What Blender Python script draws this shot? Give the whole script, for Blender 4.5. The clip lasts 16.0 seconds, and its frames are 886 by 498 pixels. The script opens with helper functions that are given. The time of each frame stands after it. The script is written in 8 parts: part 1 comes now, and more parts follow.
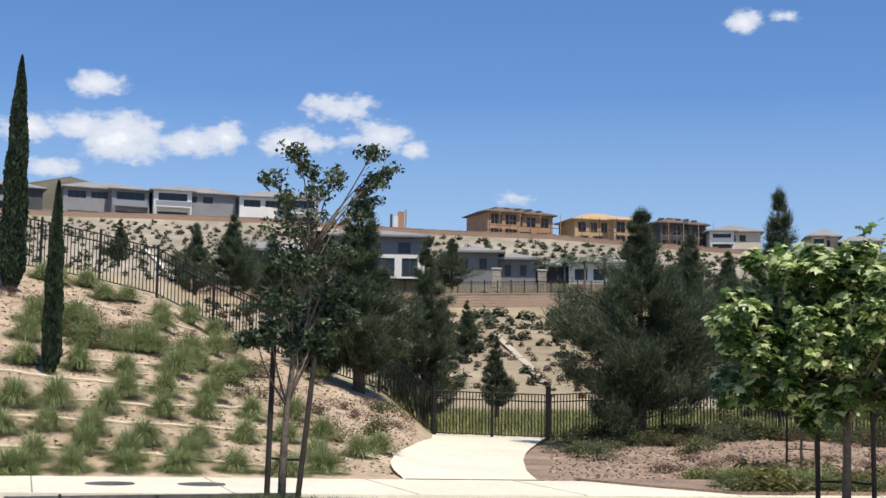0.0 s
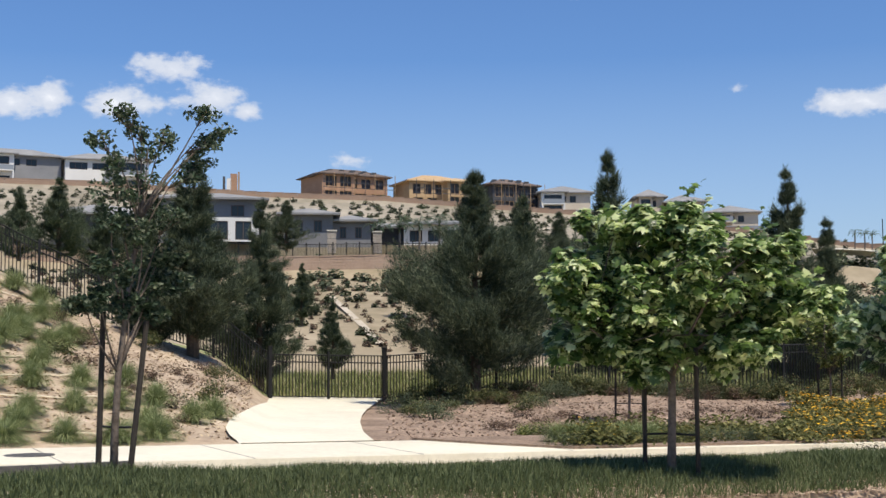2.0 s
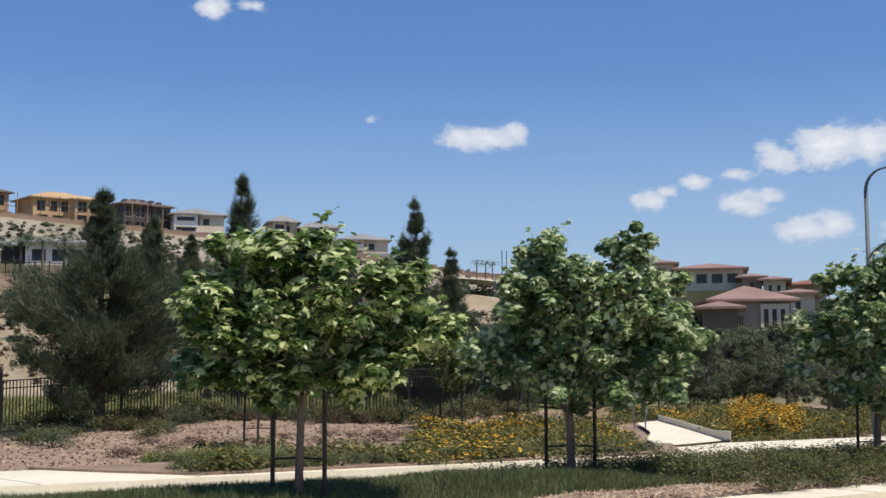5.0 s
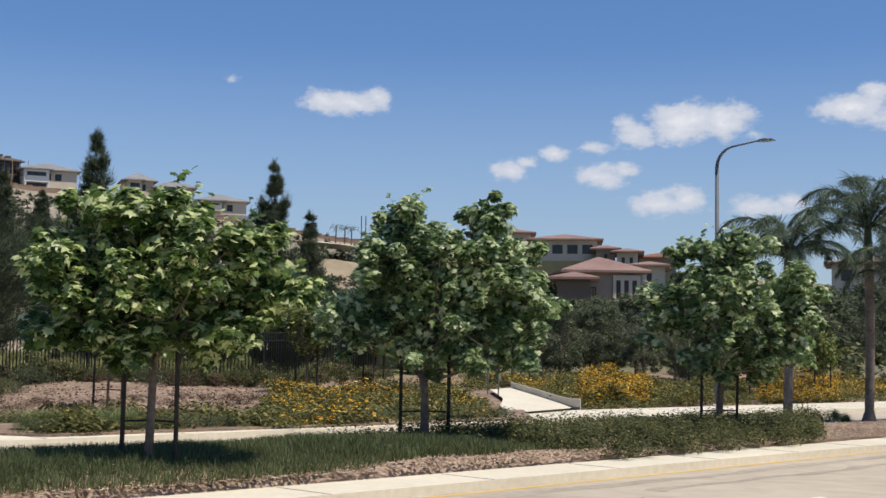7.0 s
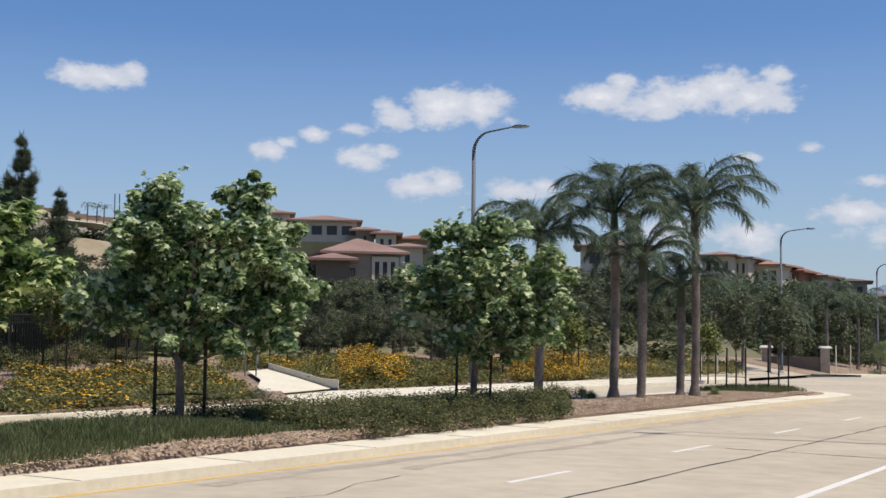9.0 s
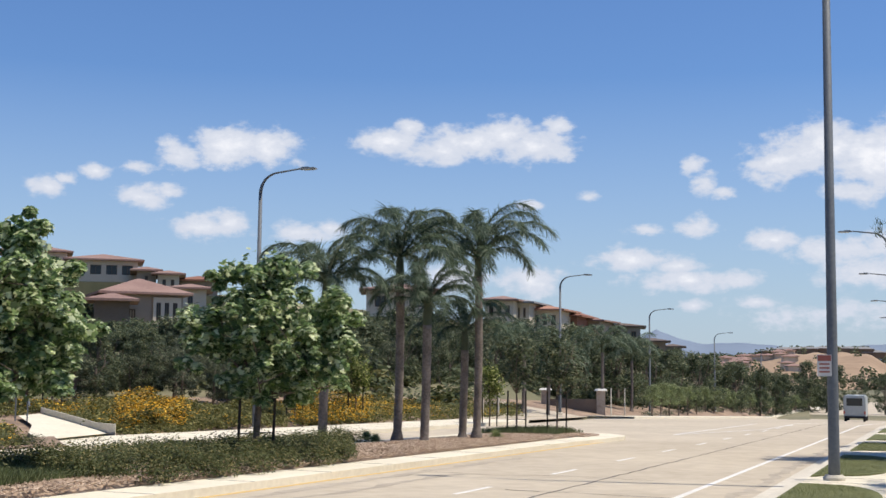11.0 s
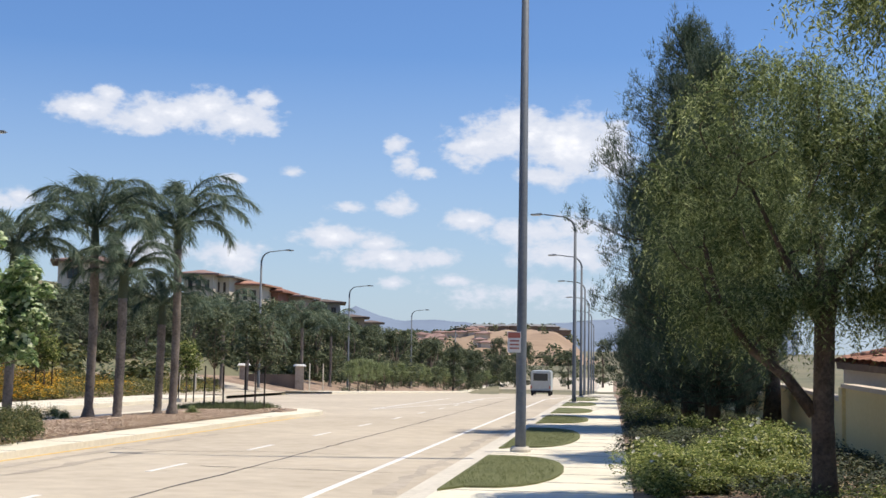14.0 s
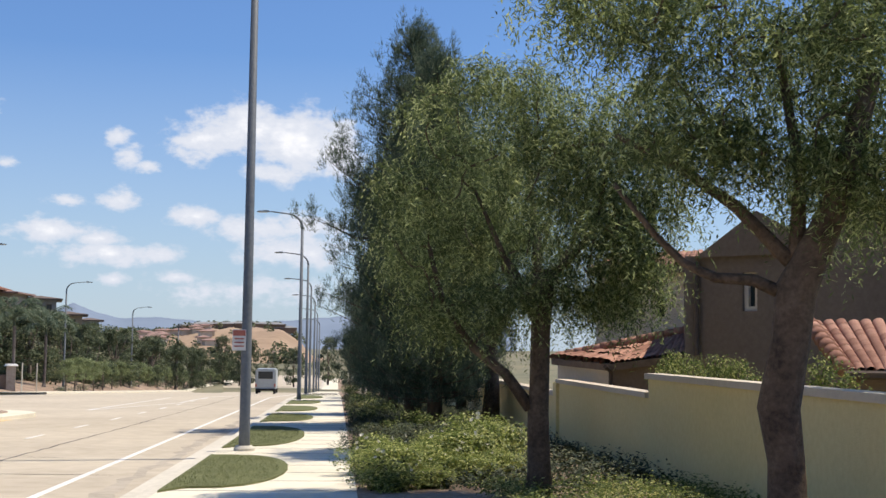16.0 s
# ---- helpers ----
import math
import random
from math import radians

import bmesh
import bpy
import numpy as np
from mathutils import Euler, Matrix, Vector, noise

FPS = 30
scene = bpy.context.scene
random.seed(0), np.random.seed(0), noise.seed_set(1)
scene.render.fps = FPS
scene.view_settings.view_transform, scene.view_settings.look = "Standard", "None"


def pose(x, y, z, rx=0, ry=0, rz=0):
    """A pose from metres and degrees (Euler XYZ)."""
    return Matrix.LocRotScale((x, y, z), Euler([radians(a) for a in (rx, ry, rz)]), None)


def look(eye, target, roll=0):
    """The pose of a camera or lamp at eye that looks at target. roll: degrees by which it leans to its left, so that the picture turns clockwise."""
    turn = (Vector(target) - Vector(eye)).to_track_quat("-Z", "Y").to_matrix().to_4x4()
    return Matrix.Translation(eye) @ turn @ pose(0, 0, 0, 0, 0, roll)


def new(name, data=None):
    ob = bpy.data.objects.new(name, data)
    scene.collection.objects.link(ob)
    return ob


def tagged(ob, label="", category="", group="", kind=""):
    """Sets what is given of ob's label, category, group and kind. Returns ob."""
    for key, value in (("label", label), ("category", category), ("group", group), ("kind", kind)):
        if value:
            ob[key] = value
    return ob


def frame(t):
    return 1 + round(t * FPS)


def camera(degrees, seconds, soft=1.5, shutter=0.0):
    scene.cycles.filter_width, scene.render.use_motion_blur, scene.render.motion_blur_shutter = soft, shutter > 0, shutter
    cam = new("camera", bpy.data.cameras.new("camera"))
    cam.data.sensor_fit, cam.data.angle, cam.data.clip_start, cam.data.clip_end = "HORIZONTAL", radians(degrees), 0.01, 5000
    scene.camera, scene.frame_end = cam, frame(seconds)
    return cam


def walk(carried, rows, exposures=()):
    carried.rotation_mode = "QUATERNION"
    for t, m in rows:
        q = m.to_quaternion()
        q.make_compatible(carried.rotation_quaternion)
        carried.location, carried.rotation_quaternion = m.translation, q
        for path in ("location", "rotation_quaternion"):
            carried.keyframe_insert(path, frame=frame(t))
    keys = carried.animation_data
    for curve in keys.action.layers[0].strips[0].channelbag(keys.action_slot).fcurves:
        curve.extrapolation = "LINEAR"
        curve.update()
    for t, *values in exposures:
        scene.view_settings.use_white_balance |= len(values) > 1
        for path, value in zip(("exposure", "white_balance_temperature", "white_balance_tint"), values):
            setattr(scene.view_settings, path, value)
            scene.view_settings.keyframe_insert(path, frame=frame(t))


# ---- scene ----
# ---- camera: one standpoint on the pavement, turning from the bank to the street ----
EYE = 1.8
PATH = [
    (0.0, 96.24, -0.80, 71.81),
    (0.5, 95.87, -0.72, 69.29),
    (1.0, 95.47, -0.27, 69.01),
    (1.5, 94.98, 0.29, 67.85),
    (2.0, 94.55, 0.38, 64.46),
    (2.5, 94.51, -0.02, 61.65),
    (3.0, 94.53, -0.03, 58.07),
    (3.5, 94.63, 0.25, 55.10),
    (4.0, 94.92, 0.49, 52.56),
    (4.5, 95.28, 0.59, 50.52),
    (5.0, 95.55, 0.36, 47.95),
    (7.5, 93.51, -0.82, 39.89),
    (8.0, 93.11, -0.85, 37.49),
    (8.5, 92.90, -0.73, 33.67),
    (9.0, 93.27, -0.52, 30.66),
    (11.5, 95.47, -0.74, 18.90),
    (12.0, 95.29, -0.83, 16.78),
    (12.5, 95.14, -0.95, 14.39),
    (13.0, 95.03, -1.03, 12.16),
    (13.5, 94.67, -0.93, 9.81),
    (14.0, 94.37, -0.92, 7.55),
    (14.5, 94.50, -0.99, 4.94),
    (15.0, 94.80, -1.15, 2.28),
    (15.5, 94.76, -1.21, -0.85),
    (16.0, 94.44, -0.70, -4.75),
]
cam = camera(38.47, 16.0, soft=1.5)
walk(cam, [(t, pose(0, 0, EYE, rx, ry, rz)) for t, rx, ry, rz in PATH], exposures=[(0.0, 0.04, 6500, 10), (2.5, 0.0, 6500, 10), (5.0, -0.1, 6530, 10.5), (7.5, -0.21, 6580, 11), (9.0, -0.19, 6600, 11), (11.5, 0.02, 6600, 11), (13.0, 0.07, 6600, 11), (16.0, 0.1, 6750, 11)])

# ---- sky, clouds and sun ----
SUN_BEARING, SUN_HEIGHT = 78.0, 64.0
world = bpy.data.worlds.new("sky")
scene.world = world
world.use_nodes = True
wt = world.node_tree
wt.nodes.clear()


def wmath(op, a, b=None, clamp=False):
    n = wt.nodes.new("ShaderNodeMath")
    n.operation, n.use_clamp = op, clamp
    for i, s in enumerate((a, b)):
        if s is None:
            continue
        if isinstance(s, (int, float)):
            n.inputs[i].default_value = s
        else:
            wt.links.new(s, n.inputs[i])
    return n.outputs[0]


sky = wt.nodes.new("ShaderNodeTexSky")
sky.sky_type, sky.sun_disc = "NISHITA", False
sky.sun_elevation, sky.sun_rotation = radians(SUN_HEIGHT), radians(SUN_BEARING)
sky.air_density, sky.dust_density, sky.ozone_density = 1.1, 0.4, 1.6
co = wt.nodes.new("ShaderNodeTexCoord").outputs["Generated"]
sep = wt.nodes.new("ShaderNodeSeparateXYZ")
wt.links.new(co, sep.inputs[0])
bearing = wmath("MULTIPLY", wmath("ARCTAN2", sep.outputs[0], sep.outputs[1]), 57.2958)
height = wmath("MULTIPLY", wmath("ARCSINE", sep.outputs[2]), 57.2958)


def wnoise(scale, detail, rough):
    n = wt.nodes.new("ShaderNodeTexNoise")
    m = wt.nodes.new("ShaderNodeVectorMath")
    m.operation = "MULTIPLY"
    m.inputs[1].default_value = (1, 1, 1.7)
    wt.links.new(co, m.inputs[0])
    wt.links.new(m.outputs[0], n.inputs["Vector"])
    n.inputs["Scale"].default_value, n.inputs["Detail"].default_value, n.inputs["Roughness"].default_value = scale, detail, rough
    return n.outputs["Fac"]


puff, wisp = wnoise(38.0, 5.0, 0.55), wnoise(120.0, 5.0, 0.6)
# clouds: bearing, height, half width, half height in degrees, thickness
CLOUDS_BANK = [
    (-87.57, 12.97, 1.33, 0.71, 0.90), (-88.45, 11.03, 2.11, 0.86, 1.00), (-86.39, 10.80, 2.63, 1.31, 1.10), (-90.09, 10.84, 1.81, 0.74, 1.00), (-83.31, 10.73, 2.47, 0.80, 0.90), (-81.68, 10.93, 1.06, 0.86, 0.95),
    (-89.19, 9.26, 1.51, 0.51, 0.90), (-79.02, 10.87, 1.74, 1.09, 0.95), (-77.61, 10.84, 1.70, 0.63, 0.80), (-76.75, 12.50, 1.99, 0.74, 0.85), (-75.60, 12.74, 1.14, 0.57, 0.75), (-74.66, 11.25, 1.48, 0.91, 0.90),
    (-73.23, 10.67, 0.86, 0.49, 1.00), (-76.21, 11.11, 1.70, 0.46, 0.55), (-58.40, 16.18, 0.92, 0.66, 1.00), (-56.44, 16.29, 0.80, 0.34, 0.60), (-68.43, 8.54, 0.97, 0.34, 0.35)]
CLOUDS_MEDIAN = [
    (-47.09, 10.59, 1.27, 0.74, 1.00), (-45.73, 10.52, 1.69, 0.74, 1.10), (-44.57, 10.81, 0.76, 0.51, 0.90), (-51.24, 11.38, 0.39, 0.29, 0.45), (-38.53, 7.56, 1.23, 0.57, 0.95), (-37.80, 7.93, 0.62, 0.40, 0.90),
    (-36.47, 8.34, 0.79, 0.43, 0.80), (-34.29, 7.32, 1.59, 0.66, 1.00), (-33.34, 7.56, 0.86, 0.46, 0.90), (-32.90, 9.29, 1.43, 0.86, 1.00), (-30.85, 9.64, 2.51, 1.14, 1.10), (-28.92, 9.66, 1.65, 1.03, 1.00),
    (-27.71, 9.08, 0.71, 0.34, 0.60), (-34.94, 8.57, 1.19, 0.29, 0.45), (-31.84, 6.04, 1.83, 0.71, 1.00), (-30.69, 6.30, 1.09, 0.63, 0.90), (-27.49, 5.94, 2.22, 0.57, 0.85)]
CLOUDS_STREET = [
    (-19.68, 10.05, 2.28, 1.03, 1.05),
    (-26.17, 6.17, 1.02, 0.49, 0.85), (-23.62, 10.03, 2.01, 0.77, 1.00), (-22.68, 10.72, 0.78, 0.51, 0.90), (-21.08, 9.70, 2.82, 0.74, 1.00), (-18.28, 10.47, 1.71, 1.03, 1.10), (-16.98, 9.90, 2.45, 0.97, 1.10),
    (-15.76, 10.83, 0.86, 0.57, 0.90), (-9.81, 9.03, 0.71, 0.51, 0.80), (-9.29, 8.27, 0.85, 0.69, 0.90), (-8.55, 7.82, 0.73, 0.40, 0.80), (-6.20, 9.10, 1.96, 1.26, 1.00), (-4.19, 9.71, 2.21, 1.43, 1.10),
    (-1.84, 9.17, 2.72, 1.88, 1.20), (-0.26, 8.90, 1.50, 1.54, 1.10), (-2.95, 7.62, 2.06, 0.74, 0.80), (-12.03, 6.22, 0.97, 0.34, 0.70), (-9.68, 6.32, 1.25, 0.60, 0.90)]
CLOUDS_LOW = [
    (-6.31, 5.68, 1.40, 0.63, 0.95), (-12.53, 4.86, 2.80, 0.63, 0.95), (-10.61, 4.56, 1.76, 0.43, 0.70), (-10.09, 3.90, 3.18, 0.60, 0.80), (-7.94, 3.97, 1.41, 0.51, 0.70), (-3.94, 5.10, 2.43, 0.86, 0.85),
    (-1.24, 5.44, 1.95, 0.74, 0.85), (-1.98, 4.20, 3.40, 0.97, 0.70), (-16.93, 7.28, 0.80, 0.34, 0.60), (-17.11, 3.84, 1.82, 1.09, 0.65), (-20.67, 4.02, 1.81, 0.91, 0.60), (-14.62, 7.66, 0.57, 0.26, 0.40),
    (-7.18, 2.97, 1.35, 0.37, 0.50), (-9.83, 2.81, 0.79, 0.31, 0.45), (-3.08, 2.38, 5.22, 0.74, 0.40)]


def wvec(op, a, b):
    n = wt.nodes.new("ShaderNodeVectorMath")
    n.operation = op
    wt.links.new(a, n.inputs[0])
    if b is not None:
        n.inputs[1].default_value = b
    return n.outputs["Value"] if op in ("LENGTH", "DOT_PRODUCT") else n.outputs[0]


place = wt.nodes.new("ShaderNodeCombineXYZ")
wt.links.new(bearing, place.inputs[0])
wt.links.new(height, place.inputs[1])
cover = None
for b, h, rb, rh, thick in CLOUDS_BANK + CLOUDS_MEDIAN + CLOUDS_STREET + [(b, h, rb, rh, thick + 0.14) for b, h, rb, rh, thick in CLOUDS_LOW]:
    q = wvec("MULTIPLY", wvec("SUBTRACT", place.outputs[0], (b, h, 0)), (1 / rb, 1 / rh, 0))
    body = wmath("MULTIPLY", wmath("SUBTRACT", 1.0, wvec("LENGTH", q, None)), thick)
    cover = body if cover is None else wmath("MAXIMUM", cover, body)
cover = wmath("MAXIMUM", cover, -0.6)
dens = wmath("ADD", cover, wmath("MULTIPLY", wmath("SUBTRACT", puff, 0.5), 1.5))
dens = wmath("ADD", dens, wmath("MULTIPLY", wmath("SUBTRACT", wisp, 0.5), 0.75))
mask = wt.nodes.new("ShaderNodeMapRange")
mask.interpolation_type = "SMOOTHSTEP"
mask.inputs["From Min"].default_value, mask.inputs["From Max"].default_value = 0.0, 0.6
mask.inputs["To Max"].default_value = 0.97
wt.links.new(dens, mask.inputs["Value"])
# paler towards the horizon
haze = wt.nodes.new("ShaderNodeMapRange")
haze.inputs["From Min"].default_value, haze.inputs["From Max"].default_value = 13.0, -0.5
haze.inputs["To Max"].default_value = 0.68
wt.links.new(height, haze.inputs["Value"])
bg_sky, bg_cloud, bg_haze = (wt.nodes.new("ShaderNodeBackground") for _ in range(3))
tint = wt.nodes.new("ShaderNodeMix")
tint.data_type, tint.blend_type = "RGBA", "MULTIPLY"
tint.inputs[0].default_value = 1.0
wt.links.new(sky.outputs[0], tint.inputs[6])
tint.inputs[7].default_value = (0.69, 0.96, 1.38, 1)
wt.links.new(tint.outputs[2], bg_sky.inputs[0])
bg_sky.inputs[1].default_value = 0.0905
body_tone = wt.nodes.new("ShaderNodeMapRange")
body_tone.interpolation_type = "SMOOTHSTEP"
body_tone.inputs["From Min"].default_value, body_tone.inputs["From Max"].default_value = 0.5, 1.7
wt.links.new(dens, body_tone.inputs["Value"])
tone = wt.nodes.new("ShaderNodeMix")
tone.data_type = "RGBA"
wt.links.new(body_tone.outputs[0], tone.inputs[0])
tone.inputs[6].default_value, tone.inputs[7].default_value = (0.62, 0.67, 0.77, 1), (1.0, 1.0, 1.01, 1)
wt.links.new(tone.outputs[2], bg_cloud.inputs[0])
bg_cloud.inputs[1].default_value = 1.1
bg_haze.inputs[0].default_value, bg_haze.inputs[1].default_value = (0.62, 0.75, 0.92, 1), 0.86
mix_h, mix_c = wt.nodes.new("ShaderNodeMixShader"), wt.nodes.new("ShaderNodeMixShader")
wt.links.new(haze.outputs[0], mix_h.inputs[0])
wt.links.new(bg_sky.outputs[0], mix_h.inputs[1])
wt.links.new(bg_haze.outputs[0], mix_h.inputs[2])
wt.links.new(mask.outputs[0], mix_c.inputs[0])
wt.links.new(mix_h.outputs[0], mix_c.inputs[1])
wt.links.new(bg_cloud.outputs[0], mix_c.inputs[2])
wt.links.new(mix_c.outputs[0], wt.nodes.new("ShaderNodeOutputWorld").inputs[0])

sun = new("sun", bpy.data.lights.new("sun", "SUN"))
sun.data.energy, sun.data.angle, sun.data.color = 5.0, radians(0.55), (1.0, 0.925, 0.80)
sb, sh = radians(SUN_BEARING), radians(SUN_HEIGHT)
sun.matrix_world = look((0, 0, 60), (-math.sin(sb) * math.cos(sh), -math.cos(sb) * math.cos(sh), 60 - math.sin(sh)))

# ---- materials ----
def material(name, c1, c2, rough=0.85, scale=(0.6, 9.0), bump=0.25, bump_scale=30.0, metal=0.0, spread=(0.35, 0.65), third=None, island=0.0, translucent=0.0, random_obj=0.0, spec=0.3):
    """Two colours mixed by coarse and fine noise in world space, with fine relief; island: variation per loose piece, random_obj: per object."""
    m = bpy.data.materials.new(name)
    m.use_nodes = True
    t = m.node_tree
    bsdf, out = t.nodes["Principled BSDF"], t.nodes["Material Output"]
    geo = t.nodes.new("ShaderNodeNewGeometry")

    def tex(s, detail):
        n = t.nodes.new("ShaderNodeTexNoise")
        n.inputs["Scale"].default_value, n.inputs["Detail"].default_value, n.inputs["Roughness"].default_value = s, detail, 0.6
        t.links.new(geo.outputs["Position"], n.inputs["Vector"])
        return n.outputs["Fac"]

    def mth(op, a, b):
        n = t.nodes.new("ShaderNodeMath")
        n.operation = op
        for i, s in enumerate((a, b)):
            if isinstance(s, (int, float)):
                n.inputs[i].default_value = s
            else:
                t.links.new(s, n.inputs[i])
        return n.outputs[0]

    fac = mth("ADD", mth("MULTIPLY", tex(scale[0], 3), 0.5), mth("MULTIPLY", tex(scale[1], 5), 0.5))
    if island:
        fac = mth("ADD", fac, mth("MULTIPLY", mth("SUBTRACT", geo.outputs["Random Per Island"], 0.5), island))
    if random_obj:
        info = t.nodes.new("ShaderNodeObjectInfo")
        fac = mth("ADD", fac, mth("MULTIPLY", mth("SUBTRACT", info.outputs["Random"], 0.5), random_obj))
    ramp = t.nodes.new("ShaderNodeValToRGB")
    e = ramp.color_ramp.elements
    e[0].position, e[0].color = spread[0], (*c1, 1)
    e[1].position, e[1].color = spread[1], (*c2, 1)
    if third:
        x = e.new(min(0.98, spread[1] + 0.12))
        x.color = (*third, 1)
    t.links.new(fac, ramp.inputs[0])
    t.links.new(ramp.outputs[0], bsdf.inputs["Base Color"])
    bsdf.inputs["Roughness"].default_value, bsdf.inputs["Metallic"].default_value = rough, metal
    bsdf.inputs["Specular IOR Level"].default_value = spec
    if bump:
        b = t.nodes.new("ShaderNodeBump")
        b.inputs["Strength"].default_value, b.inputs["Distance"].default_value = bump, 0.02
        t.links.new(tex(bump_scale, 4), b.inputs["Height"])
        t.links.new(b.outputs[0], bsdf.inputs["Normal"])
    if translucent:
        tr = t.nodes.new("ShaderNodeBsdfTranslucent")
        t.links.new(ramp.outputs[0], tr.inputs[0])
        mx = t.nodes.new("ShaderNodeMixShader")
        mx.inputs[0].default_value = translucent
        t.links.new(bsdf.outputs[0], mx.inputs[1])
        t.links.new(tr.outputs[0], mx.inputs[2])
        t.links.new(mx.outputs[0], out.inputs[0])
    return m


def leafy(name, dark, light, tip, translucent=0.25, rough=0.58, island=0.9, spec=0.25):
    return material(name, dark, light, rough=rough, scale=(1.2, 4.0), bump=0, spread=(0.25, 0.75), third=tip, island=island, translucent=translucent, spec=spec)


M_BANK = material("bank_soil", (0.31, 0.23, 0.155), (0.50, 0.39, 0.275), scale=(0.45, 3.5), bump=1.0, bump_scale=7, third=(0.64, 0.53, 0.40), spread=(0.38, 0.6))
M_MULCH = material("bark_mulch", (0.18, 0.125, 0.085), (0.38, 0.275, 0.195), scale=(0.5, 9.0), bump=1.0, bump_scale=28, third=(0.47, 0.35, 0.25), spread=(0.38, 0.6))
M_SLOPE = material("eroded_slope_soil", (0.23, 0.185, 0.11), (0.41, 0.335, 0.23), scale=(0.06, 0.5), bump=0.6, bump_scale=3, third=(0.58, 0.50, 0.39))
M_UPPER = material("upper_slope_soil", (0.20, 0.175, 0.12), (0.40, 0.345, 0.265), scale=(0.04, 0.35), bump=0.5, bump_scale=3, third=(0.56, 0.50, 0.41))
M_FIELD = material("dry_field_grass", (0.16, 0.19, 0.07), (0.34, 0.32, 0.14), scale=(0.12, 3.0), bump=0.8, bump_scale=9, third=(0.48, 0.41, 0.24))
M_FAR = material("distant_ground", (0.10, 0.11, 0.06), (0.26, 0.22, 0.13), scale=(0.01, 0.2), bump=0)
M_HILL = material("dry_hill", (0.27, 0.185, 0.115), (0.42, 0.30, 0.195), scale=(0.012, 0.12), bump=0, third=(0.22, 0.20, 0.12))
M_CHIPS = material("median_bark", (0.27, 0.19, 0.135), (0.47, 0.36, 0.265), scale=(0.6, 14.0), bump=1.0, bump_scale=34, third=(0.60, 0.49, 0.38), spread=(0.36, 0.6))
M_LAWN = material("lawn_soil", (0.05, 0.06, 0.025), (0.10, 0.115, 0.045), scale=(1.0, 24), bump=1.0, bump_scale=50)
M_SCRUB = material("scrub_hill", (0.065, 0.06, 0.036), (0.15, 0.125, 0.08), scale=(0.03, 0.3), bump=0.4, bump_scale=2, third=(0.27, 0.215, 0.14))
M_ROAD = material("pale_asphalt", (0.41, 0.35, 0.265), (0.54, 0.47, 0.36), scale=(0.16, 2.2), bump=0.35, bump_scale=60, spread=(0.34, 0.6), rough=0.9)
M_CONC = material("kerb_concrete", (0.50, 0.46, 0.38), (0.66, 0.61, 0.51), scale=(0.5, 8.0), bump=0.3, bump_scale=45, rough=0.9)
M_WALK = material("pavement_concrete", (0.63, 0.575, 0.445), (0.78, 0.72, 0.57), scale=(0.4, 7.0), bump=0.3, bump_scale=40, rough=0.9)
M_JOINT = material("joint_dark", (0.16, 0.14, 0.12), (0.25, 0.22, 0.19), bump=0.2)
M_SEAL = material("crack_sealant", (0.05, 0.05, 0.05), (0.13, 0.12, 0.11), scale=(1.5, 12), bump=0.2)
M_DIRTBAND = material("road_dirt_and_band", (0.30, 0.26, 0.205), (0.46, 0.40, 0.315), scale=(0.5, 5.0), bump=0.3, bump_scale=60, spread=(0.32, 0.6), rough=0.9)
M_WHITE = material("road_paint_white", (0.62, 0.60, 0.55), (0.80, 0.78, 0.73), scale=(1.5, 25), bump=0.2, rough=0.7)
M_YELLOW = material("road_paint_yellow", (0.56, 0.37, 0.11), (0.66, 0.46, 0.18), scale=(1.5, 25), bump=0.2, rough=0.7)
M_IRON = material("black_iron", (0.008, 0.008, 0.009), (0.018, 0.018, 0.018), rough=0.6, bump=0.1, spec=0.25)
M_POLE = material("painted_steel_pole", (0.10, 0.115, 0.13), (0.16, 0.175, 0.19), rough=0.6, scale=(0.8, 15), bump=0.08, spec=0.3)
M_STAKE = material("dark_stake_wood", (0.025, 0.02, 0.016), (0.06, 0.05, 0.04), bump=0.3)
M_BARK = material("grey_brown_bark", (0.10, 0.075, 0.055), (0.24, 0.19, 0.15), scale=(2.5, 18), bump=0.9, bump_scale=24)
M_BARK_DARK = material("dark_furrowed_bark", (0.05, 0.034, 0.023), (0.165, 0.118, 0.08), scale=(4, 22), bump=1.0, bump_scale=22)
M_PALMBARK = material("ringed_palm_trunk", (0.10, 0.085, 0.07), (0.25, 0.21, 0.18), scale=(2, 16), bump=0.6, bump_scale=22)
# near-white third colour paints sunlit highlights on single sycamore leaves
L_SYC = leafy("sycamore_leaf", (0.075, 0.130, 0.036), (0.26, 0.375, 0.10), (0.78, 0.84, 0.44), 0.55, rough=0.38, island=1.6, spec=0.5)
L_SYC2 = leafy("sycamore_leaf_grey", (0.12, 0.19, 0.075), (0.34, 0.455, 0.18), (0.74, 0.80, 0.50), 0.5, rough=0.38, island=1.5, spec=0.5)
L_CRAPE = leafy("small_dark_leaf", (0.031, 0.053, 0.029), (0.096, 0.138, 0.072), (0.204, 0.228, 0.144), 0.3)
L_PINE = leafy("pine_needle", (0.044, 0.064, 0.038), (0.105, 0.130, 0.074), (0.225, 0.25, 0.15), 0.36)
L_CYP = leafy("cypress_scale_leaf", (0.012, 0.022, 0.013), (0.035, 0.055, 0.028), (0.06, 0.085, 0.04), 0.05)
L_PALM = leafy("palm_leaflet", (0.071, 0.109, 0.070), (0.120, 0.165, 0.105), (0.283, 0.330, 0.233), 0.36)
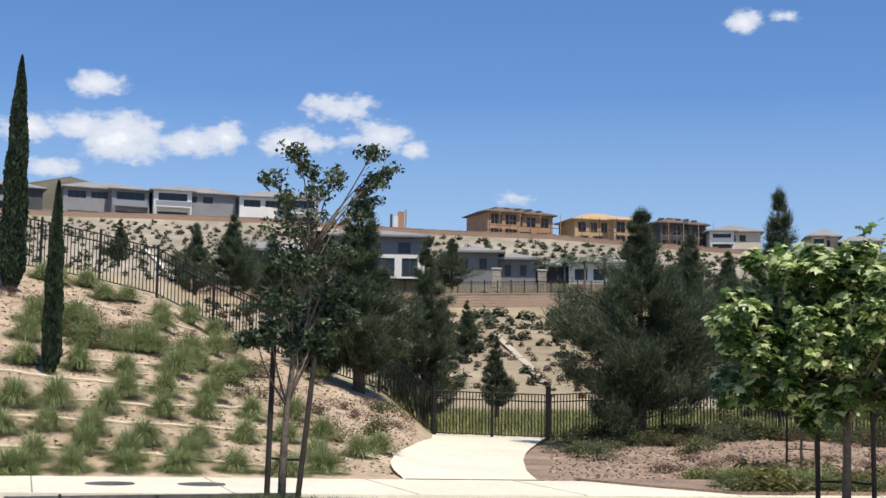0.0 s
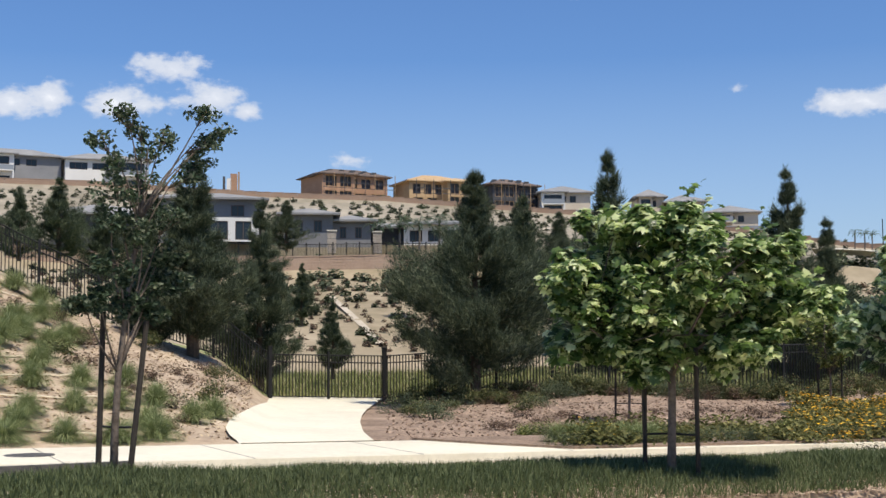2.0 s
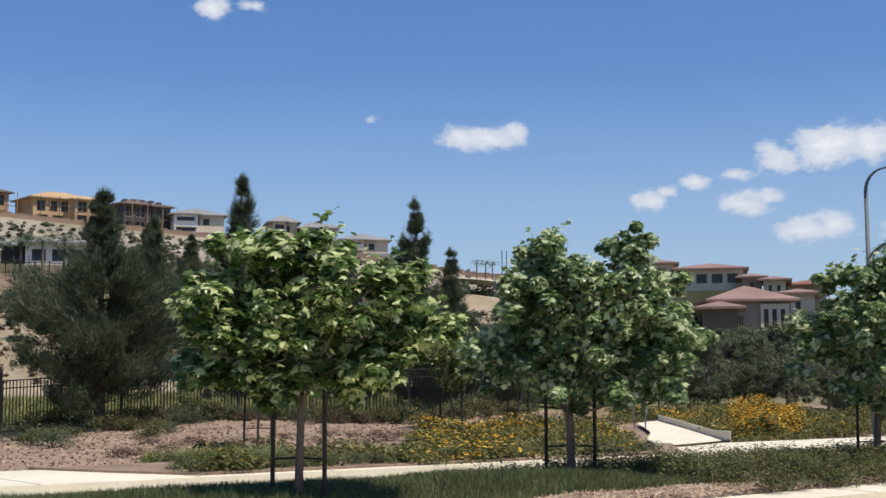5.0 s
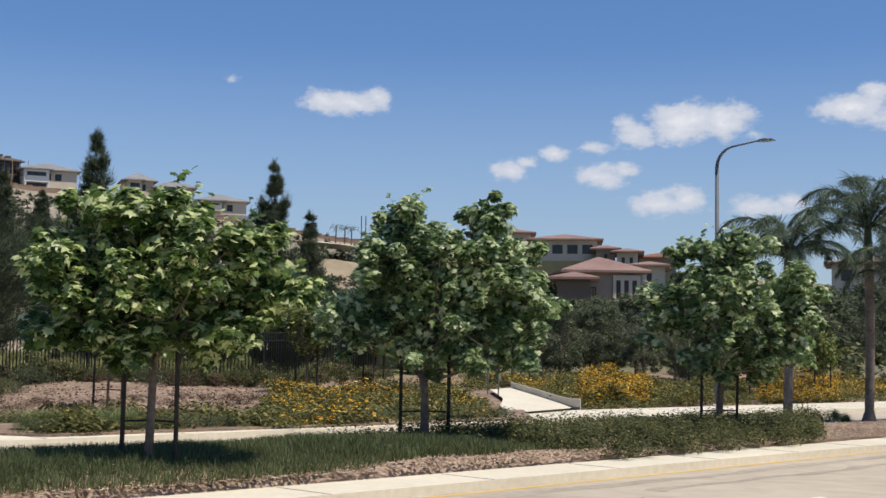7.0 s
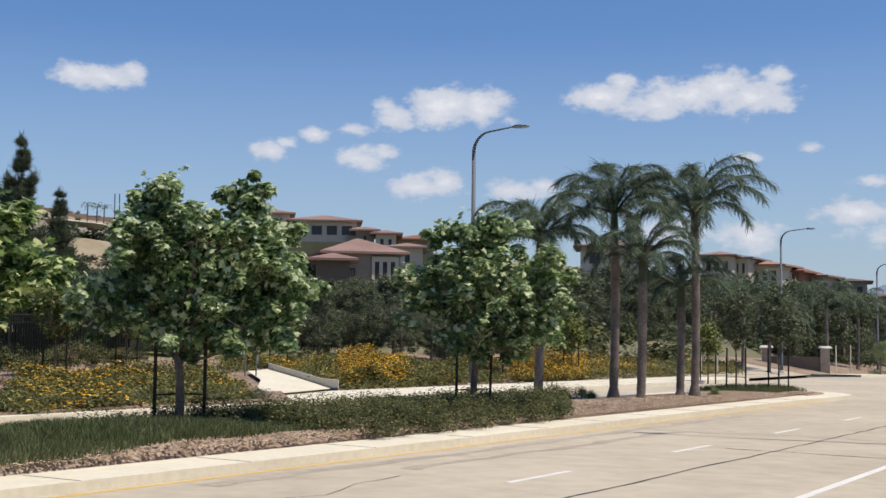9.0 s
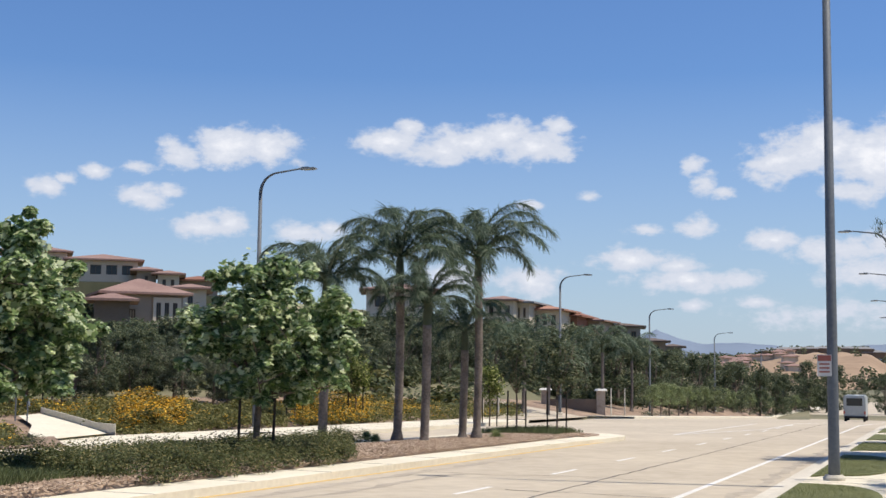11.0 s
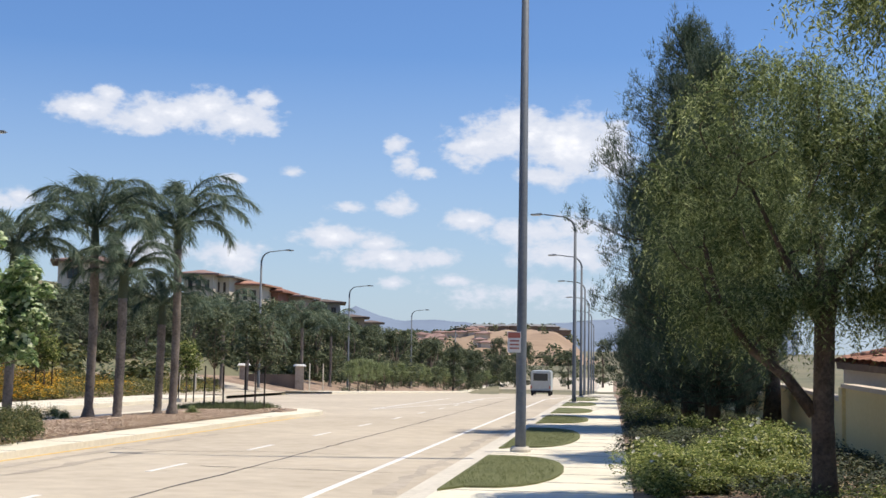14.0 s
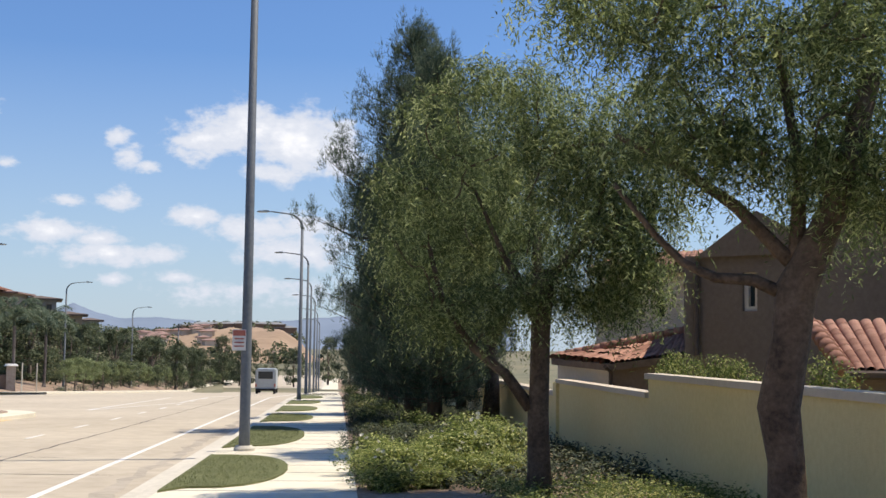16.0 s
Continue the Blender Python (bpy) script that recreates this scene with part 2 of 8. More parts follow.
# pale third colour paints in the sunlit bits of the pepper crowns
L_PEPPER = leafy("pepper_leaflet", (0.095, 0.125, 0.045), (0.23, 0.28, 0.10), (0.50, 0.55, 0.25), 0.5, island=1.25)
L_BELT = leafy("belt_leaf", (0.066, 0.088, 0.048), (0.125, 0.152, 0.082), (0.235, 0.25, 0.14), 0.38)
L_BELT_GREY = leafy("grey_green_leaf", (0.085, 0.104, 0.064), (0.155, 0.178, 0.106), (0.26, 0.27, 0.175), 0.4)
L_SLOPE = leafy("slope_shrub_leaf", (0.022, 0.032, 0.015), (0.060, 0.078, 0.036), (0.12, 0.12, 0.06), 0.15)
L_STREETPINE = leafy("street_pine_needle", (0.050, 0.080, 0.052), (0.115, 0.155, 0.098), (0.22, 0.26, 0.17), 0.4)
L_TUSSOCK = leafy("tussock_blade", (0.15, 0.185, 0.07), (0.32, 0.375, 0.165), (0.54, 0.57, 0.31), 0.45, island=0.8)
L_SHRUB = leafy("shrub_leaf", (0.060, 0.075, 0.028), (0.125, 0.140, 0.054), (0.262, 0.230, 0.097), 0.34)
L_OLIVE = leafy("olive_groundcover_leaf", (0.085, 0.092, 0.03), (0.185, 0.185, 0.062), (0.34, 0.31, 0.115), 0.36)
L_RED = leafy("reddish_shrub_leaf", (0.045, 0.03, 0.02), (0.13, 0.085, 0.05), (0.22, 0.13, 0.09), 0.15)
L_GREEN = leafy("fresh_shrub_leaf", (0.075, 0.11, 0.028), (0.22, 0.26, 0.07), (0.52, 0.52, 0.21), 0.42)
L_VERGE = leafy("pale_young_leaf", (0.15, 0.19, 0.085), (0.27, 0.32, 0.15), (0.42, 0.46, 0.26), 0.42)
L_GRASS = leafy("median_grass_blade", (0.095, 0.120, 0.050), (0.170, 0.200, 0.085), (0.27, 0.29, 0.14), 0.35, island=0.6)
L_TURF = leafy("turf_blade", (0.11, 0.125, 0.045), (0.18, 0.20, 0.075), (0.27, 0.28, 0.12), 0.3, island=0.5)
L_FLOWER = leafy("yellow_flower", (0.55, 0.28, 0.01), (0.80, 0.46, 0.02), (0.85, 0.60, 0.10), 0.1)
L_ROSE = leafy("white_petal", (0.65, 0.60, 0.48), (0.80, 0.78, 0.70), (0.85, 0.83, 0.78), 0.2)
M_TURF = material("verge_turf", (0.105, 0.115, 0.042), (0.175, 0.185, 0.075), scale=(1.0, 30), bump=1.0, bump_scale=60)
M_STUCCO = material("beige_stucco", (0.54, 0.46, 0.36), (0.64, 0.56, 0.45), scale=(0.3, 12), bump=0.3, bump_scale=50)
M_STUCCO_TAN = material("tan_stucco", (0.70, 0.57, 0.275), (0.80, 0.67, 0.35), scale=(0.3, 12), bump=0.3, bump_scale=40)
M_STUCCO_BROWN = material("brown_stucco", (0.15, 0.112, 0.083), (0.21, 0.162, 0.125), scale=(0.3, 12), bump=0.3, bump_scale=40)
M_STUCCO_DIM = material("taupe_and_shaded_stucco", (0.30, 0.245, 0.19), (0.38, 0.315, 0.25), scale=(0.3, 12), bump=0.2)
M_STUCCO_RED = material("brick_red_stucco", (0.22, 0.10, 0.075), (0.31, 0.15, 0.11), scale=(0.3, 12), bump=0.2)
M_STUCCO_WHITE = material("white_stucco", (0.66, 0.64, 0.60), (0.78, 0.76, 0.72), scale=(0.2, 8), bump=0.2)
M_STUCCO_GREY = material("grey_stucco", (0.21, 0.21, 0.215), (0.29, 0.29, 0.295), scale=(0.2, 8), bump=0.2)
M_STUCCO_SLATE = material("slate_stucco", (0.16, 0.16, 0.165), (0.24, 0.24, 0.245), scale=(0.2, 8), bump=0.2)
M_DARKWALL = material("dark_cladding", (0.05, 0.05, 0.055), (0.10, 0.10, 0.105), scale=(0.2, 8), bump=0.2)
M_OSB = material("orange_sheathing_board", (0.33, 0.19, 0.115), (0.47, 0.29, 0.185), scale=(0.25, 3), bump=0.2)
M_PLY = material("yellow_sheathing_board", (0.42, 0.28, 0.15), (0.54, 0.38, 0.215), scale=(0.25, 3), bump=0.2)
M_TIMBER = material("framing_timber", (0.30, 0.19, 0.10), (0.45, 0.31, 0.18), scale=(0.5, 6), bump=0.2)
M_ROOFGREY = material("grey_flat_tile", (0.20, 0.20, 0.20), (0.30, 0.295, 0.285), scale=(0.3, 6), bump=0.5, bump_scale=8)
M_ROOFRED = material("terracotta_tile", (0.25, 0.12, 0.08), (0.40, 0.215, 0.15), scale=(0.5, 7), bump=0.5, bump_scale=7, random_obj=0.5)
M_ROOFOLD = material("weathered_roof_tile", (0.22, 0.135, 0.112), (0.34, 0.228, 0.19), scale=(0.3, 5), bump=0.5, bump_scale=7)
M_ROOFFELT = material("roof_felt", (0.10, 0.075, 0.06), (0.20, 0.15, 0.12), scale=(0.3, 5), bump=0.2)
M_TRIM = material("brown_trim", (0.07, 0.05, 0.04), (0.12, 0.09, 0.07), bump=0.1)
M_BLOCK = material("block_wall_tan", (0.34, 0.23, 0.16), (0.46, 0.33, 0.24), scale=(0.3, 5), bump=0.5, bump_scale=8, random_obj=0.4)
M_STONE = material("stacked_stone", (0.28, 0.23, 0.18), (0.46, 0.40, 0.33), scale=(0.6, 5), bump=0.6, bump_scale=8)
M_PIPE = material("drip_tube", (0.66, 0.56, 0.40), (0.78, 0.68, 0.50), bump=0)
M_SIGN = material("sign_white", (0.62, 0.60, 0.58), (0.72, 0.70, 0.68), bump=0, rough=0.5)
M_SIGNRED = material("sign_red", (0.34, 0.10, 0.08), (0.42, 0.14, 0.11), bump=0, rough=0.5)
M_VAN = material("van_paint_white", (0.34, 0.37, 0.37), (0.42, 0.45, 0.45), bump=0, rough=0.4)
M_RUBBER = material("tyre_rubber", (0.015, 0.015, 0.015), (0.03, 0.03, 0.03), bump=0.1)


def glass(name, tint, rough=0.06):
    m = bpy.data.materials.new(name)
    m.use_nodes = True
    b = m.node_tree.nodes["Principled BSDF"]
    b.inputs["Base Color"].default_value, b.inputs["Roughness"].default_value = (*tint, 1), rough
    b.inputs["Specular IOR Level"].default_value = 0.4
    return m


M_GLASS = glass("dark_window_glass", (0.02, 0.028, 0.035))
M_RAILGLASS = glass("rail_glass", (0.26, 0.28, 0.30), 0.15)
M_LAMPGLASS = glass("lamp_lens", (0.55, 0.55, 0.52), 0.25)

# ---- helpers for meshes ----
rng = np.random.default_rng(7)


class Mesh:
    """Collects verts and faces of one part."""

    def __init__(self):
        self.v, self.f, self.n, self.mi = [], [], 0, []

    def add(self, verts, faces, mi=0):
        verts = np.asarray(verts, float)
        self.v.append(verts)
        self.f.extend([tuple(int(i) + self.n for i in f) for f in faces])
        self.mi.extend([mi] * len(faces))
        self.n += len(verts)
        return self

    def box(self, centre, size, yaw=0.0, mi=0, taper=1.0):
        x, y, z = (s / 2 for s in size)
        v = np.array([(-x, -y, -z), (x, -y, -z), (x, y, -z), (-x, y, -z), (-x * taper, -y * taper, z), (x * taper, -y * taper, z), (x * taper, y * taper, z), (-x * taper, y * taper, z)])
        c, s = math.cos(yaw), math.sin(yaw)
        v = v @ np.array([(c, s, 0), (-s, c, 0), (0, 0, 1)]) + np.array(centre)
        return self.add(v, [(0, 3, 2, 1), (4, 5, 6, 7), (0, 1, 5, 4), (1, 2, 6, 5), (2, 3, 7, 6), (3, 0, 4, 7)], mi)

    def tube(self, pts, radii, sides=7, mi=0, cap=True):
        pts = np.asarray(pts, float)
        radii = np.broadcast_to(np.asarray(radii, float), (len(pts),))
        ring = []
        for i, p in enumerate(pts):
            d = pts[min(i + 1, len(pts) - 1)] - pts[max(i - 1, 0)]
            d = d / (np.linalg.norm(d) + 1e-9)
            a = np.cross(d, (0.0, 1.0, 0.0) if abs(d[1]) < 0.9 else (1.0, 0.0, 0.0))
            a /= np.linalg.norm(a)
            b = np.cross(d, a)
            w = np.linspace(0, 2 * math.pi, sides, endpoint=False)
            ring.append(p + radii[i] * (np.outer(np.cos(w), a) + np.outer(np.sin(w), b)))
        faces = [(i * sides + k, i * sides + (k + 1) % sides, (i + 1) * sides + (k + 1) % sides, (i + 1) * sides + k) for i in range(len(pts) - 1) for k in range(sides)]
        if cap:
            faces += [tuple(range(sides))[::-1], tuple((len(pts) - 1) * sides + k for k in range(sides))]
        return self.add(np.vstack(ring), faces, mi)

    def leaves(self, pos, size, template="leaf", up=0.5, out=None, mi=0, along=None):
        """Scatters small blades. pos: N x 3; size: scalar or N; up: how far they face the sky; along: preferred length directions."""
        n = len(pos)
        nrm = rng.normal(size=(n, 3))
        nrm /= np.linalg.norm(nrm, axis=1)[:, None]
        nrm[:, 2] = np.abs(nrm[:, 2])
        nrm = nrm * (1 - up) + np.array((0, 0, 1)) * up + (0 if out is None else out * 0.5)
        nrm /= np.linalg.norm(nrm, axis=1)[:, None]
        a = rng.normal(size=(n, 3)) if along is None else along + rng.normal(size=(n, 3)) * 0.12
        if along is None:
            a -= nrm * (a * nrm).sum(1)[:, None]
        a /= np.linalg.norm(a, axis=1)[:, None]
        b = np.cross(a, nrm)
        b /= np.linalg.norm(b, axis=1)[:, None] + 1e-9
        nrm = np.cross(b, a)
        t, faces = TEMPLATES[template]
        size = np.broadcast_to(np.asarray(size, float), (n,))
        v = pos[:, None, :] + size[:, None, None] * (t[None, :, 0:1] * a[:, None, :] + t[None, :, 1:2] * b[:, None, :] + t[None, :, 2:3] * nrm[:, None, :])
        k = len(t)
        base = np.arange(n) * k + self.n
        for f in faces:
            self.f.extend(map(tuple, (base[:, None] + np.array(f)[None, :]).tolist()))
        self.mi.extend([mi] * (n * len(faces)))
        self.v.append(v.reshape(-1, 3))
        self.n += n * k
        return self

    def data(self, name, mats, smooth=False):
        me = bpy.data.meshes.new(name)
        me.from_pydata(np.vstack(self.v).tolist(), [], self.f)
        for m in mats if isinstance(mats, (list, tuple)) else [mats]:
            me.materials.append(m)
        if any(self.mi):
            me.polygons.foreach_set("material_index", self.mi)
        if smooth:
            me.polygons.foreach_set("use_smooth", [True] * len(me.polygons))
        me.update()
        return me


TEMPLATES = {
    "leaf": (np.array([(-0.5, 0, 0), (0, -0.27, 0.06), (0.5, 0, -0.03), (0, 0.27, 0.06)]), [(0, 1, 2, 3)]),
    "lobed": (np.array([(-0.45, 0, 0), (-0.38, -0.36, 0.03), (-0.16, -0.24, 0.05), (0.02, -0.52, 0.0), (0.14, -0.19, 0.04), (0.55, 0, -0.12), (0.14, 0.19, 0.04), (0.02, 0.52, 0.0), (-0.16, 0.24, 0.05), (-0.38, 0.36, 0.03)]),
              [(0, 1, 2), (2, 3, 4), (4, 5, 6), (6, 7, 8), (8, 9, 0), (0, 2, 4, 6, 8)]),
    "needle": (np.array([(-0.5, -0.03, 0), (-0.5, 0.03, 0), (0.5, 0.012, 0), (0.5, -0.012, 0)]), [(0, 1, 2, 3)]),
    "tuft": (np.array([(0, -0.035, 0), (0, 0.035, 0), (1.0, 0, 0.1), (0, 0, -0.035), (0, 0, 0.035), (0.65, -0.45, 0.3), (0.65, 0.4, -0.25)]), [(0, 1, 2), (3, 4, 5), (3, 4, 6)]),
    "blade": (np.array([(0, -0.02, 0), (0, 0.02, 0), (0.55, 0.016, 0.06), (0.55, -0.016, 0.06), (1.0, 0, -0.05)]), [(0, 1, 2, 3), (3, 2, 4)]),
    "leaflet": (np.array([(-0.5, 0, 0), (0, -0.11, 0.02), (0.5, 0, 0), (0, 0.11, 0.02)]), [(0, 1, 2, 3)]),
}


def part(name, bm, material, parent=None, label="", smooth=False):
    """One mesh object under a thing or under a part."""
    ob = new(name, bm if isinstance(bm, bpy.types.Mesh) else bm.data(name, material, smooth))
    if parent:
        ob.parent = parent
    return tagged(ob, label)


def thing(name, x, y, z, label, category, group="", yaw=0.0, kind=""):
    ob = new(name)
    ob.matrix_basis = Matrix.Translation((x, y, z)) @ Matrix.Rotation(yaw, 4, "Z")
    return tagged(ob, label, category, group, kind)


def at(bearing, d, el=0.0):
    """The point at a bearing (degrees east of the street's line), a distance and a height angle from the eye."""
    b = radians(bearing)
    return d * math.sin(b), d * math.cos(b), EYE + d * math.tan(radians(el))


# ---- the lie of the land ----
def fall(y):
    """The street's level: down along y, steeper beyond the crest."""
    y = np.asarray(y, float)
    return np.interp(y, [-70, 80, 200, 320], [1.26, -1.44, -5.4, -6.0])


EDGE = 23.9
B_AZ = [-100, -91, -85, -80, -74.4, -72.2, -67, -58, -50, -46.5, -35, -25, -18, -12, -8, -5]
FENCE_D = [46, 46, 47, 48, 49, 50, 50, 47, 47, 50, 58, 72, 100, 140, 190, 300]
FENCE_Z = [6.3, 5.8, 5.05, 3.1, 1.5, -0.1, -0.2, 0.3, 0.1, 0.2, 0.25, 0.1, -0.7, -2.0, -3.5, -5.6]
FIELD_Z = [6.5, 6.0, 5.2, 3.4, 1.7, 0.3, 0.3, 0.6, 0.6, 0.7, 1.2, 0.8, 0.0, -1.6, -3.4, -5.6]
TOP_Z = [13, 12.0, 10.5, 9.6, 9.3, 9.2, 9.4, 9.0, 8.5, 8.0, 4.4, 3.2, 1.8, -0.6, -3.2, -5.6]
RIDGE_EL = [6.95, 7.0, 7.1, 7.1, 6.85, 6.75, 6.6, 5.85, 4.8, 4.15, 3.1, 2.2, 1.4, 0.6, -1.0, -1.75]


def profile(b):
    """Distances and heights along one bearing, from the back of the far pavement to the skyline."""
    g = lambda t: float(np.interp(b, B_AZ, t))
    d0 = EDGE / abs(math.sin(radians(b)))
    y0 = d0 * math.cos(radians(b))
    rz = EYE + 255 * math.tan(radians(g(RIDGE_EL)))
    d1 = max(g(FENCE_D), d0 + 4)
    top = g(TOP_Z)
    ds = [d0, d1, max(76, d1 + 6), max(130, d1 + 12), max(133, d1 + 15), max(165, d1 + 20), max(255, d1 + 40), max(258, d1 + 43), max(310, d1 + 60), 430, 900, 4200]
    far = 7.5 + 9 * math.exp(-((b + 90) / 9.0) ** 2)
    k = min(1.0, max(0.0, (-5 - b) / 8.0))
    zs = [float(fall(y0)), g(FENCE_Z), g(FIELD_Z), top, top + 1.9 * k, top + 3.0 * k, rz, rz + 1.6 * k, rz + 1.5 * k, rz + 1.5 * k + (far - 7.5) * k, rz * 0.5 if rz > 0 else -6, -6]
    if b < -82:
        zs[9] = EYE + 430 * math.tan(radians(8.9 - abs(b + 88.5) * 0.22))
    return ds, zs


def mound(x, y):
    """Swell of the planted median over its kerb."""
    u = min(1.0, max(0.0, (x + 15.5) / 3.75))
    return 0.15 + 0.30 * math.sin(math.pi * u) * float(np.interp(y, [-70, -12, -2, 5, 14, 20, 34, 40], [0.1, 0.3, 0.9, 1.05, 0.95, 0.6, 0.4, 0.12]))


def ground(x, y):
    """Height of the ground."""
    if x > -EDGE:
        return float(fall(y))
    b = math.degrees(math.atan2(x, y))
    if b > -5:
        return float(fall(y))
    ds, zs = profile(max(b, -100))
    return float(np.interp(math.hypot(x, y), ds, zs))

# ---- ground: one sheet out to the horizon ----
def build_ground():
    m = Mesh()
    sub = [12, 5, 12, 1, 6, 16, 1, 4, 5, 4, 4]
    slot = [0, 1, 2, 2, 4, 3, 3, 3, 5, 5, 4]
    bearings = np.concatenate([np.arange(-135, -100, 3.0), np.arange(-100, -4.99, 0.5)])
    cols = []
    for b in bearings:
        ds, zs = profile(max(b, -100) if b < -100 else b)
        d0 = EDGE / abs(math.sin(radians(b)))
        ds = [d0] + [max(d, d0 + 2 + i) for i, d in enumerate(ds[1:])]
        zs[0] = float(fall(d0 * math.cos(radians(b))))
        pts, s, c = [], math.sin(radians(b)), math.cos(radians(b))
        for d in (1.0, d0 * 0.5, d0 - 0.02):
            pts.append((d * s, d * c, float(fall(d * c)) - 0.25))
        pts.append((d0 * s, d0 * c, zs[0] + 0.1))
        for k, n in enumerate(sub):
            for j in range(1, n + 1):
                w = j / n
                d, z = ds[k] + (ds[k + 1] - ds[k]) * w, zs[k] + (zs[k + 1] - zs[k]) * w
                x, y = d * s, d * c
                amp = 0.0 if k in (0, 3, 6) or (j == n) else (0.35 if k in (2, 5) else 0.12)
                pts.append((x, y, z + amp * noise.noise(Vector((x * 0.12, y * 0.12, 0)))))
        cols.append(pts)
    r = len(cols[0])
    m.v.append(np.array([p for c in cols for p in c]))
    m.n = len(cols) * r
    rings = [4, 4, 4] + [s for k, s in enumerate(slot) for _ in range(sub[k])]
    for i in range(len(cols) - 1):
        for j in range(r - 1):
            m.f.append((i * r + j, i * r + j + 1, (i + 1) * r + j + 1, (i + 1) * r + j))
            m.mi.append(6 if bearings[i] > -68.7 and 3 <= j < 15 else (4 if bearings[i] > -41 and j >= 15 else rings[j]))
    # the street side and behind the eye
    bs, dd = np.arange(-5, 226, 3.0), [1, 8, 20, 40, 70, 110, 160, 240, 400, 800, 1800, 4200]
    v = [(d * math.sin(radians(b)), d * math.cos(radians(b)), float(fall(d * math.cos(radians(b)))) - 0.25) for b in bs for d in dd]
    k = len(dd)
    m.add(v, [(i * k + j, i * k + j + 1, (i + 1) * k + j + 1, (i + 1) * k + j) for i in range(len(bs) - 1) for j in range(k - 1)], 4)
    ob = part("ground", m, [M_BANK, M_FIELD, M_SLOPE, M_UPPER, M_FAR, M_SCRUB, M_MULCH], smooth=True)
    tagged(ob, "dry sloping ground rising in terraces to a ridge", "ground", kind="structure")


build_ground()

YS = sorted(set(np.concatenate([np.arange(-70, 100, 5.0), np.arange(100, 340, 20.0)]).tolist()))


def strip(name, x0, x1, y0, y1, lift, mat, label, thick=0.0, kind="structure", bow=None):
    """A strip along the street between x0 and x1, lifted over its fall."""
    ys = sorted({y0, y1, *[y for y in YS if y0 < y < y1]})
    m = Mesh()
    v = [(x, y, float(fall(y)) + lift - t) for y in ys for x, t in ((x0, 0), (x1, 0), (x0, thick or 0.02), (x1, thick or 0.02))]
    f = []
    for i in range(len(ys) - 1):
        a, b = i * 4, i * 4 + 4
        f += [(a, a + 1, b + 1, b), (a + 1, a + 3, b + 3, b + 1), (a + 2, a, b, b + 2)]
    f += [(0, 2, 3, 1), (len(v) - 4, len(v) - 3, len(v) - 1, len(v) - 2)]
    m.add(v, f)
    return tagged(part(name, m, mat), label, name.replace("_", " "), kind=kind)


strip("road", -20.35, -2.95, -70, 340, 0.0, M_ROAD, "pale sun-bleached asphalt carriageway with cracks", 0.2)
strip("gutter", -2.95, -2.55, -70, 300, 0.012, M_CONC, "concrete gutter along the pavement", 0.2)
strip("kerb", -2.55, -2.35, -70, 300, 0.15, M_CONC, "pale concrete kerb beside the verge", 0.4)
strip("pavement", -2.35, 0.3, -70, 300, 0.155, M_WALK, "pale concrete pavement along the street", 0.4)
strip("far_kerb", -20.5, -20.35, -70, 66, 0.15, M_WALK, "concrete kerb at the far side of the street", 0.4)
strip("far_pavement", -23.9, -20.5, -70, 66, 0.155, M_WALK, "broad pale concrete pavement below the bank", 0.4)
strip("far_pavement", -23.9, -20.35, 92, 300, 0.15, M_WALK, "pale concrete pavement beyond the junction", 0.4)
strip("planting_bed", 0.3, 5.4, -70, 300, 0.16, M_MULCH, "bark-mulched planting bed beside the pavement", 0.4)
strip("yard", 5.4, 60, -70, 300, 0.0, M_FAR, "yard ground behind the garden wall", 0.3)
strip("edge_line", -4.20, -4.08, -70, 300, 0.006, M_WHITE, "white edge line painted on the asphalt")
strip("yellow_line", -10.93, -10.83, -70, 44, 0.006, M_YELLOW, "worn yellow line beside the median")


def crack(pts, w, label, wob=0.05, mat=M_SEAL, lift=0.004):
    """A sealed crack wandering over the asphalt."""
    line = []
    for p, q in zip(pts, pts[1:]):
        n = max(2, int(math.hypot(q[0] - p[0], q[1] - p[1]) / 0.6))
        line += [(p[0] + (q[0] - p[0]) * i / n + rng.normal() * wob, p[1] + (q[1] - p[1]) * i / n + rng.normal() * wob) for i in range(n)]
    m = Mesh()
    v, f = [], []
    for i, (x, y) in enumerate(line):
        a, b = line[max(0, i - 1)], line[min(len(line) - 1, i + 1)]
        L = math.hypot(b[0] - a[0], b[1] - a[1]) + 1e-6
        nx, ny = -(b[1] - a[1]) / L * w / 2, (b[0] - a[0]) / L * w / 2
        k = rng.uniform(0.5, 1.3)
        z = float(fall(y)) + lift
        v += [(x - nx * k, y - ny * k, z), (x + nx * k, y + ny * k, z)]
        if i:
            f.append((2 * i - 2, 2 * i - 1, 2 * i + 1, 2 * i))
    m.add(v, f)
    tagged(part("road_crack", m, mat), label, "crack", "road cracks", "structure")


crack([(-6.35, -20), (-6.38, 12), (-6.3, 40), (-6.3, 110)], 0.05, "dark sealed seam along the asphalt", 0.02)
crack([(-7.2, 22.06), (-6.8, 22.0), (-6.4, 21.98)], 0.07, "dark patch-like crack across the lane")
crack([(-6.4, 21.98), (-4.5, 21.95), (-2.95, 21.6)], 0.035, "transverse crack across the lane")
crack([(-10.5, 26.0), (-8.6, 25.6), (-7.4, 26.2), (-4.6, 25.8)], 0.025, "fine transverse crack in the asphalt")
crack([(-10.0, 8.5), (-8.8, 12.0), (-9.3, 15.0)], 0.02, "fine wandering crack in the asphalt")
crack([(-10.35, 12.0), (-10.3, 22.0), (-10.2, 33.0)], 0.32, "greyish dirt band beside the median kerb", 0.06, M_DIRTBAND, 0.003)
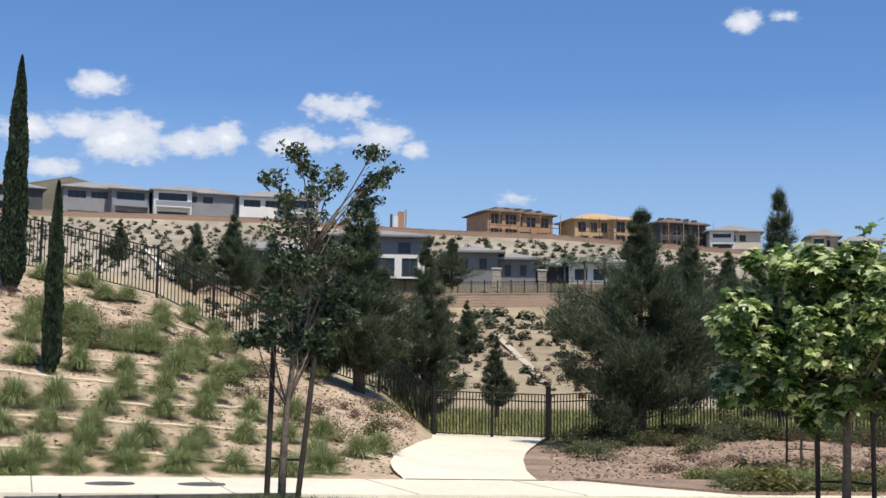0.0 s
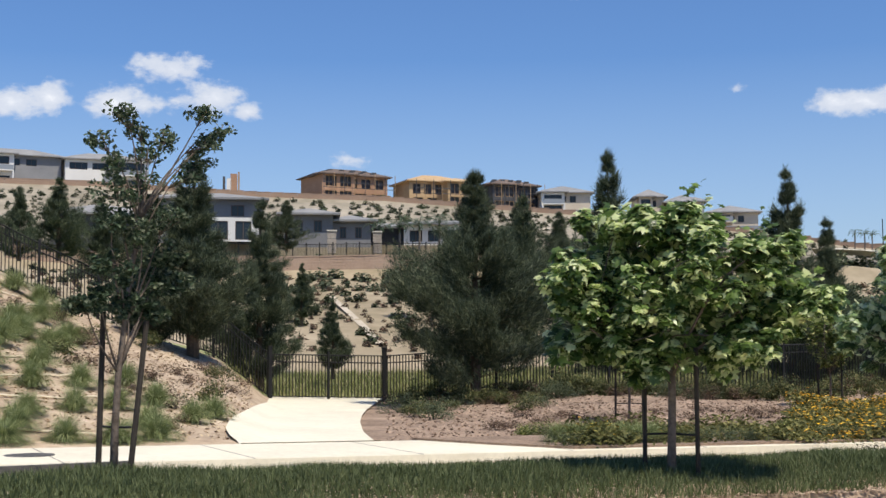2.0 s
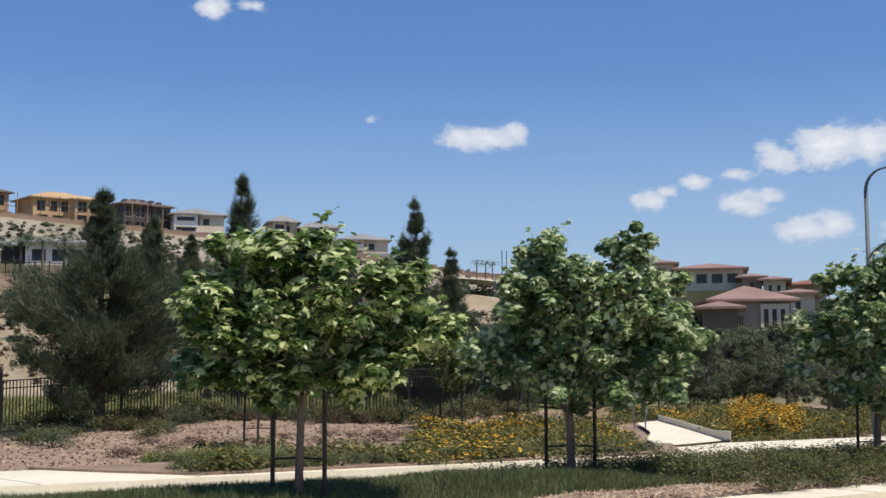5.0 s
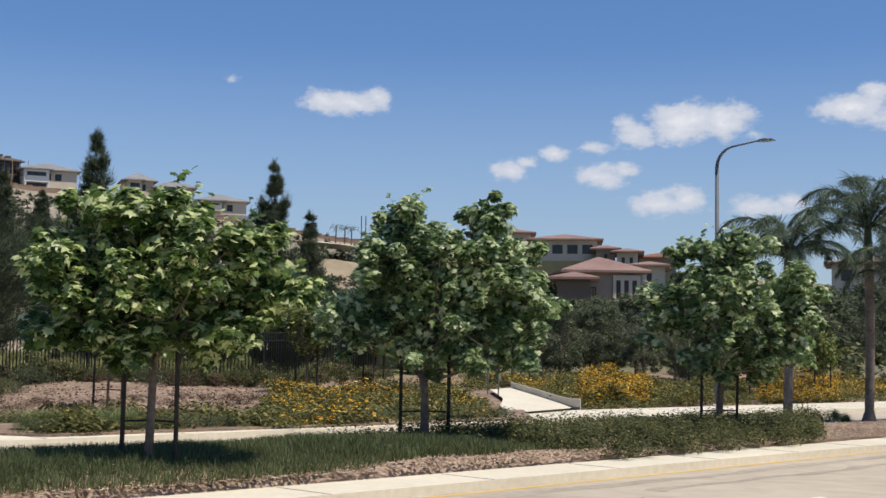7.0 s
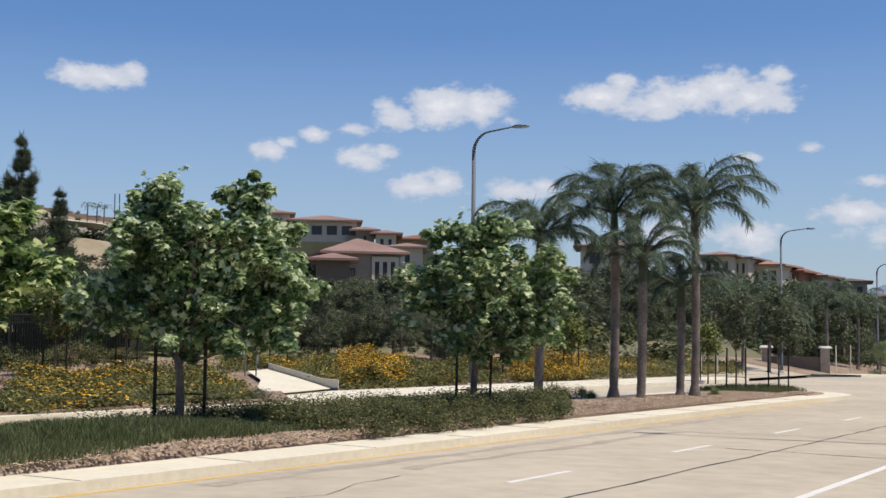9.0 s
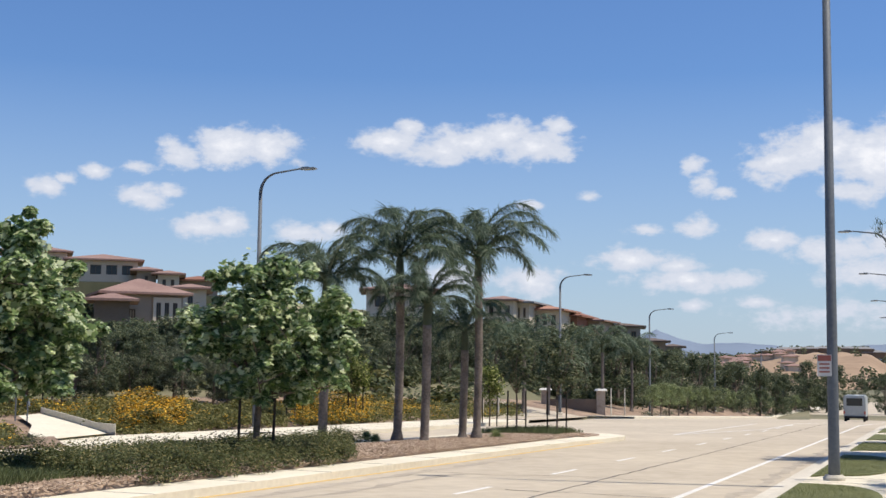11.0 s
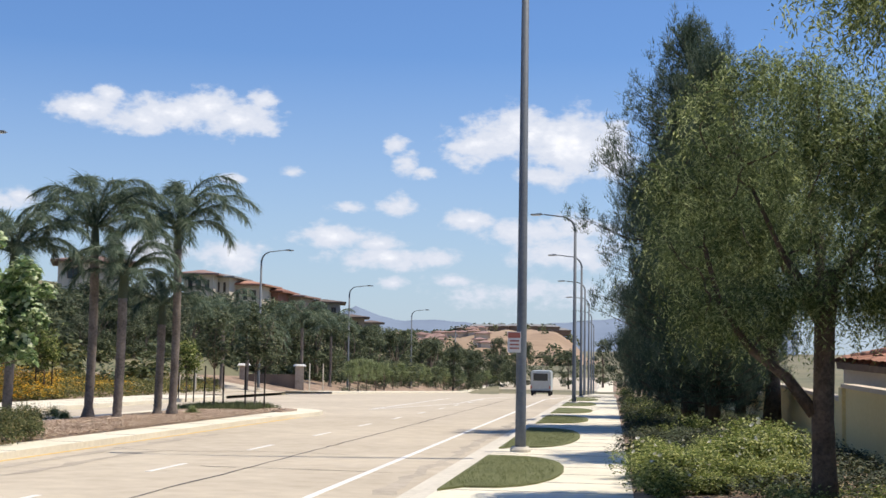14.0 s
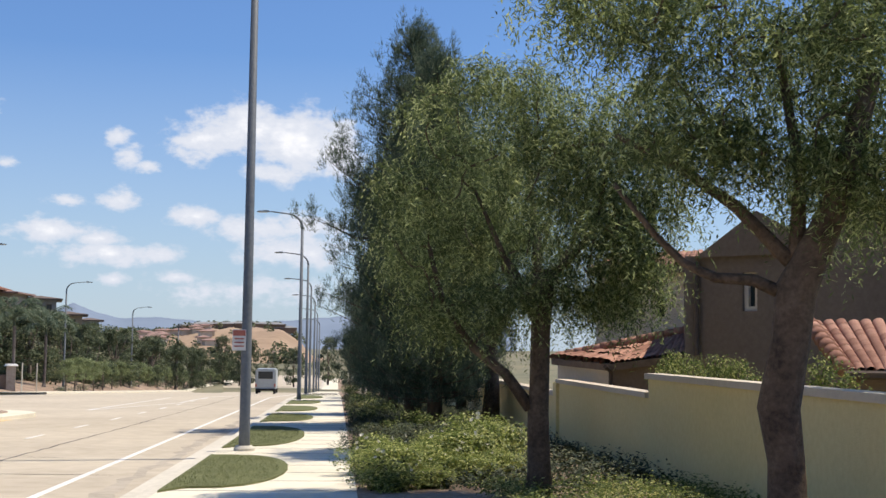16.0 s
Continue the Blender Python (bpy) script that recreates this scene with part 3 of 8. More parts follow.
crack([(-9.6, 15.0), (-9.4, 20.0), (-9.5, 26.0)], 0.28, "greyish tyre wear on the lane", 0.08, M_DIRTBAND, 0.003)
crack([(-3.3, 18.0), (-3.25, 30.0), (-3.3, 48.0)], 0.3, "brownish band along the gutter", 0.07, M_DIRTBAND, 0.003)
for x0, y0, x1, y1 in ((-10.3, 54, -9.9, 78), (-10.3, 54, -8.0, 66), (-8.0, 66, -7.7, 92)):
    m = Mesh()
    L = math.hypot(x1 - x0, y1 - y0)
    nx, ny = -(y1 - y0) / L * 0.07, (x1 - x0) / L * 0.07
    v = [(x0 + (x1 - x0) * w + s * nx, y0 + (y1 - y0) * w + s * ny, float(fall(y0 + (y1 - y0) * w)) + 0.007) for w in np.linspace(0, 1, 9) for s in (-1, 1)]
    m.add(v, [(2 * i, 2 * i + 1, 2 * i + 3, 2 * i + 2) for i in range(8)])
    tagged(part("lane_marking", m, M_WHITE), "thin white turning-lane line on the asphalt", "road marking", kind="structure")
for k, y in enumerate(np.arange(-57.4, 110, 6.0)):
    strip("lane_dash", -7.72, -7.62, float(y), float(y) + 1.9, 0.006, M_WHITE, "short white lane dash on the asphalt")


def outline_solid(name, pts, z0, z1, mats, label, category, inset=0.0, kind="structure", bevel=0.0):
    """A flat body over a plan outline, following the street's fall."""
    m = Mesh()
    n = len(pts)
    lo = [(x, y, float(fall(y)) + z0) for x, y in pts]
    hi = [(x, y, float(fall(y)) + z1) for x, y in pts]
    m.add(lo + hi, [(i, (i + 1) % n, n + (i + 1) % n, n + i) for i in range(n)])
    m.add(hi, [tuple(range(n))])
    return tagged(part(name, m, mats), label, category, kind=kind)


def median_outline(inset, y0=-70):
    """The median: straight sides and a round nose at the junction."""
    near = [(-11.02 - inset, y) for y in np.arange(y0, 40.1, 10)] + [(-10.8 - inset, 45.0)]
    nose = []
    cx, cy = -13.4, 46.5
    for a in np.linspace(0, 180, 15):
        rx = (2.65 if a < 90 else 2.95) - inset
        nose.append((cx + rx * math.cos(radians(a)), cy + (3.6 - inset) * math.sin(radians(a))))
    farside = [(-16.35 + inset, y) for y in np.arange(40, y0 - 0.1, -10)]
    return near + nose + farside


outline_solid("median_kerb", median_outline(0.0), -0.1, 0.13, M_WALK, "broad pale concrete kerb round the planted median", "kerb")
md, my = Mesh(), np.concatenate([np.arange(-70, 0, 10.0), np.arange(0, 45.1, 1.0)])
mx = np.linspace(-15.45, -12.0, 14)
md.add([(x, y, float(fall(y)) + (mound(x, y) + 0.02 + 0.02 * noise.noise(Vector((x * 2, y * 2, 0))) if 0 < j < 13 else 0.08)) for y in my for j, x in enumerate(mx)],
       [(i * 14 + j, i * 14 + j + 1, (i + 1) * 14 + j + 1, (i + 1) * 14 + j) for i in range(len(my) - 1) for j in range(13)])
md.mi = [1 if my[i] < 16.5 and mx[j] < -12.6 else 0 for i in range(len(my) - 1) for j in range(13)]
tagged(part("median_bed", md, [M_CHIPS, M_LAWN], smooth=True), "swelling bed of bark mulch on the planted median", "planting bed", kind="structure")
outline_solid("median_nose_bed", [p for p in median_outline(0.97) if p[1] >= 44.9], 0.1, 0.16, M_CHIPS, "bark mulch at the median's rounded nose", "planting bed")
# joints across the median kerb
for k, y in enumerate(np.arange(-20, 44, 3.05)):
    m = Mesh().box((-11.51, float(y), float(fall(y)) + 0.128), (0.96, 0.02, 0.012))
    tagged(part("kerb_joint", m, M_JOINT), "narrow joint across the concrete kerb", "joint", kind="structure")
for k, y in enumerate(np.arange(2, 130, 1.55)):
    m = Mesh().box((-1.03, float(y), float(fall(y)) + 0.151), (2.66, 0.018, 0.014))
    tagged(part("pavement_joint", m, M_JOINT), "tooled joint across the pavement", "joint", kind="structure")
for k, y in enumerate(np.arange(-12, 60, 3.05)):
    m = Mesh().box((-22.15, float(y), float(fall(y)) + 0.151), (3.5, 0.02, 0.014))
    tagged(part("pavement_joint", m, M_JOINT), "tooled joint across the pavement", "joint", kind="structure")


# ---- draped paving on the bank ----
def drape(name, left, right, lift, mat, label, category, n=16, across=6, side=0.0):
    """Paving between two plan lines, laid on the ground."""
    def along(line, w):
        k = np.linspace(0, 1, len(line))
        return np.array([np.interp(w, k, [p[i] for p in line]) for i in (0, 1)])
    m = Mesh()
    v = []
    for i in range(n + 1):
        a, b = along(left, i / n), along(right, i / n)
        for j in range(across + 1):
            p = a + (b - a) * j / across
            v.append((p[0], p[1], ground(p[0], p[1]) + lift + (0.1 if i == 0 else 0)))
    c = across + 1
    m.add(v, [(i * c + j, i * c + j + 1, (i + 1) * c + j + 1, (i + 1) * c + j) for i in range(n) for j in range(across)])
    return tagged(part(name, m, mat, smooth=True), label, category, kind="structure")


def plan(*bd):
    return [at(b, d)[:2] for b, d in bd]


drape("gate_path", plan((-73.45, 24.95), (-73.6, 26.2), (-73.95, 27.1), (-74.13, 28.25), (-73.93, 30.25), (-73.26, 34.2), (-72.75, 39), (-72.3, 45), (-72.2, 52)), plan((-67.25, 25.95), (-67.5, 27.0), (-67.8, 28.6), (-68.05, 30.3), (-68.19, 34.45), (-68.1, 38), (-67.9, 41.5), (-67.45, 47.5), (-67.1, 52)), 0.07, M_WALK,
      "pale concrete path flaring from the pavement up to the gate", "path", 28)
drape("side_street", [(-20.35, 66), (-23, 66.8), (-27, 70), (-30, 74)], [(-20.35, 92), (-23, 91.2), (-27, 90), (-30, 90)], 0.06, M_ROAD, "asphalt side street turning off uphill", "road", 14)


# ---- iron fence and gate ----
def fence_at(b):
    d = float(np.interp(b, B_AZ, FENCE_D))
    x, y, _ = at(b, d)
    return np.array((x, y, ground(x, y)))


def bar_mesh(name, sx, sy, sz):
    return Mesh().box((0, 0, sz / 2), (sx, sy, sz)).data(name, M_IRON)


PICKET, POST = bar_mesh("picket", 0.03, 0.03, 1.62), bar_mesh("post", 0.09, 0.09, 1.98)
picket_count = [0]


def iron_fence(name, bs, label, post_w=1.0, singles=True):
    """Posts at the given bearings, two rails and pickets between them."""
    pts = [fence_at(b) for b in bs]
    o = thing(name, *pts[0], label, "fence", kind="structure" if name == "fence" else "")
    base = Vector(pts[0])
    rest = Mesh()
    for i, p in enumerate(pts):
        q = part("post", POST, None, o)
        q.matrix_basis = Matrix.Translation(Vector(p) - base - Vector((0, 0, 0.05)))
        if i == len(pts) - 1:
            break
        e = pts[i + 1]
        v = e - p
        n = max(2, int(np.linalg.norm(v[:2]) / 0.125))
        for h in (0.16, 1.5, 1.78):
            part("rail", Mesh().tube([p - base + (0, 0, h), e - base + (0, 0, h)], 0.022, 4), M_IRON, o)
        for k in range(1, n):
            w = p + v * k / n - np.array(base) + (0, 0, 0.14)
            if singles and picket_count[0] < 290:
                s = part("picket", PICKET, None, o)
                s.matrix_basis = Matrix.Translation(w)
                picket_count[0] += 1
            else:
                rest.box(w + np.array((0, 0, 0.82)), (0.03, 0.03, 1.64))
    if rest.n:
        tagged(part("pickets", rest, M_IRON, o), kind="stuff")
    return o


gate = iron_fence("gate", [-72.2, -69.6, -67.1], "closed black iron double gate across the concrete path")
gate["category"] = "gate"
for b in (-72.2, -67.1):
    p = fence_at(b)
    g = Mesh().box((p[0], p[1], p[2] + 1.02), (0.15, 0.15, 2.1)).box((p[0], p[1], p[2] + 2.09), (0.18, 0.18, 0.05))
    tagged(part("gate_post", g, M_IRON), "stout square black iron gate post", "post", "gate posts")
iron_fence("fence", np.linspace(-67.1, -44.5, 10), "black iron picket fence along the foot of the field")
iron_fence("fence", np.linspace(-72.2, -97, 11), "black iron picket fence climbing the planted bank", singles=False)


# ---- retaining walls of blocks on the hill ----
def block_wall(name, d, b0, b1, base, height, courses, label, step=0.45, mat=M_BLOCK, cap=True):
    m, n = Mesh(), int((b1 - b0) / step)
    o = thing(name, *at(b0, d), label, "wall", kind="structure")
    ox, oy, oz = o.matrix_basis.translation
    for i in range(n):
        b, b2 = b0 + i * step, b0 + (i + 1) * step
        p, q = np.array(at(b, d)), np.array(at(b2, d))
        z = min(base(b), base(b2))
        mid, L = (p + q) / 2, np.linalg.norm(q - p)
        yaw = math.atan2(q[1] - p[1], q[0] - p[0])
        for c in range(courses):
            h = height / courses
            m.box((mid[0] - ox, mid[1] - oy, z - 0.3 + (c + 0.5) * h - oz), (L * 0.985, 0.4 + 0.02 * ((i * 7 + c * 3) % 3), h * 0.94), yaw)
        if cap:
            m.box((mid[0] - ox, mid[1] - oy, z - 0.3 + height + 0.06 - oz), (L * 1.0, 0.5, 0.12), yaw)
    tagged(part("block", m, mat, o), kind="stuff")
    return o


block_wall("retaining_wall", 131.5, -83.5, -60.5, lambda b: float(np.interp(b, B_AZ, TOP_Z)), 2.5, 8, "tan block retaining wall below the terrace", 0.5)
block_wall("ridge_wall", 256.5, -95, -44, lambda b: EYE + 255 * math.tan(radians(float(np.interp(b, B_AZ, RIDGE_EL)))), 2.0, 4, "low tan block wall along the ridge", 0.6)


# ---- garden wall along the right side ----
def garden_wall():
    o = thing("garden_wall", 5.2, 4, 0, "olive-beige stuccoed garden wall stepping down the street", "wall", kind="structure")
    runs = [(-40, 4, 1.9), (4, 20.6, 1.34), (20.6, 29.2, 1.03), (29.2, 44, 0.72), (44, 60, 0.3), (60, 80, -0.2)]
    for y0, y1, top in runs:
        m = Mesh().box((0, (y0 + y1) / 2 - 4, (top - 2.5) / 2), (0.2, y1 - y0, top + 2.5))
        part("wall_run", m, M_STUCCO_TAN, o)
        c = Mesh().box((0, (y0 + y1) / 2 - 4, top + 0.035), (0.32, y1 - y0 + 0.05, 0.09))
        part("coping", c, M_STUCCO, o, "smooth pale coping")
    for y, top in ((29.2, 1.03), (44, 0.6)):
        part("pilaster", Mesh().box((-0.02, y - 4, (top - 2.5) / 2), (0.32, 0.42, top + 2.5)), M_STUCCO_TAN, o)


garden_wall()

# ---- houses ----
def hip_roof(m, w, d, z, rise, over=0.85, mi=0, thick=0.22):
    """A hipped roof over a w x d plan, standing at z, with thickness at the eaves."""
    x, y = w / 2 + over, d / 2 + over
    r = max(0.2, x - y) if w >= d else 0.2
    s = max(0.2, y - x) if d > w else 0.2
    top = [(-r, -s, z + rise), (r, -s, z + rise), (r, s, z + rise), (-r, s, z + rise)]
    v = [(-x, -y, z), (x, -y, z), (x, y, z), (-x, y, z), (-x, -y, z + thick), (x, -y, z + thick), (x, y, z + thick), (-x, y, z + thick)] + top
    m.add(v, [(3, 2, 1, 0), (0, 1, 5, 4), (1, 2, 6, 5), (2, 3, 7, 6), (3, 0, 4, 7), (4, 5, 9, 8), (5, 6, 10, 9), (6, 7, 11, 10), (7, 4, 8, 11), (8, 9, 10, 11)], mi)


def wall_with_openings(w, h, opens, thick=0.25, mi=0):
    """One wall facing -y with real openings: (x, z, width, height) from its left foot."""
    xs = sorted({0, w, *[a for o in opens for a in (o[0], o[0] + o[2])]})
    zs = sorted({0, h, *[a for o in opens for a in (o[1], o[1] + o[3])]})
    nx, nz = len(xs), len(zs)
    solid = [[not any(o[0] < (xs[i] + xs[i + 1]) / 2 < o[0] + o[2] and o[1] < (zs[j] + zs[j + 1]) / 2 < o[1] + o[3] for o in opens) for j in range(nz - 1)] for i in range(nx - 1)]
    at_ = lambda i, j, b: b * nx * nz + i * nz + j
    full = lambda i, j: 0 <= i < nx - 1 and 0 <= j < nz - 1 and solid[i][j]
    f = []
    for i in range(nx - 1):
        for j in range(nz - 1):
            if not solid[i][j]:
                continue
            q = [(i, j), (i + 1, j), (i + 1, j + 1), (i, j + 1)]
            f.append(tuple(at_(a, b, 0) for a, b in q))
            f.append(tuple(at_(a, b, 1) for a, b in q[::-1]))
            for k, (di, dj) in enumerate(((0, -1), (1, 0), (0, 1), (-1, 0))):
                if not full(i + di, j + dj):
                    a, b = q[k], q[(k + 1) % 4]
                    f.append((at_(*b, 0), at_(*a, 0), at_(*a, 1), at_(*b, 1)))
    v = [(x - w / 2, y, z) for y in (0, thick) for x in xs for z in zs]
    return Mesh().add(v, f, mi)


def frame_ring(x, z, w, h, y, t=0.09, deep=0.1):
    """A rectangular window frame as one closed ring."""
    v = [(x + a, yy, z + b) for yy in (y, y + deep) for a, b in ((0, 0), (w, 0), (w, h), (0, h), (t, t), (w - t, t), (w - t, h - t), (t, h - t))]
    f = []
    for k in range(4):
        n = (k + 1) % 4
        f += [(k, n, 4 + n, 4 + k), (8 + n, 8 + k, 12 + k, 12 + n), (n, k, 8 + k, 8 + n), (4 + k, 4 + n, 12 + n, 12 + k)]
    return Mesh().add(v, f)


def window(parent, m, x, z, w, h, y=0.0, frame_mat=None, bars=1, shell=False):
    """Frame, pane and mullions; its front faces -y. m: the pose of its wall. shell: a dark sheet for the shade indoors
    in place of glass.
    """
    if shell:
        o = part("window", frame_ring(x, z, w, h, y + 0.05), frame_mat or M_TIMBER, parent)
        o.matrix_basis = m
        # no glass: dark sheet standing for the unlit room behind the open frame
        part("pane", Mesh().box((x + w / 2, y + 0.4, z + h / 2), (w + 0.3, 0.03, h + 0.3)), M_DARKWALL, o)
    else:
        o = part("window", frame_ring(x, z, w, h, y + 0.05), frame_mat or M_TRIM, parent)
        o.matrix_basis = m
        part("pane", Mesh().box((x + w / 2, y + 0.14, z + h / 2), (w - 0.1, 0.02, h - 0.1)), M_GLASS, o)
    for k in range(1, bars + 1):
        part("mullion", Mesh().box((x + w * k / (bars + 1), y + 0.1, z + h / 2), (0.08, 0.08, h - 0.12)), frame_mat or (M_TIMBER if shell else M_TRIM), o)
    return o


def house(x, y, z, bearing, label, blocks, turn=0.0, group="", name="house", shell=False):
    """blocks: (offset x, offset y, width, depth, height, wall material, roof material, rise, windows). Local -y faces the street."""
    o = thing(name, x, y, z, label, "house", group, yaw=radians(-bearing + turn))
    for ox, oy, w, d, h, wm, rm, rise, wins in blocks:
        m = Matrix.Translation((ox, oy - d / 2, 0))
        part("wall", wall_with_openings(w, h, wins), wm, o).matrix_basis = m
        for k in wins:
            window(o, m, k[0] - w / 2, k[1], k[2], k[3], 0.0, bars=1 if k[2] < 2.4 else 2, shell=shell)
        # the other three walls as one bent body
        plan_u = [(-w / 2, 0.25), (-w / 2, d), (w / 2, d), (w / 2, 0.25), (w / 2 - 0.25, 0.25), (w / 2 - 0.25, d - 0.25), (-w / 2 + 0.25, d - 0.25), (-w / 2 + 0.25, 0.25)]
        v = [(a, b, zz) for zz in (0, h) for a, b in plan_u]
        f = [(k, (k + 1) % 8, 8 + (k + 1) % 8, 8 + k)[::-1] for k in range(8)] + [(8, 9, 14, 15)[::-1], (9, 10, 13, 14)[::-1], (10, 11, 12, 13)[::-1]]
        part("wall", Mesh().add(v, f), wm, o).matrix_basis = m
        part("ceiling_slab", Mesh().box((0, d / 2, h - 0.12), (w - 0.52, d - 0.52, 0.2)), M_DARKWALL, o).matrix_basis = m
        if rm:
            r = Mesh()
            hip_roof(r, w, d, h, rise)
            part("roof", r, rm, o).matrix_basis = Matrix.Translation((ox, oy, 0))
    return o


def row(w, n, z, ww, wh):
    """n evenly spaced openings across a wall of width w."""
    gap = (w - n * ww) / (n + 1)
    return [(gap + i * (ww + gap), z, ww, wh) for i in range(n)]


R = 276.0


def ridge_house(b0, b1, el_top, label, walls, roof, rise=2.1, wing=0.42, group="houses on the ridge", shell=False, turn=7.0):
    """A house on the ridge between two bearings, with its roof top at a height angle."""
    w = 2 * R * math.tan(radians((b1 - b0) / 2))
    b = (b0 + b1) / 2
    x, y, zt = at(b, R, el_top)
    z = ground(x, y)
    h = max(3.2, zt - z - rise)
    if shell:
        turn = 22.0
        w *= 0.86
    wi, mw = w * wing, w * 0.94
    if shell:
        up = row(mw, 5, h - 2.75, mw * 0.135, 2.3) + (row(mw, 4, 0.3, mw * 0.17, 2.3) if h > 5.4 else [])
        wn = row(wi, 2, h - 2.8, wi * 0.36, 2.3) + (row(wi, 2, 0.3, wi * 0.38, 2.3) if h > 5.4 else [])
    else:
        up = [(mw * 0.05, h - 2.1, mw * 0.22, 1.5), (mw * 0.33, h - 2.0, mw * 0.2, 1.4), (mw * 0.6, h - 2.0, mw * 0.12, 1.4)] + ([(mw * 0.06, 0.25, mw * 0.36, 2.2)] if h > 4.8 else [])
        wn = [(wi * 0.12, h - 2.3, wi * 0.76, 1.6)] + ([(wi * 0.1, 0.25, wi * 0.8, 2.2)] if h > 4.8 else [])
    side = -1 if int(abs(b) * 10) % 2 else 1
    o = house(x, y, z, b, label, [(0, 2, mw, 10, h, walls[0], roof, rise, up), (side * (w * (0.5 - wing / 2) - 0.5), -3.2, wi, 6, h - 0.25, walls[1], roof, rise * 0.6, wn)], group=group, turn=turn, shell=shell)
    if shell:
        for k in range(8):
            part("scaffold_pole", Mesh().box((w * (-0.47 + 0.134 * k), -7.2, h * 0.5), (0.1, 0.1, h)), M_TIMBER if k % 2 else M_DARKWALL, o)
        for zz in (h * 0.5, h * 0.5 + 1.1, h * 0.16):
            part("scaffold_rail", Mesh().box((0, -7.2, zz), (w * 0.96, 0.08, 0.12)), M_DARKWALL, o)
        if roof is M_ROOFFELT:
            for k in range(14):
                f = 0.25 + 0.2 * (k % 3)
                part("pallet", Mesh().box((mw * (-0.36 + 0.055 * k), -3.6 + 5.6 * f, h + 0.3 + (rise - 0.22) * f), (0.95, 0.55, 0.4)), M_DARKWALL, o, "dark loaded roofing pallet")
    else:
        sx = side * (w * (0.5 - wing / 2) - 0.5)
        part("balcony", Mesh().box((sx, -6.95, h * 0.48), (wi * 0.94, 1.5, 0.22)), walls[1], o)
        part("balcony_rail", Mesh().box((sx, -7.66, h * 0.48 + 0.62), (wi * 0.94, 0.05, 1.0)), M_RAILGLASS, o, "pale glass balcony rail")
        for k in (-0.46, 0.46):
            part("balcony_post", Mesh().box((sx + wi * k, -7.5, h * 0.24), (0.3, 0.3, h * 0.48)), walls[1], o)
        part("garden_rail", Mesh().box((0, -9.6, 0.55), (w * 0.98, 0.05, 1.1)), M_RAILGLASS, o, "pale glass garden rail")
    return o


ridge_house(-92.74, -89.57, 8.64, "dark unfinished house with bare framing on the ridge", (M_DARKWALL, M_DARKWALL), M_ROOFGREY)
ridge_house(-88.91, -85.16, 8.75, "low pale house with grey roof and wide windows", (M_STUCCO_GREY, M_STUCCO_GREY), M_ROOFGREY)
ridge_house(-85.11, -81.24, 8.76, "white and grey house with a hipped grey roof", (M_STUCCO_GREY, M_STUCCO_WHITE), M_ROOFGREY)
ridge_house(-81.28, -77.64, 8.68, "white modern house with dark upper windows", (M_STUCCO_WHITE, M_STUCCO_WHITE), M_ROOFGREY)
ridge_house(-70.85, -66.64, 8.18, "unfinished house in orange sheathing boards", (M_OSB, M_OSB), M_ROOFFELT, shell=True)
ridge_house(-66.59, -63.06, 7.91, "unfinished house in yellow sheathing boards", (M_PLY, M_PLY), M_PLY, shell=True)
ridge_house(-63.01, -60.00, 7.71, "dark house in bare timber framing", (M_DARKWALL, M_DARKWALL), M_ROOFFELT, shell=True)
ridge_house(-60.20, -57.76, 7.35, "cream house with a hipped grey roof", (M_STUCCO, M_STUCCO_WHITE), M_ROOFGREY)
ridge_house(-55.82, -54.53, 7.07, "pale house behind the treetops", (M_STUCCO, M_STUCCO), M_ROOFGREY)
ridge_house(-54.51, -52.82, 6.81, "brown house behind the treetops", (M_STUCCO_BROWN, M_STUCCO), M_ROOFGREY)
ridge_house(-52.72, -50.42, 6.30, "beige house with a flat brown roof at the ridge end", (M_STUCCO, M_STUCCO), M_ROOFGREY)


def placed_house(b0, b1, el_base, el_eave, d, label, wm, rm, rise, depth=9, up=3, down=2, group="houses on the hillside", turn=0.0, extra=()):
    """A house between two bearings at a distance, with base and eaves at height angles."""
    b = (b0 + b1) / 2
    w = 2 * d * math.tan(radians((b1 - b0) / 2)) / math.cos(radians(turn))
    x, y, z = at(b, d, el_base)
    h = d * (math.tan(radians(el_eave)) - math.tan(radians(el_base)))
    wins = (row(w, up, h - 1.9, min(1.5, w * 0.16), 1.3) if up else []) + (row(w, down, 0.5, min(2.2, w * 0.2), min(2.0, h * 0.4)) if down and h > 4.4 else [])
    house(x, y, z - 0.05, b, label, [(0, depth / 2, w, depth, h, wm, rm, rise, wins), *extra], turn=turn, group=group)
    # the pad that it stands on
    g = ground(x, y)
    if z - g > 0.2:
        s = math.sin(radians(b)), math.cos(radians(b))
        m = Mesh().box((x + s[0] * depth / 2, y + s[1] * depth / 2, (z + g - 3) / 2 - 0.03), (w + 3, depth + 3, z - g + 3), radians(-b + turn))
        tagged(part("house_pad", m, M_FAR if b > -45 else M_SLOPE), "graded earth pad under a hillside house", "pad", kind="structure")


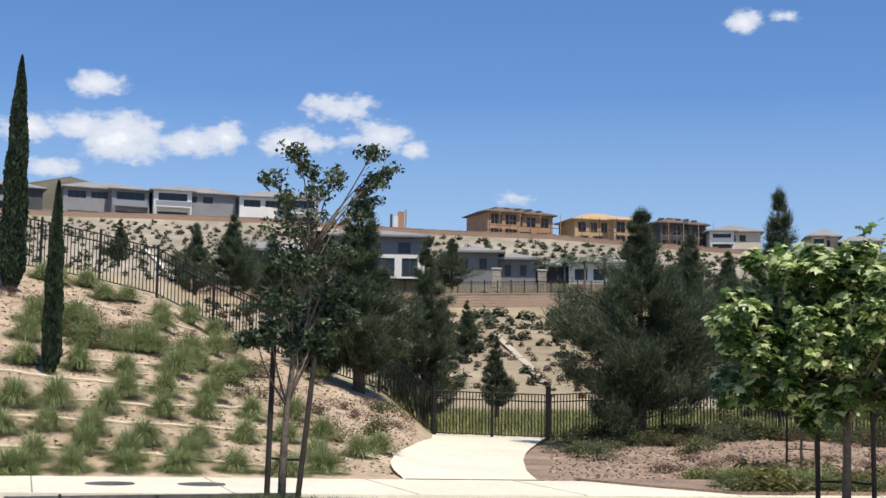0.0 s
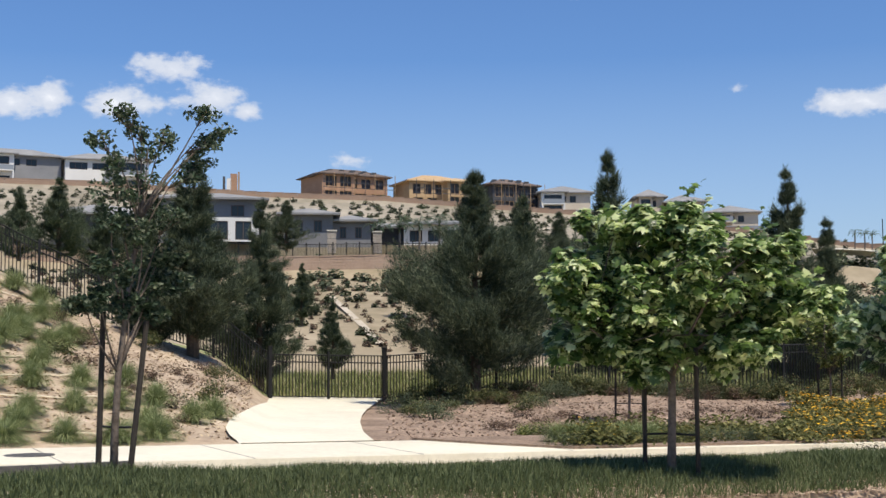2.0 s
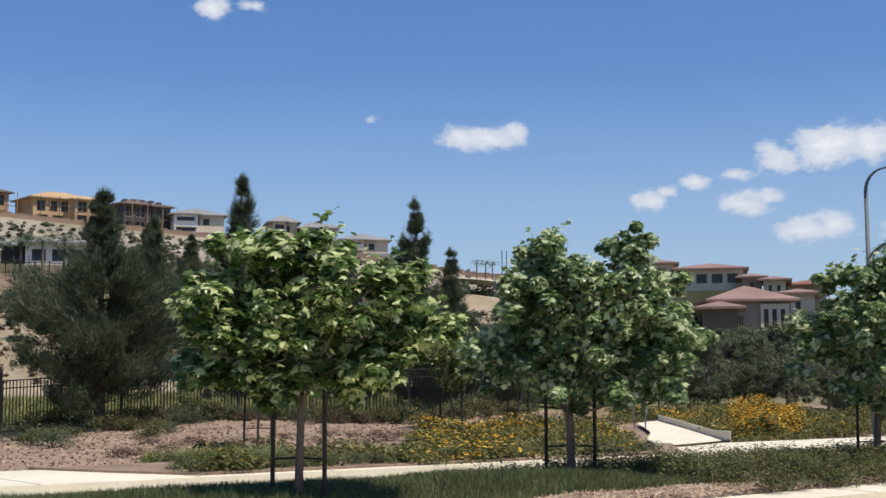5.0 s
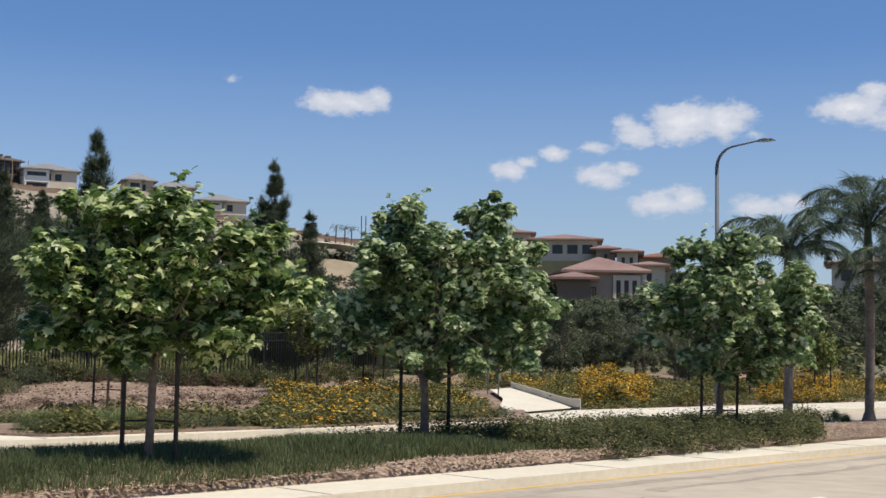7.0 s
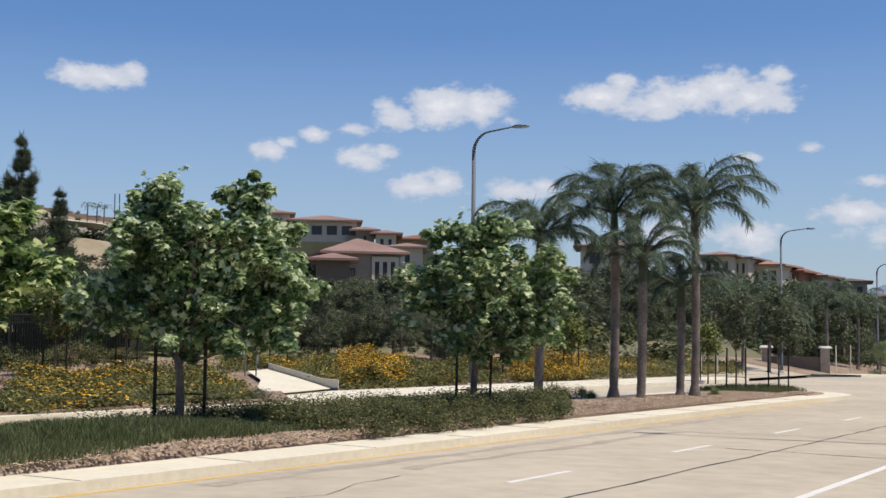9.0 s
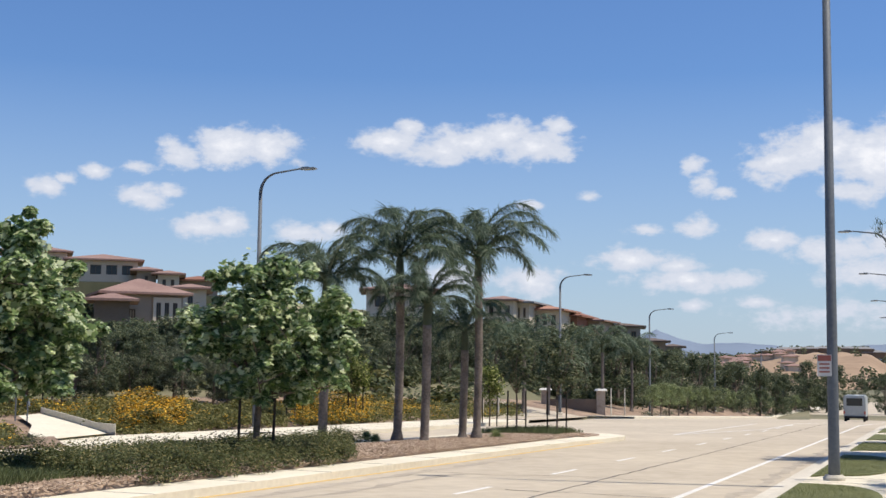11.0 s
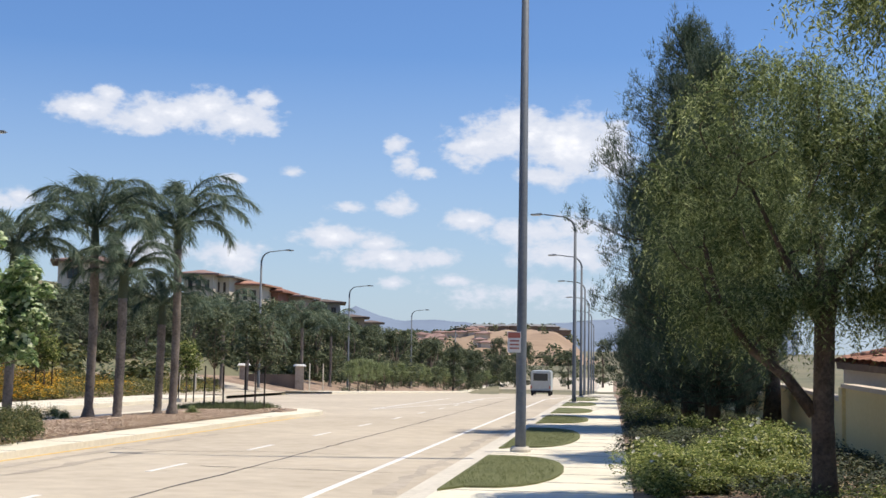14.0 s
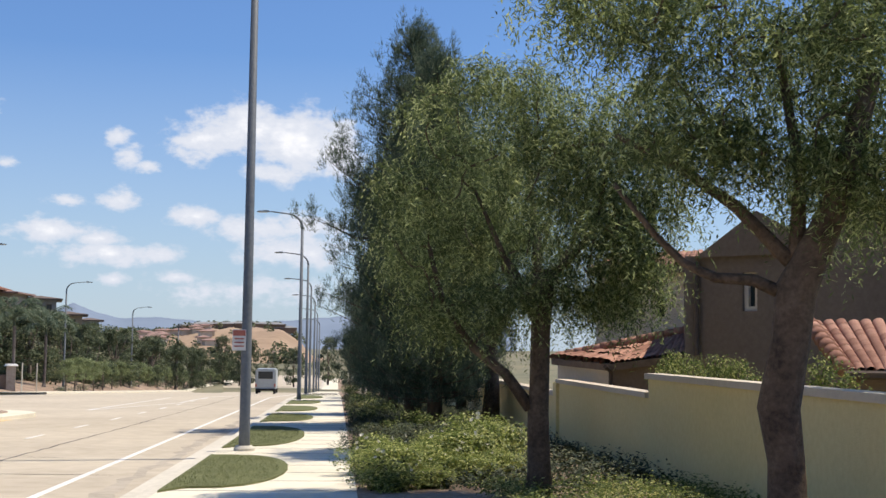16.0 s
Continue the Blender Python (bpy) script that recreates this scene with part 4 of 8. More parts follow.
# terrace of modern houses above the retaining wall
placed_house(-81.7, -77.5, 4.3, 6.0, 150, "dark grey house with a low sloping roof behind trees", M_DARKWALL, M_ROOFGREY, 1.6, up=1, down=0)
placed_house(-77.4, -72.6, 4.75, 6.75, 148, "two-storey grey and white house with a grey hipped roof", M_STUCCO_SLATE, M_ROOFGREY, 1.3, up=3, down=2,
             extra=[(2.6, -2.2, 6.2, 5, 2.7, M_STUCCO_WHITE, None, 0, [(0.6, 0.2, 2.2, 2.1), (3.6, 0.2, 1.8, 2.1)])])
placed_house(-71.6, -69.4, 4.6, 6.1, 146, "grey two-storey house with a pale flat roof", M_STUCCO_SLATE, M_ROOFGREY, 1.1, up=2, down=2)
placed_house(-69.5, -67.7, 4.6, 5.8, 147, "dark-windowed grey house wing with a hipped roof", M_STUCCO_SLATE, M_ROOFGREY, 1.0, up=2, down=1)
placed_house(-67.8, -66.0, 4.7, 5.5, 150, "low dark garage wing with a grey roof", M_DARKWALL, M_ROOFGREY, 0.9, up=0, down=0)
placed_house(-66.2, -62.6, 4.7, 5.65, 146, "single-storey white house with wide dark windows", M_STUCCO_WHITE, M_ROOFGREY, 1.0, up=4, down=0)
# terracotta-roofed houses further along
placed_house(-40.20, -37.60, 4.00, 4.75, 190, "tan house with a terracotta roof above the trees", M_STUCCO, M_ROOFOLD, 1.34)
placed_house(-37.50, -34.60, 3.50, 4.46, 180, "tan house with a broad terracotta hipped roof", M_STUCCO, M_ROOFOLD, 1.23, up=4)
placed_house(-34.65, -33.80, 3.40, 4.05, 172, "small gabled tan house with terracotta roof", M_STUCCO_DIM, M_ROOFOLD, 0.69, up=1, down=0)
placed_house(-33.74, -32.80, 3.10, 3.91, 170, "tan tower house with paired upper windows", M_STUCCO, M_ROOFOLD, 0.69, up=2, down=0)
placed_house(-32.75, -31.12, 3.00, 3.66, 176, "tan house with a broad orange-red tiled roof", M_STUCCO_DIM, M_ROOFRED, 0.89, up=2, down=0)
placed_house(-33.00, -31.60, 2.50, 3.30, 150, "low tan house with a terracotta hipped roof", M_STUCCO, M_ROOFOLD, 0.74, up=1, down=0)
# main walls take the dim stucco as their shaded tone, the bay the lit cream
placed_house(-35.90, -32.60, 1.60, 3.03, 126, "large tan villa with a terracotta hipped roof", M_STUCCO_DIM, M_ROOFOLD, 1.75, depth=9, up=0, down=0, turn=10,
             extra=[(2.1, 0.4, 2.7, 1.4, 2.9, M_STUCCO, None, 0, [(0.3, 0.5, 0.45, 1.9), (1.1, 0.5, 0.45, 1.9), (1.9, 0.5, 0.45, 1.9)]), (-1.2, 0.5, 1.6, 1.2, 2.2, M_STUCCO_DIM, None, 0, [(0.5, 0.4, 0.6, 1.3)])])
placed_house(-36.40, -34.90, 1.60, 2.72, 118, "brown villa wing with a terracotta lean-to roof", M_STUCCO_BROWN, M_ROOFOLD, 0.78, depth=6, up=0, down=2)
placed_house(-24.50, -21.50, 2.20, 3.40, 150, "tan house with terracotta roof behind the palms", M_STUCCO, M_ROOFOLD, 1.05)
placed_house(-19.13, -17.86, 1.60, 2.99, 165, "cream two-storey house with a shallow tiled roof", M_STUCCO, M_ROOFOLD, 0.75, up=3, down=0, turn=-14)
placed_house(-17.85, -17.15, 1.60, 2.89, 167, "narrow cream house with two upper windows", M_STUCCO, M_ROOFGREY, 0.53, up=2, down=0, turn=-14)
placed_house(-17.10, -15.80, 1.50, 2.57, 170, "grey-beige house with a terracotta hipped roof", M_STUCCO, M_ROOFRED, 0.74, up=3, down=0, turn=-14)
placed_house(-15.75, -15.00, 1.30, 2.29, 176, "brick-red house with a terracotta roof", M_STUCCO_RED, M_ROOFRED, 0.80, up=2, down=0, turn=-14)
placed_house(-14.95, -14.00, 1.20, 2.10, 182, "taupe house with a low hipped roof", M_STUCCO_DIM, M_ROOFOLD, 0.57, up=2, down=0, turn=-14)
placed_house(-13.63, -12.20, 1.00, 1.85, 190, "grey house with a dark flat roof", M_STUCCO_GREY, M_ROOFFELT, 0.66, up=3, down=0)
placed_house(-12.35, -11.10, 0.50, 1.20, 205, "grey-brown house with a dark roof at the hill's end", M_STUCCO_DIM, M_ROOFFELT, 0.68, up=2, down=0)
placed_house(-11.20, -10.40, 0.30, 0.97, 235, "small grey house at the row's end", M_STUCCO_GREY, M_ROOFFELT, 0.62, up=2, down=0)

# ---- trees ----
def clumps(centres, radii, n, flat=0.8):
    """n points in soft clumps round the centres."""
    k = rng.integers(0, len(centres), n)
    d = rng.normal(size=(n, 3))
    d /= np.linalg.norm(d, axis=1)[:, None]
    r = np.asarray(radii)[k] * rng.uniform(0.25, 1.0, n) ** 0.6
    d[:, 2] *= flat
    return centres[k] + d * r[:, None], d


def branch(m, p, q, r0, r1, bend=0.15, sides=6, n=5):
    p, q = np.asarray(p, float), np.asarray(q, float)
    L = np.linalg.norm(q - p)
    off = rng.normal(size=3) * bend * L
    pts = [p + (q - p) * w + off * math.sin(w * math.pi) * 0.5 for w in np.linspace(0, 1, n)]
    m.tube(pts, np.linspace(r0, r1, n), sides)
    return pts


def sycamore_meshes(lobes, leaf, n_leaf, trunk_r, fork, lean=0.0):
    """Trunk with limbs, and a crown of lobed leaves in clumps; lobes: (across, up, half width, half height)."""
    t, c = Mesh(), Mesh()
    t.tube([(0, 0, -0.1), (0.01, 0, 0.3), (0.02 + lean * 0.3, 0.01, fork * 0.7), (lean, 0, fork)], [trunk_r * 1.25, trunk_r, trunk_r * 0.9, trunk_r * 0.85], 9)
    cen, rad = [], []
    area = np.array([w * h for _, _, w, h in lobes])
    for k, (lx, lz, w, h) in enumerate(lobes):
        for _ in range(max(5, int(150 * area[k] / area.sum()))):
            u = rng.normal(size=3)
            u = u / np.linalg.norm(u) * rng.uniform(0.25, 1.12) ** 0.45
            cen.append((lx + u[0] * (w + 0.08), u[1] * (w * 0.75 + 0.35), lz + u[2] * (h + 0.06)))
            rad.append(rng.uniform(0.10, 0.27))
    cen = np.array(cen)
    order = rng.permutation(len(cen))
    for k in range(11):
        q = cen[order[k]]
        pts = branch(t, (lean, 0, fork * rng.uniform(0.9, 1.0)), q, trunk_r * 0.4, 0.008)
        for j in range(2):
            branch(t, pts[3], cen[order[(k * 3 + j + 11) % len(cen)]], trunk_r * 0.18, 0.007, n=4, sides=5)
    p, d = clumps(cen, rad, n_leaf)
    c.leaves(p, rng.uniform(0.6, 1.3, n_leaf) * leaf, "lobed", up=0.5, out=d)
    for k, (lx, lz, w, h) in enumerate(lobes):
        nn = int(n_leaf * 0.3 * area[k] / area.sum())
        u = rng.normal(size=(nn, 3))
        u = u / np.linalg.norm(u, axis=1)[:, None] * rng.uniform(0.1, 0.8, nn)[:, None]
        c.leaves(np.array((lx, 0, lz)) + u * (w, w * 0.75 + 0.2, h), rng.uniform(0.9, 1.4, nn) * leaf, "lobed", up=0.2)
    for k in range(26):
        q = cen[order[k]] + np.array((0, 0, 0.1))
        e = q + np.array((rng.normal() * 0.2, rng.normal() * 0.2, rng.uniform(0.15, 0.4)))
        c.leaves(q + (e - q) * rng.uniform(0, 1, 12)[:, None] + rng.normal(size=(12, 3)) * 0.05, leaf * rng.uniform(0.5, 1.0, 12), "lobed", up=0.5)
    return t, c


def stake_pair(parent_xy, z, h, gap, label, yaw=0.0, ties=True):
    x, y = parent_xy
    for s in (-1, 1):
        o = Mesh().tube([(0, 0, -0.3), (rng.normal() * 0.02, rng.normal() * 0.02, h)], 0.03, 7)
        ob = part("tree_stake", o, M_STAKE)
        ob.matrix_basis = Matrix.Translation((x + s * gap * math.cos(yaw), y + s * gap * math.sin(yaw), z))
        tagged(ob, label, "stake", "tree stakes")
    if ties:
        tie = Mesh().tube([(x - gap * math.cos(yaw), y - gap * math.sin(yaw), z + h * 0.33), (x, y + 0.04, z + h * 0.34), (x + gap * math.cos(yaw), y + gap * math.sin(yaw), z + h * 0.33)], 0.014, 5)
        tagged(part("tree_tie", tie, M_RUBBER), "black rubber tie holding a tree to its stakes", "tie")


def plant_tree(name, x, y, z, meshes, mats, label, category, group="", yaw=0.0, scale=1.0, names=("trunk", "crown")):
    o = thing(name, x, y, z, label, category, group, yaw)
    o.scale = (scale, scale, scale)
    for n, me, ma in zip(names, meshes, mats):
        part(n, me if isinstance(me, bpy.types.Mesh) else me.data(n, ma, n == "trunk"), ma, o)
    return o


# the three median sycamores
def on(b, d, lift=0.0):
    x, y, _ = at(b, d)
    return x, y, ground(x, y) + lift


x, y, z = on(-54.4, 16.0, 0.38)
plant_tree("sycamore_tree", x, y, z, sycamore_meshes([(0.03, 2.33, 1.18, 0.86), (-0.64, 3.12, 0.36, 0.33), (0.15, 3.12, 0.5, 0.36), (-1.22, 2.4, 0.4, 0.36), (-0.85, 1.75, 0.5, 0.38), (1.32, 2.3, 0.55, 0.5), (1.15, 2.72, 0.42, 0.35), (1.5, 2.0, 0.36, 0.3), (0.0, 1.55, 0.75, 0.3), (0.85, 1.7, 0.5, 0.36)], 0.15, 10500, 0.055, 1.35, 0.03), (M_BARK, L_SYC), "young sycamore with bright lobed leaves, staked in the median grass", "tree", "median trees", yaw=radians(54.3))
stake_pair((x, y), z, 1.6, 0.34, "black wooden stake beside the young sycamore", radians(36))
x, y, z = on(-42.3, 21.2, 0.36)
plant_tree("sycamore_tree", x, y, z, sycamore_meshes([(-0.45, 3.04, 0.9, 0.95), (1.06, 2.94, 0.82, 1.0), (-0.3, 3.8, 0.42, 0.3), (1.0, 3.75, 0.36, 0.4), (1.8, 2.2, 0.52, 0.57), (-1.2, 2.1, 0.52, 0.66), (0.1, 1.6, 1.2, 0.5), (1.3, 1.5, 0.6, 0.45), (0.3, 2.5, 1.45, 1.0)], 0.135, 18500, 0.075, 1.15, -0.05), (M_BARK, L_SYC2), "broad sycamore with grey-green lobed leaves and forked trunk", "tree", "median trees", yaw=radians(42.2))
stake_pair((x, y), z, 1.5, 0.40, "black wooden stake beside the forked sycamore", radians(48))
x, y, z = on(-29.3, 27.5, 0.28)
plant_tree("sycamore_tree", x, y, z, sycamore_meshes([(0.2, 2.83, 1.3, 1.1), (-0.6, 3.9, 0.42, 0.36), (0.45, 3.95, 0.75, 0.32), (-1.2, 2.6, 0.45, 0.7), (1.5, 2.83, 0.55, 0.85), (1.4, 1.8, 0.55, 0.55), (0.2, 1.65, 1.0, 0.5)], 0.145, 13500, 0.08, 1.5, 0.1), (M_BARK, L_SYC2), "dense sycamore with drooping lower leaves in the shrub bed", "tree", "median trees", yaw=radians(29.3))
stake_pair((x, y), z, 1.5, 0.42, "black wooden stake beside the dense sycamore", radians(60))


# the slender tree with two tall stakes: clumps of its crown, across, up and half width
SLENDER = [(-0.18, 3.79, 0.19), (0.08, 4.05, 0.16), (0.25, 3.95, 0.16), (0.51, 3.87, 0.18), (0.34, 3.66, 0.18), (0.99, 4.11, 0.17), (1.19, 3.95, 0.18), (0.96, 3.82, 0.18), (0.86, 3.59, 0.22), (0.73, 3.40, 0.22), (-0.05, 3.50, 0.18), (0.21, 3.37, 0.25), (-0.05, 3.17, 0.25), (0.34, 3.11, 0.26), (-0.05, 2.85, 0.25), (0.25, 2.72, 0.27), (0.54, 2.85, 0.25), (-0.05, 2.39, 0.26), (0.21, 2.26, 0.27), (0.47, 2.20, 0.25), (-0.18, 2.00, 0.16), (0.08, 1.94, 0.22), (0.41, 1.90, 0.18), (0.67, 2.20, 0.16), (0.54, 2.52, 0.22), (-0.34, 1.94, 0.12)]


def slender_meshes():
    t, c = Mesh(), Mesh()
    stem = [(0, 0, -0.1), (0.01, 0, 0.6), (0.04, 0.01, 1.2), (0.1, 0.02, 1.75), (0.16, 0, 2.3), (0.24, 0, 2.9)]
    t.tube(stem, [0.05, 0.042, 0.036, 0.03, 0.024, 0.016], 8)
    cen, rad = [], []
    for x, z, r in SLENDER:
        d = rng.normal() * 0.22
        e = np.array(stem[max(1, min(5, int((z - 0.7) / 0.55)))])
        pts = branch(t, e, (x, d, z + r * 0.6), 0.016, 0.004, 0.08, 5, 6)
        for _ in range(9):
            u = rng.normal(size=3)
            u /= np.linalg.norm(u)
            cen.append(np.array((x, d, z)) + u * r * rng.uniform(0.3, 1.05) * (1, 1.2, 0.85))
            rad.append(rng.uniform(0.06, 0.15))
            branch(t, pts[4], cen[-1], 0.006, 0.002, 0.1, 4, 3)
    n = 17000
    p, d = clumps(np.array(cen), rad, n)
    thin = rng.uniform(size=n) < np.interp(p[:, 2], [2.4, 3.5], [0.9, 0.3])
    p = p[thin]
    c.leaves(p, rng.uniform(0.04, 0.09, len(p)), "leaf", up=0.2)
    return t, c


x, y, z = on(-78.9, 14.6, 0.42)
plant_tree("slender_tree", x, y, z, slender_meshes(), (M_BARK, L_CRAPE), "slender tree with sparse dark small leaves and reddish tips", "tree", "median trees", yaw=radians(78.9))
for dx, lean, h in ((-0.17, 0.04, 1.88), (0.14, 0.2, 1.78)):
    ob = part("tree_stake", Mesh().tube([(0, 0, -0.3), (lean, 0.02, h)], [0.034, 0.03], 8), M_STAKE)
    ob.matrix_basis = Matrix.Translation((x + dx * math.cos(radians(78.9)), y + dx * math.sin(radians(78.9)), z)) @ Matrix.Rotation(radians(78.9), 4, "Z")
    tagged(ob, "tall black stake beside the slender tree", "stake", "tree stakes")
tie = Mesh().tube([(-0.17, 0, 0.62), (0.0, 0.05, 0.6), (0.19, 0, 0.6)], 0.014, 5)
ob = part("tree_tie", tie, M_RUBBER)
ob.matrix_basis = Matrix.Translation((x, y, z)) @ Matrix.Rotation(radians(78.9), 4, "Z")
tagged(ob, "black rubber tie holding a tree to its stakes", "tie")


# pines
def pine_meshes(h, w, n_tuft, bare=0.1, tuft=0.34, spires=3, power=0.85, mat=None):
    t, c = Mesh(), Mesh()
    t.tube([(0, 0, -0.2), (0.03, 0.02, h * 0.4), (0, 0, h * 0.97)], [h * 0.022, h * 0.014, 0.01], 10)
    pos, dirs = [], []
    whorls = int(h * 3.2)
    for i in range(whorls):
        u = bare + (1 - bare) * (i + rng.uniform(0, 1)) / whorls
        L0 = w / 2 * (1 - u) ** power * rng.uniform(0.6, 1.15) * (0.55 + 0.45 * min(1, (u - bare) / 0.18)) * (1.0 if u < 0.75 else 0.8) + 0.05
        for j in range(6):
            a = rng.uniform(0, 2 * math.pi)
            L = L0 * min(1.25, max(0.55, 1.0 + 1.1 * noise.noise(Vector((1.2 * math.cos(a) + w, 1.2 * math.sin(a) + h, u * 6.5)))))
            p0 = np.array((0, 0, h * u))
            tip = p0 + np.array((L * math.cos(a), L * math.sin(a), L * rng.uniform(0.1, 0.7)))
            mid = (p0 + tip) / 2 + np.array((0, 0, -0.12 * L))
            t.tube([p0, mid, tip], [0.018 * (1 - u) + 0.006, 0.01, 0.004], 4)
            k = max(5, int(n_tuft / (whorls * 6) * (0.35 + 1.3 * L / (w / 2))))
            s = rng.uniform(0.15, 1.0, k) ** 0.7
            base = np.where(s[:, None] < 0.5, p0 + (mid - p0) * s[:, None] * 2, mid + (tip - mid) * (s[:, None] * 2 - 1))
            pos.append(base + rng.normal(size=(k, 3)) * 0.06 * (0.6 + L))
            dd = (tip - p0) / np.linalg.norm(tip - p0) * 0.8 + np.array((0, 0, 0.55)) + rng.normal(size=(k, 3)) * 0.35
            dirs.append(dd)
            c6 = tip + np.outer(np.linspace(-0.1, 0.55, 7) * (0.4 + 0.5 * L / (w / 2)), (0.1 * math.cos(a), 0.1 * math.sin(a), 1.0))
            pos.append(c6 + rng.normal(size=(7, 3)) * 0.03)
            dirs.append(np.array((0, 0, 1.1)) + rng.normal(size=(7, 3)) * 0.25)
    size = [np.ones(len(q)) for q in pos]
    for k in range(spires * 4):
        a, r = rng.uniform(0, 2 * math.pi), (w * rng.uniform(0.02, 0.16) if k else 0.0)
        top = h * (1.0 - 1.5 * r / w - (rng.uniform(0.0, 0.08) if k else 0.0))
        tall = h * rng.uniform(0.18, 0.3)
        s = rng.uniform(0.0, 1.0, 110) ** 0.8
        lean = np.outer(tall * (1 - s) * 0.25, (-math.cos(a), -math.sin(a), 0))
        pos.append(np.stack([r * math.cos(a) * np.ones(110), r * math.sin(a) * np.ones(110), top - tall * s], 1) + lean * (r > 0) + rng.normal(size=(110, 3)) * 0.02 * (0.3 + 7.0 * s)[:, None])
        size.append(0.4 + 0.6 * s)
        dirs.append(np.array((0, 0, 1.2)) + rng.normal(size=(110, 3)) * (0.2 + 0.35 * s)[:, None])
    pos, dirs = np.vstack(pos), np.vstack(dirs)
    dirs /= np.linalg.norm(dirs, axis=1)[:, None]
    c.leaves(pos, rng.uniform(0.7, 1.3, len(pos)) * tuft * np.concatenate(size) * np.interp(pos[:, 2] / h, [0.55, 0.9], [1.0, 0.75]), "tuft", up=0.2, along=dirs)
    return t.data("trunk", M_BARK_DARK), c.data("crown", mat or L_PINE)


PINES = [pine_meshes(7.5, 6.9, 56000, tuft=0.25, spires=5, power=1.25), pine_meshes(7.5, 4.1, 27000, tuft=0.27, spires=5, power=1.1), pine_meshes(7.5, 4.9, 10500, 0.02, 0.38, spires=5, power=1.1)]


def pine(b, d, el_base, el_top, kind, label, group="pines by the fence", dx=1.0):
    x, y, z = at(b, d, el_base)
    h = d * (math.tan(radians(el_top)) - math.tan(radians(el_base)))
    o = plant_tree("pine_tree", x, y, z, PINES[kind], (M_BARK_DARK, L_PINE), label, "tree", group, yaw=rng.uniform(0, 6.28))
    o.scale = (h / 7.5 * dx, h / 7.5 * dx, h / 7.5)
    return o


pine(-63.00, 45, -2.31, 8.03, 0, "broad dark pine before the iron fence", dx=1.15)
pine(-75.58, 46, -0.38, 8.62, 1, "tall dense dark pine beside the fence on the bank", dx=1.55)
pine(-77.46, 47, -0.41, 6.41, 1, "dark pine standing close to its neighbour on the bank", dx=1.1)
pine(-72.64, 52, -2.10, 6.51, 1, "slim dark pine behind the gate", dx=1.1)
pine(-69.42, 58, -1.18, 2.23, 1, "small young pine in the field", dx=1.2)
pine(-70.79, 75, 1.20, 3.86, 1, "small dark pine on the slope foot", dx=1.3)
pine(-56.96, 60, -1.81, 8.43, 2, "tall pine rising behind the sycamore", dx=0.95)
pine(-49.16, 52, -2.47, 7.51, 1, "tall slim pine rising between the sycamores", dx=1.15)
pine(-47.53, 54, -2.34, 5.33, 1, "dark pine behind the fence", dx=1.2)
pine(-60.78, 70, -0.41, 6.68, 2, "dark pine on the slope behind the fence", dx=1.0)
pine(-86.27, 62, 5.13, 7.11, 1, "small dark pine seen through the fence", dx=1.5)
pine(-81.34, 64, 4.04, 7.43, 2, "dark spreading pine behind the climbing fence", dx=1.6)
pine(-82.95, 70, 4.00, 7.00, 2, "dark pine thicket behind the climbing fence", dx=1.6)
pine(-79.56, 66, 3.07, 6.61, 2, "dark pine thicket below the terrace", dx=1.5)
pine(-71.47, 120, 4.49, 6.65, 2, "dark tree on the terrace edge", dx=1.8)
pine(-61.00, 110, 3.30, 6.56, 2, "dark pine on the slope beside the terrace", dx=1.6)
pine(-59.17, 105, 2.81, 6.04, 2, "dark pine on the slope behind the trees", dx=1.5)
pine(-66.11, 100, 2.26, 3.65, 2, "low green tree on the eroded slope", dx=2.0)
pine(-57.49, 90, -0.42, 4.91, 2, "dark pine on the hillside behind the sycamore", dx=1.2)
pine(-52.18, 60, -1.96, 4.63, 2, "dark tree behind the fence", dx=1.1)
pine(-45.19, 52, -2.46, 1.53, 2, "dark tree behind the forked sycamore", dx=1.3)

# ---- street lamps ----
def lamp_meshes(h=9.7, arm=2.0):
    pole, armm, head, foot = Mesh(), Mesh(), Mesh(), Mesh()
    pole.tube([(0, 0, 0.05), (0, 0, 0.4), (0, 0, h - 0.8)], [0.115, 0.108, 0.07], 14)
    r = 0.75
    pts = [(0, 0, h - 0.8)] + [(r - r * math.cos(a), 0, h - 0.8 + r * math.sin(a)) for a in np.linspace(0.15, math.pi / 2 - 0.12, 7)] + [(arm - 0.35, 0, h + 0.06)]
    armm.tube(pts, np.linspace(0.07, 0.032, len(pts)), 10)
    head.box((arm, 0, h + 0.06), (0.7, 0.26, 0.06), taper=0.8).box((arm - 0.1, 0, h + 0.1), (0.28, 0.18, 0.035))
    foot.tube([(0, 0, -0.1), (0, 0, 0.05), (0, 0, 0.09)], [0.21, 0.21, 0.17], 16)
    return pole.data("pole", M_POLE, True), armm.data("arm", M_POLE, True), head.data("lamp_head", M_POLE), foot.data("footing", M_CONC), Mesh().box((arm + 0.05, 0, h + 0.015), (0.45, 0.2, 0.03)).data("lens", M_LAMPGLASS)


LAMP = lamp_meshes()


def street_lamp(b, d, yaw, label, lift=0.15):
    x, y, _ = at(b, d)
    o = thing("street_lamp", x, y, ground(x, y) + lift, label, "street lamp", "street lamps", yaw)
    for n, me in zip(("pole", "arm", "lamp_head", "footing"), LAMP):
        q = part(n, me, None, o)
        if n == "lamp_head":
            part("lens", LAMP[4], None, q)
    return o


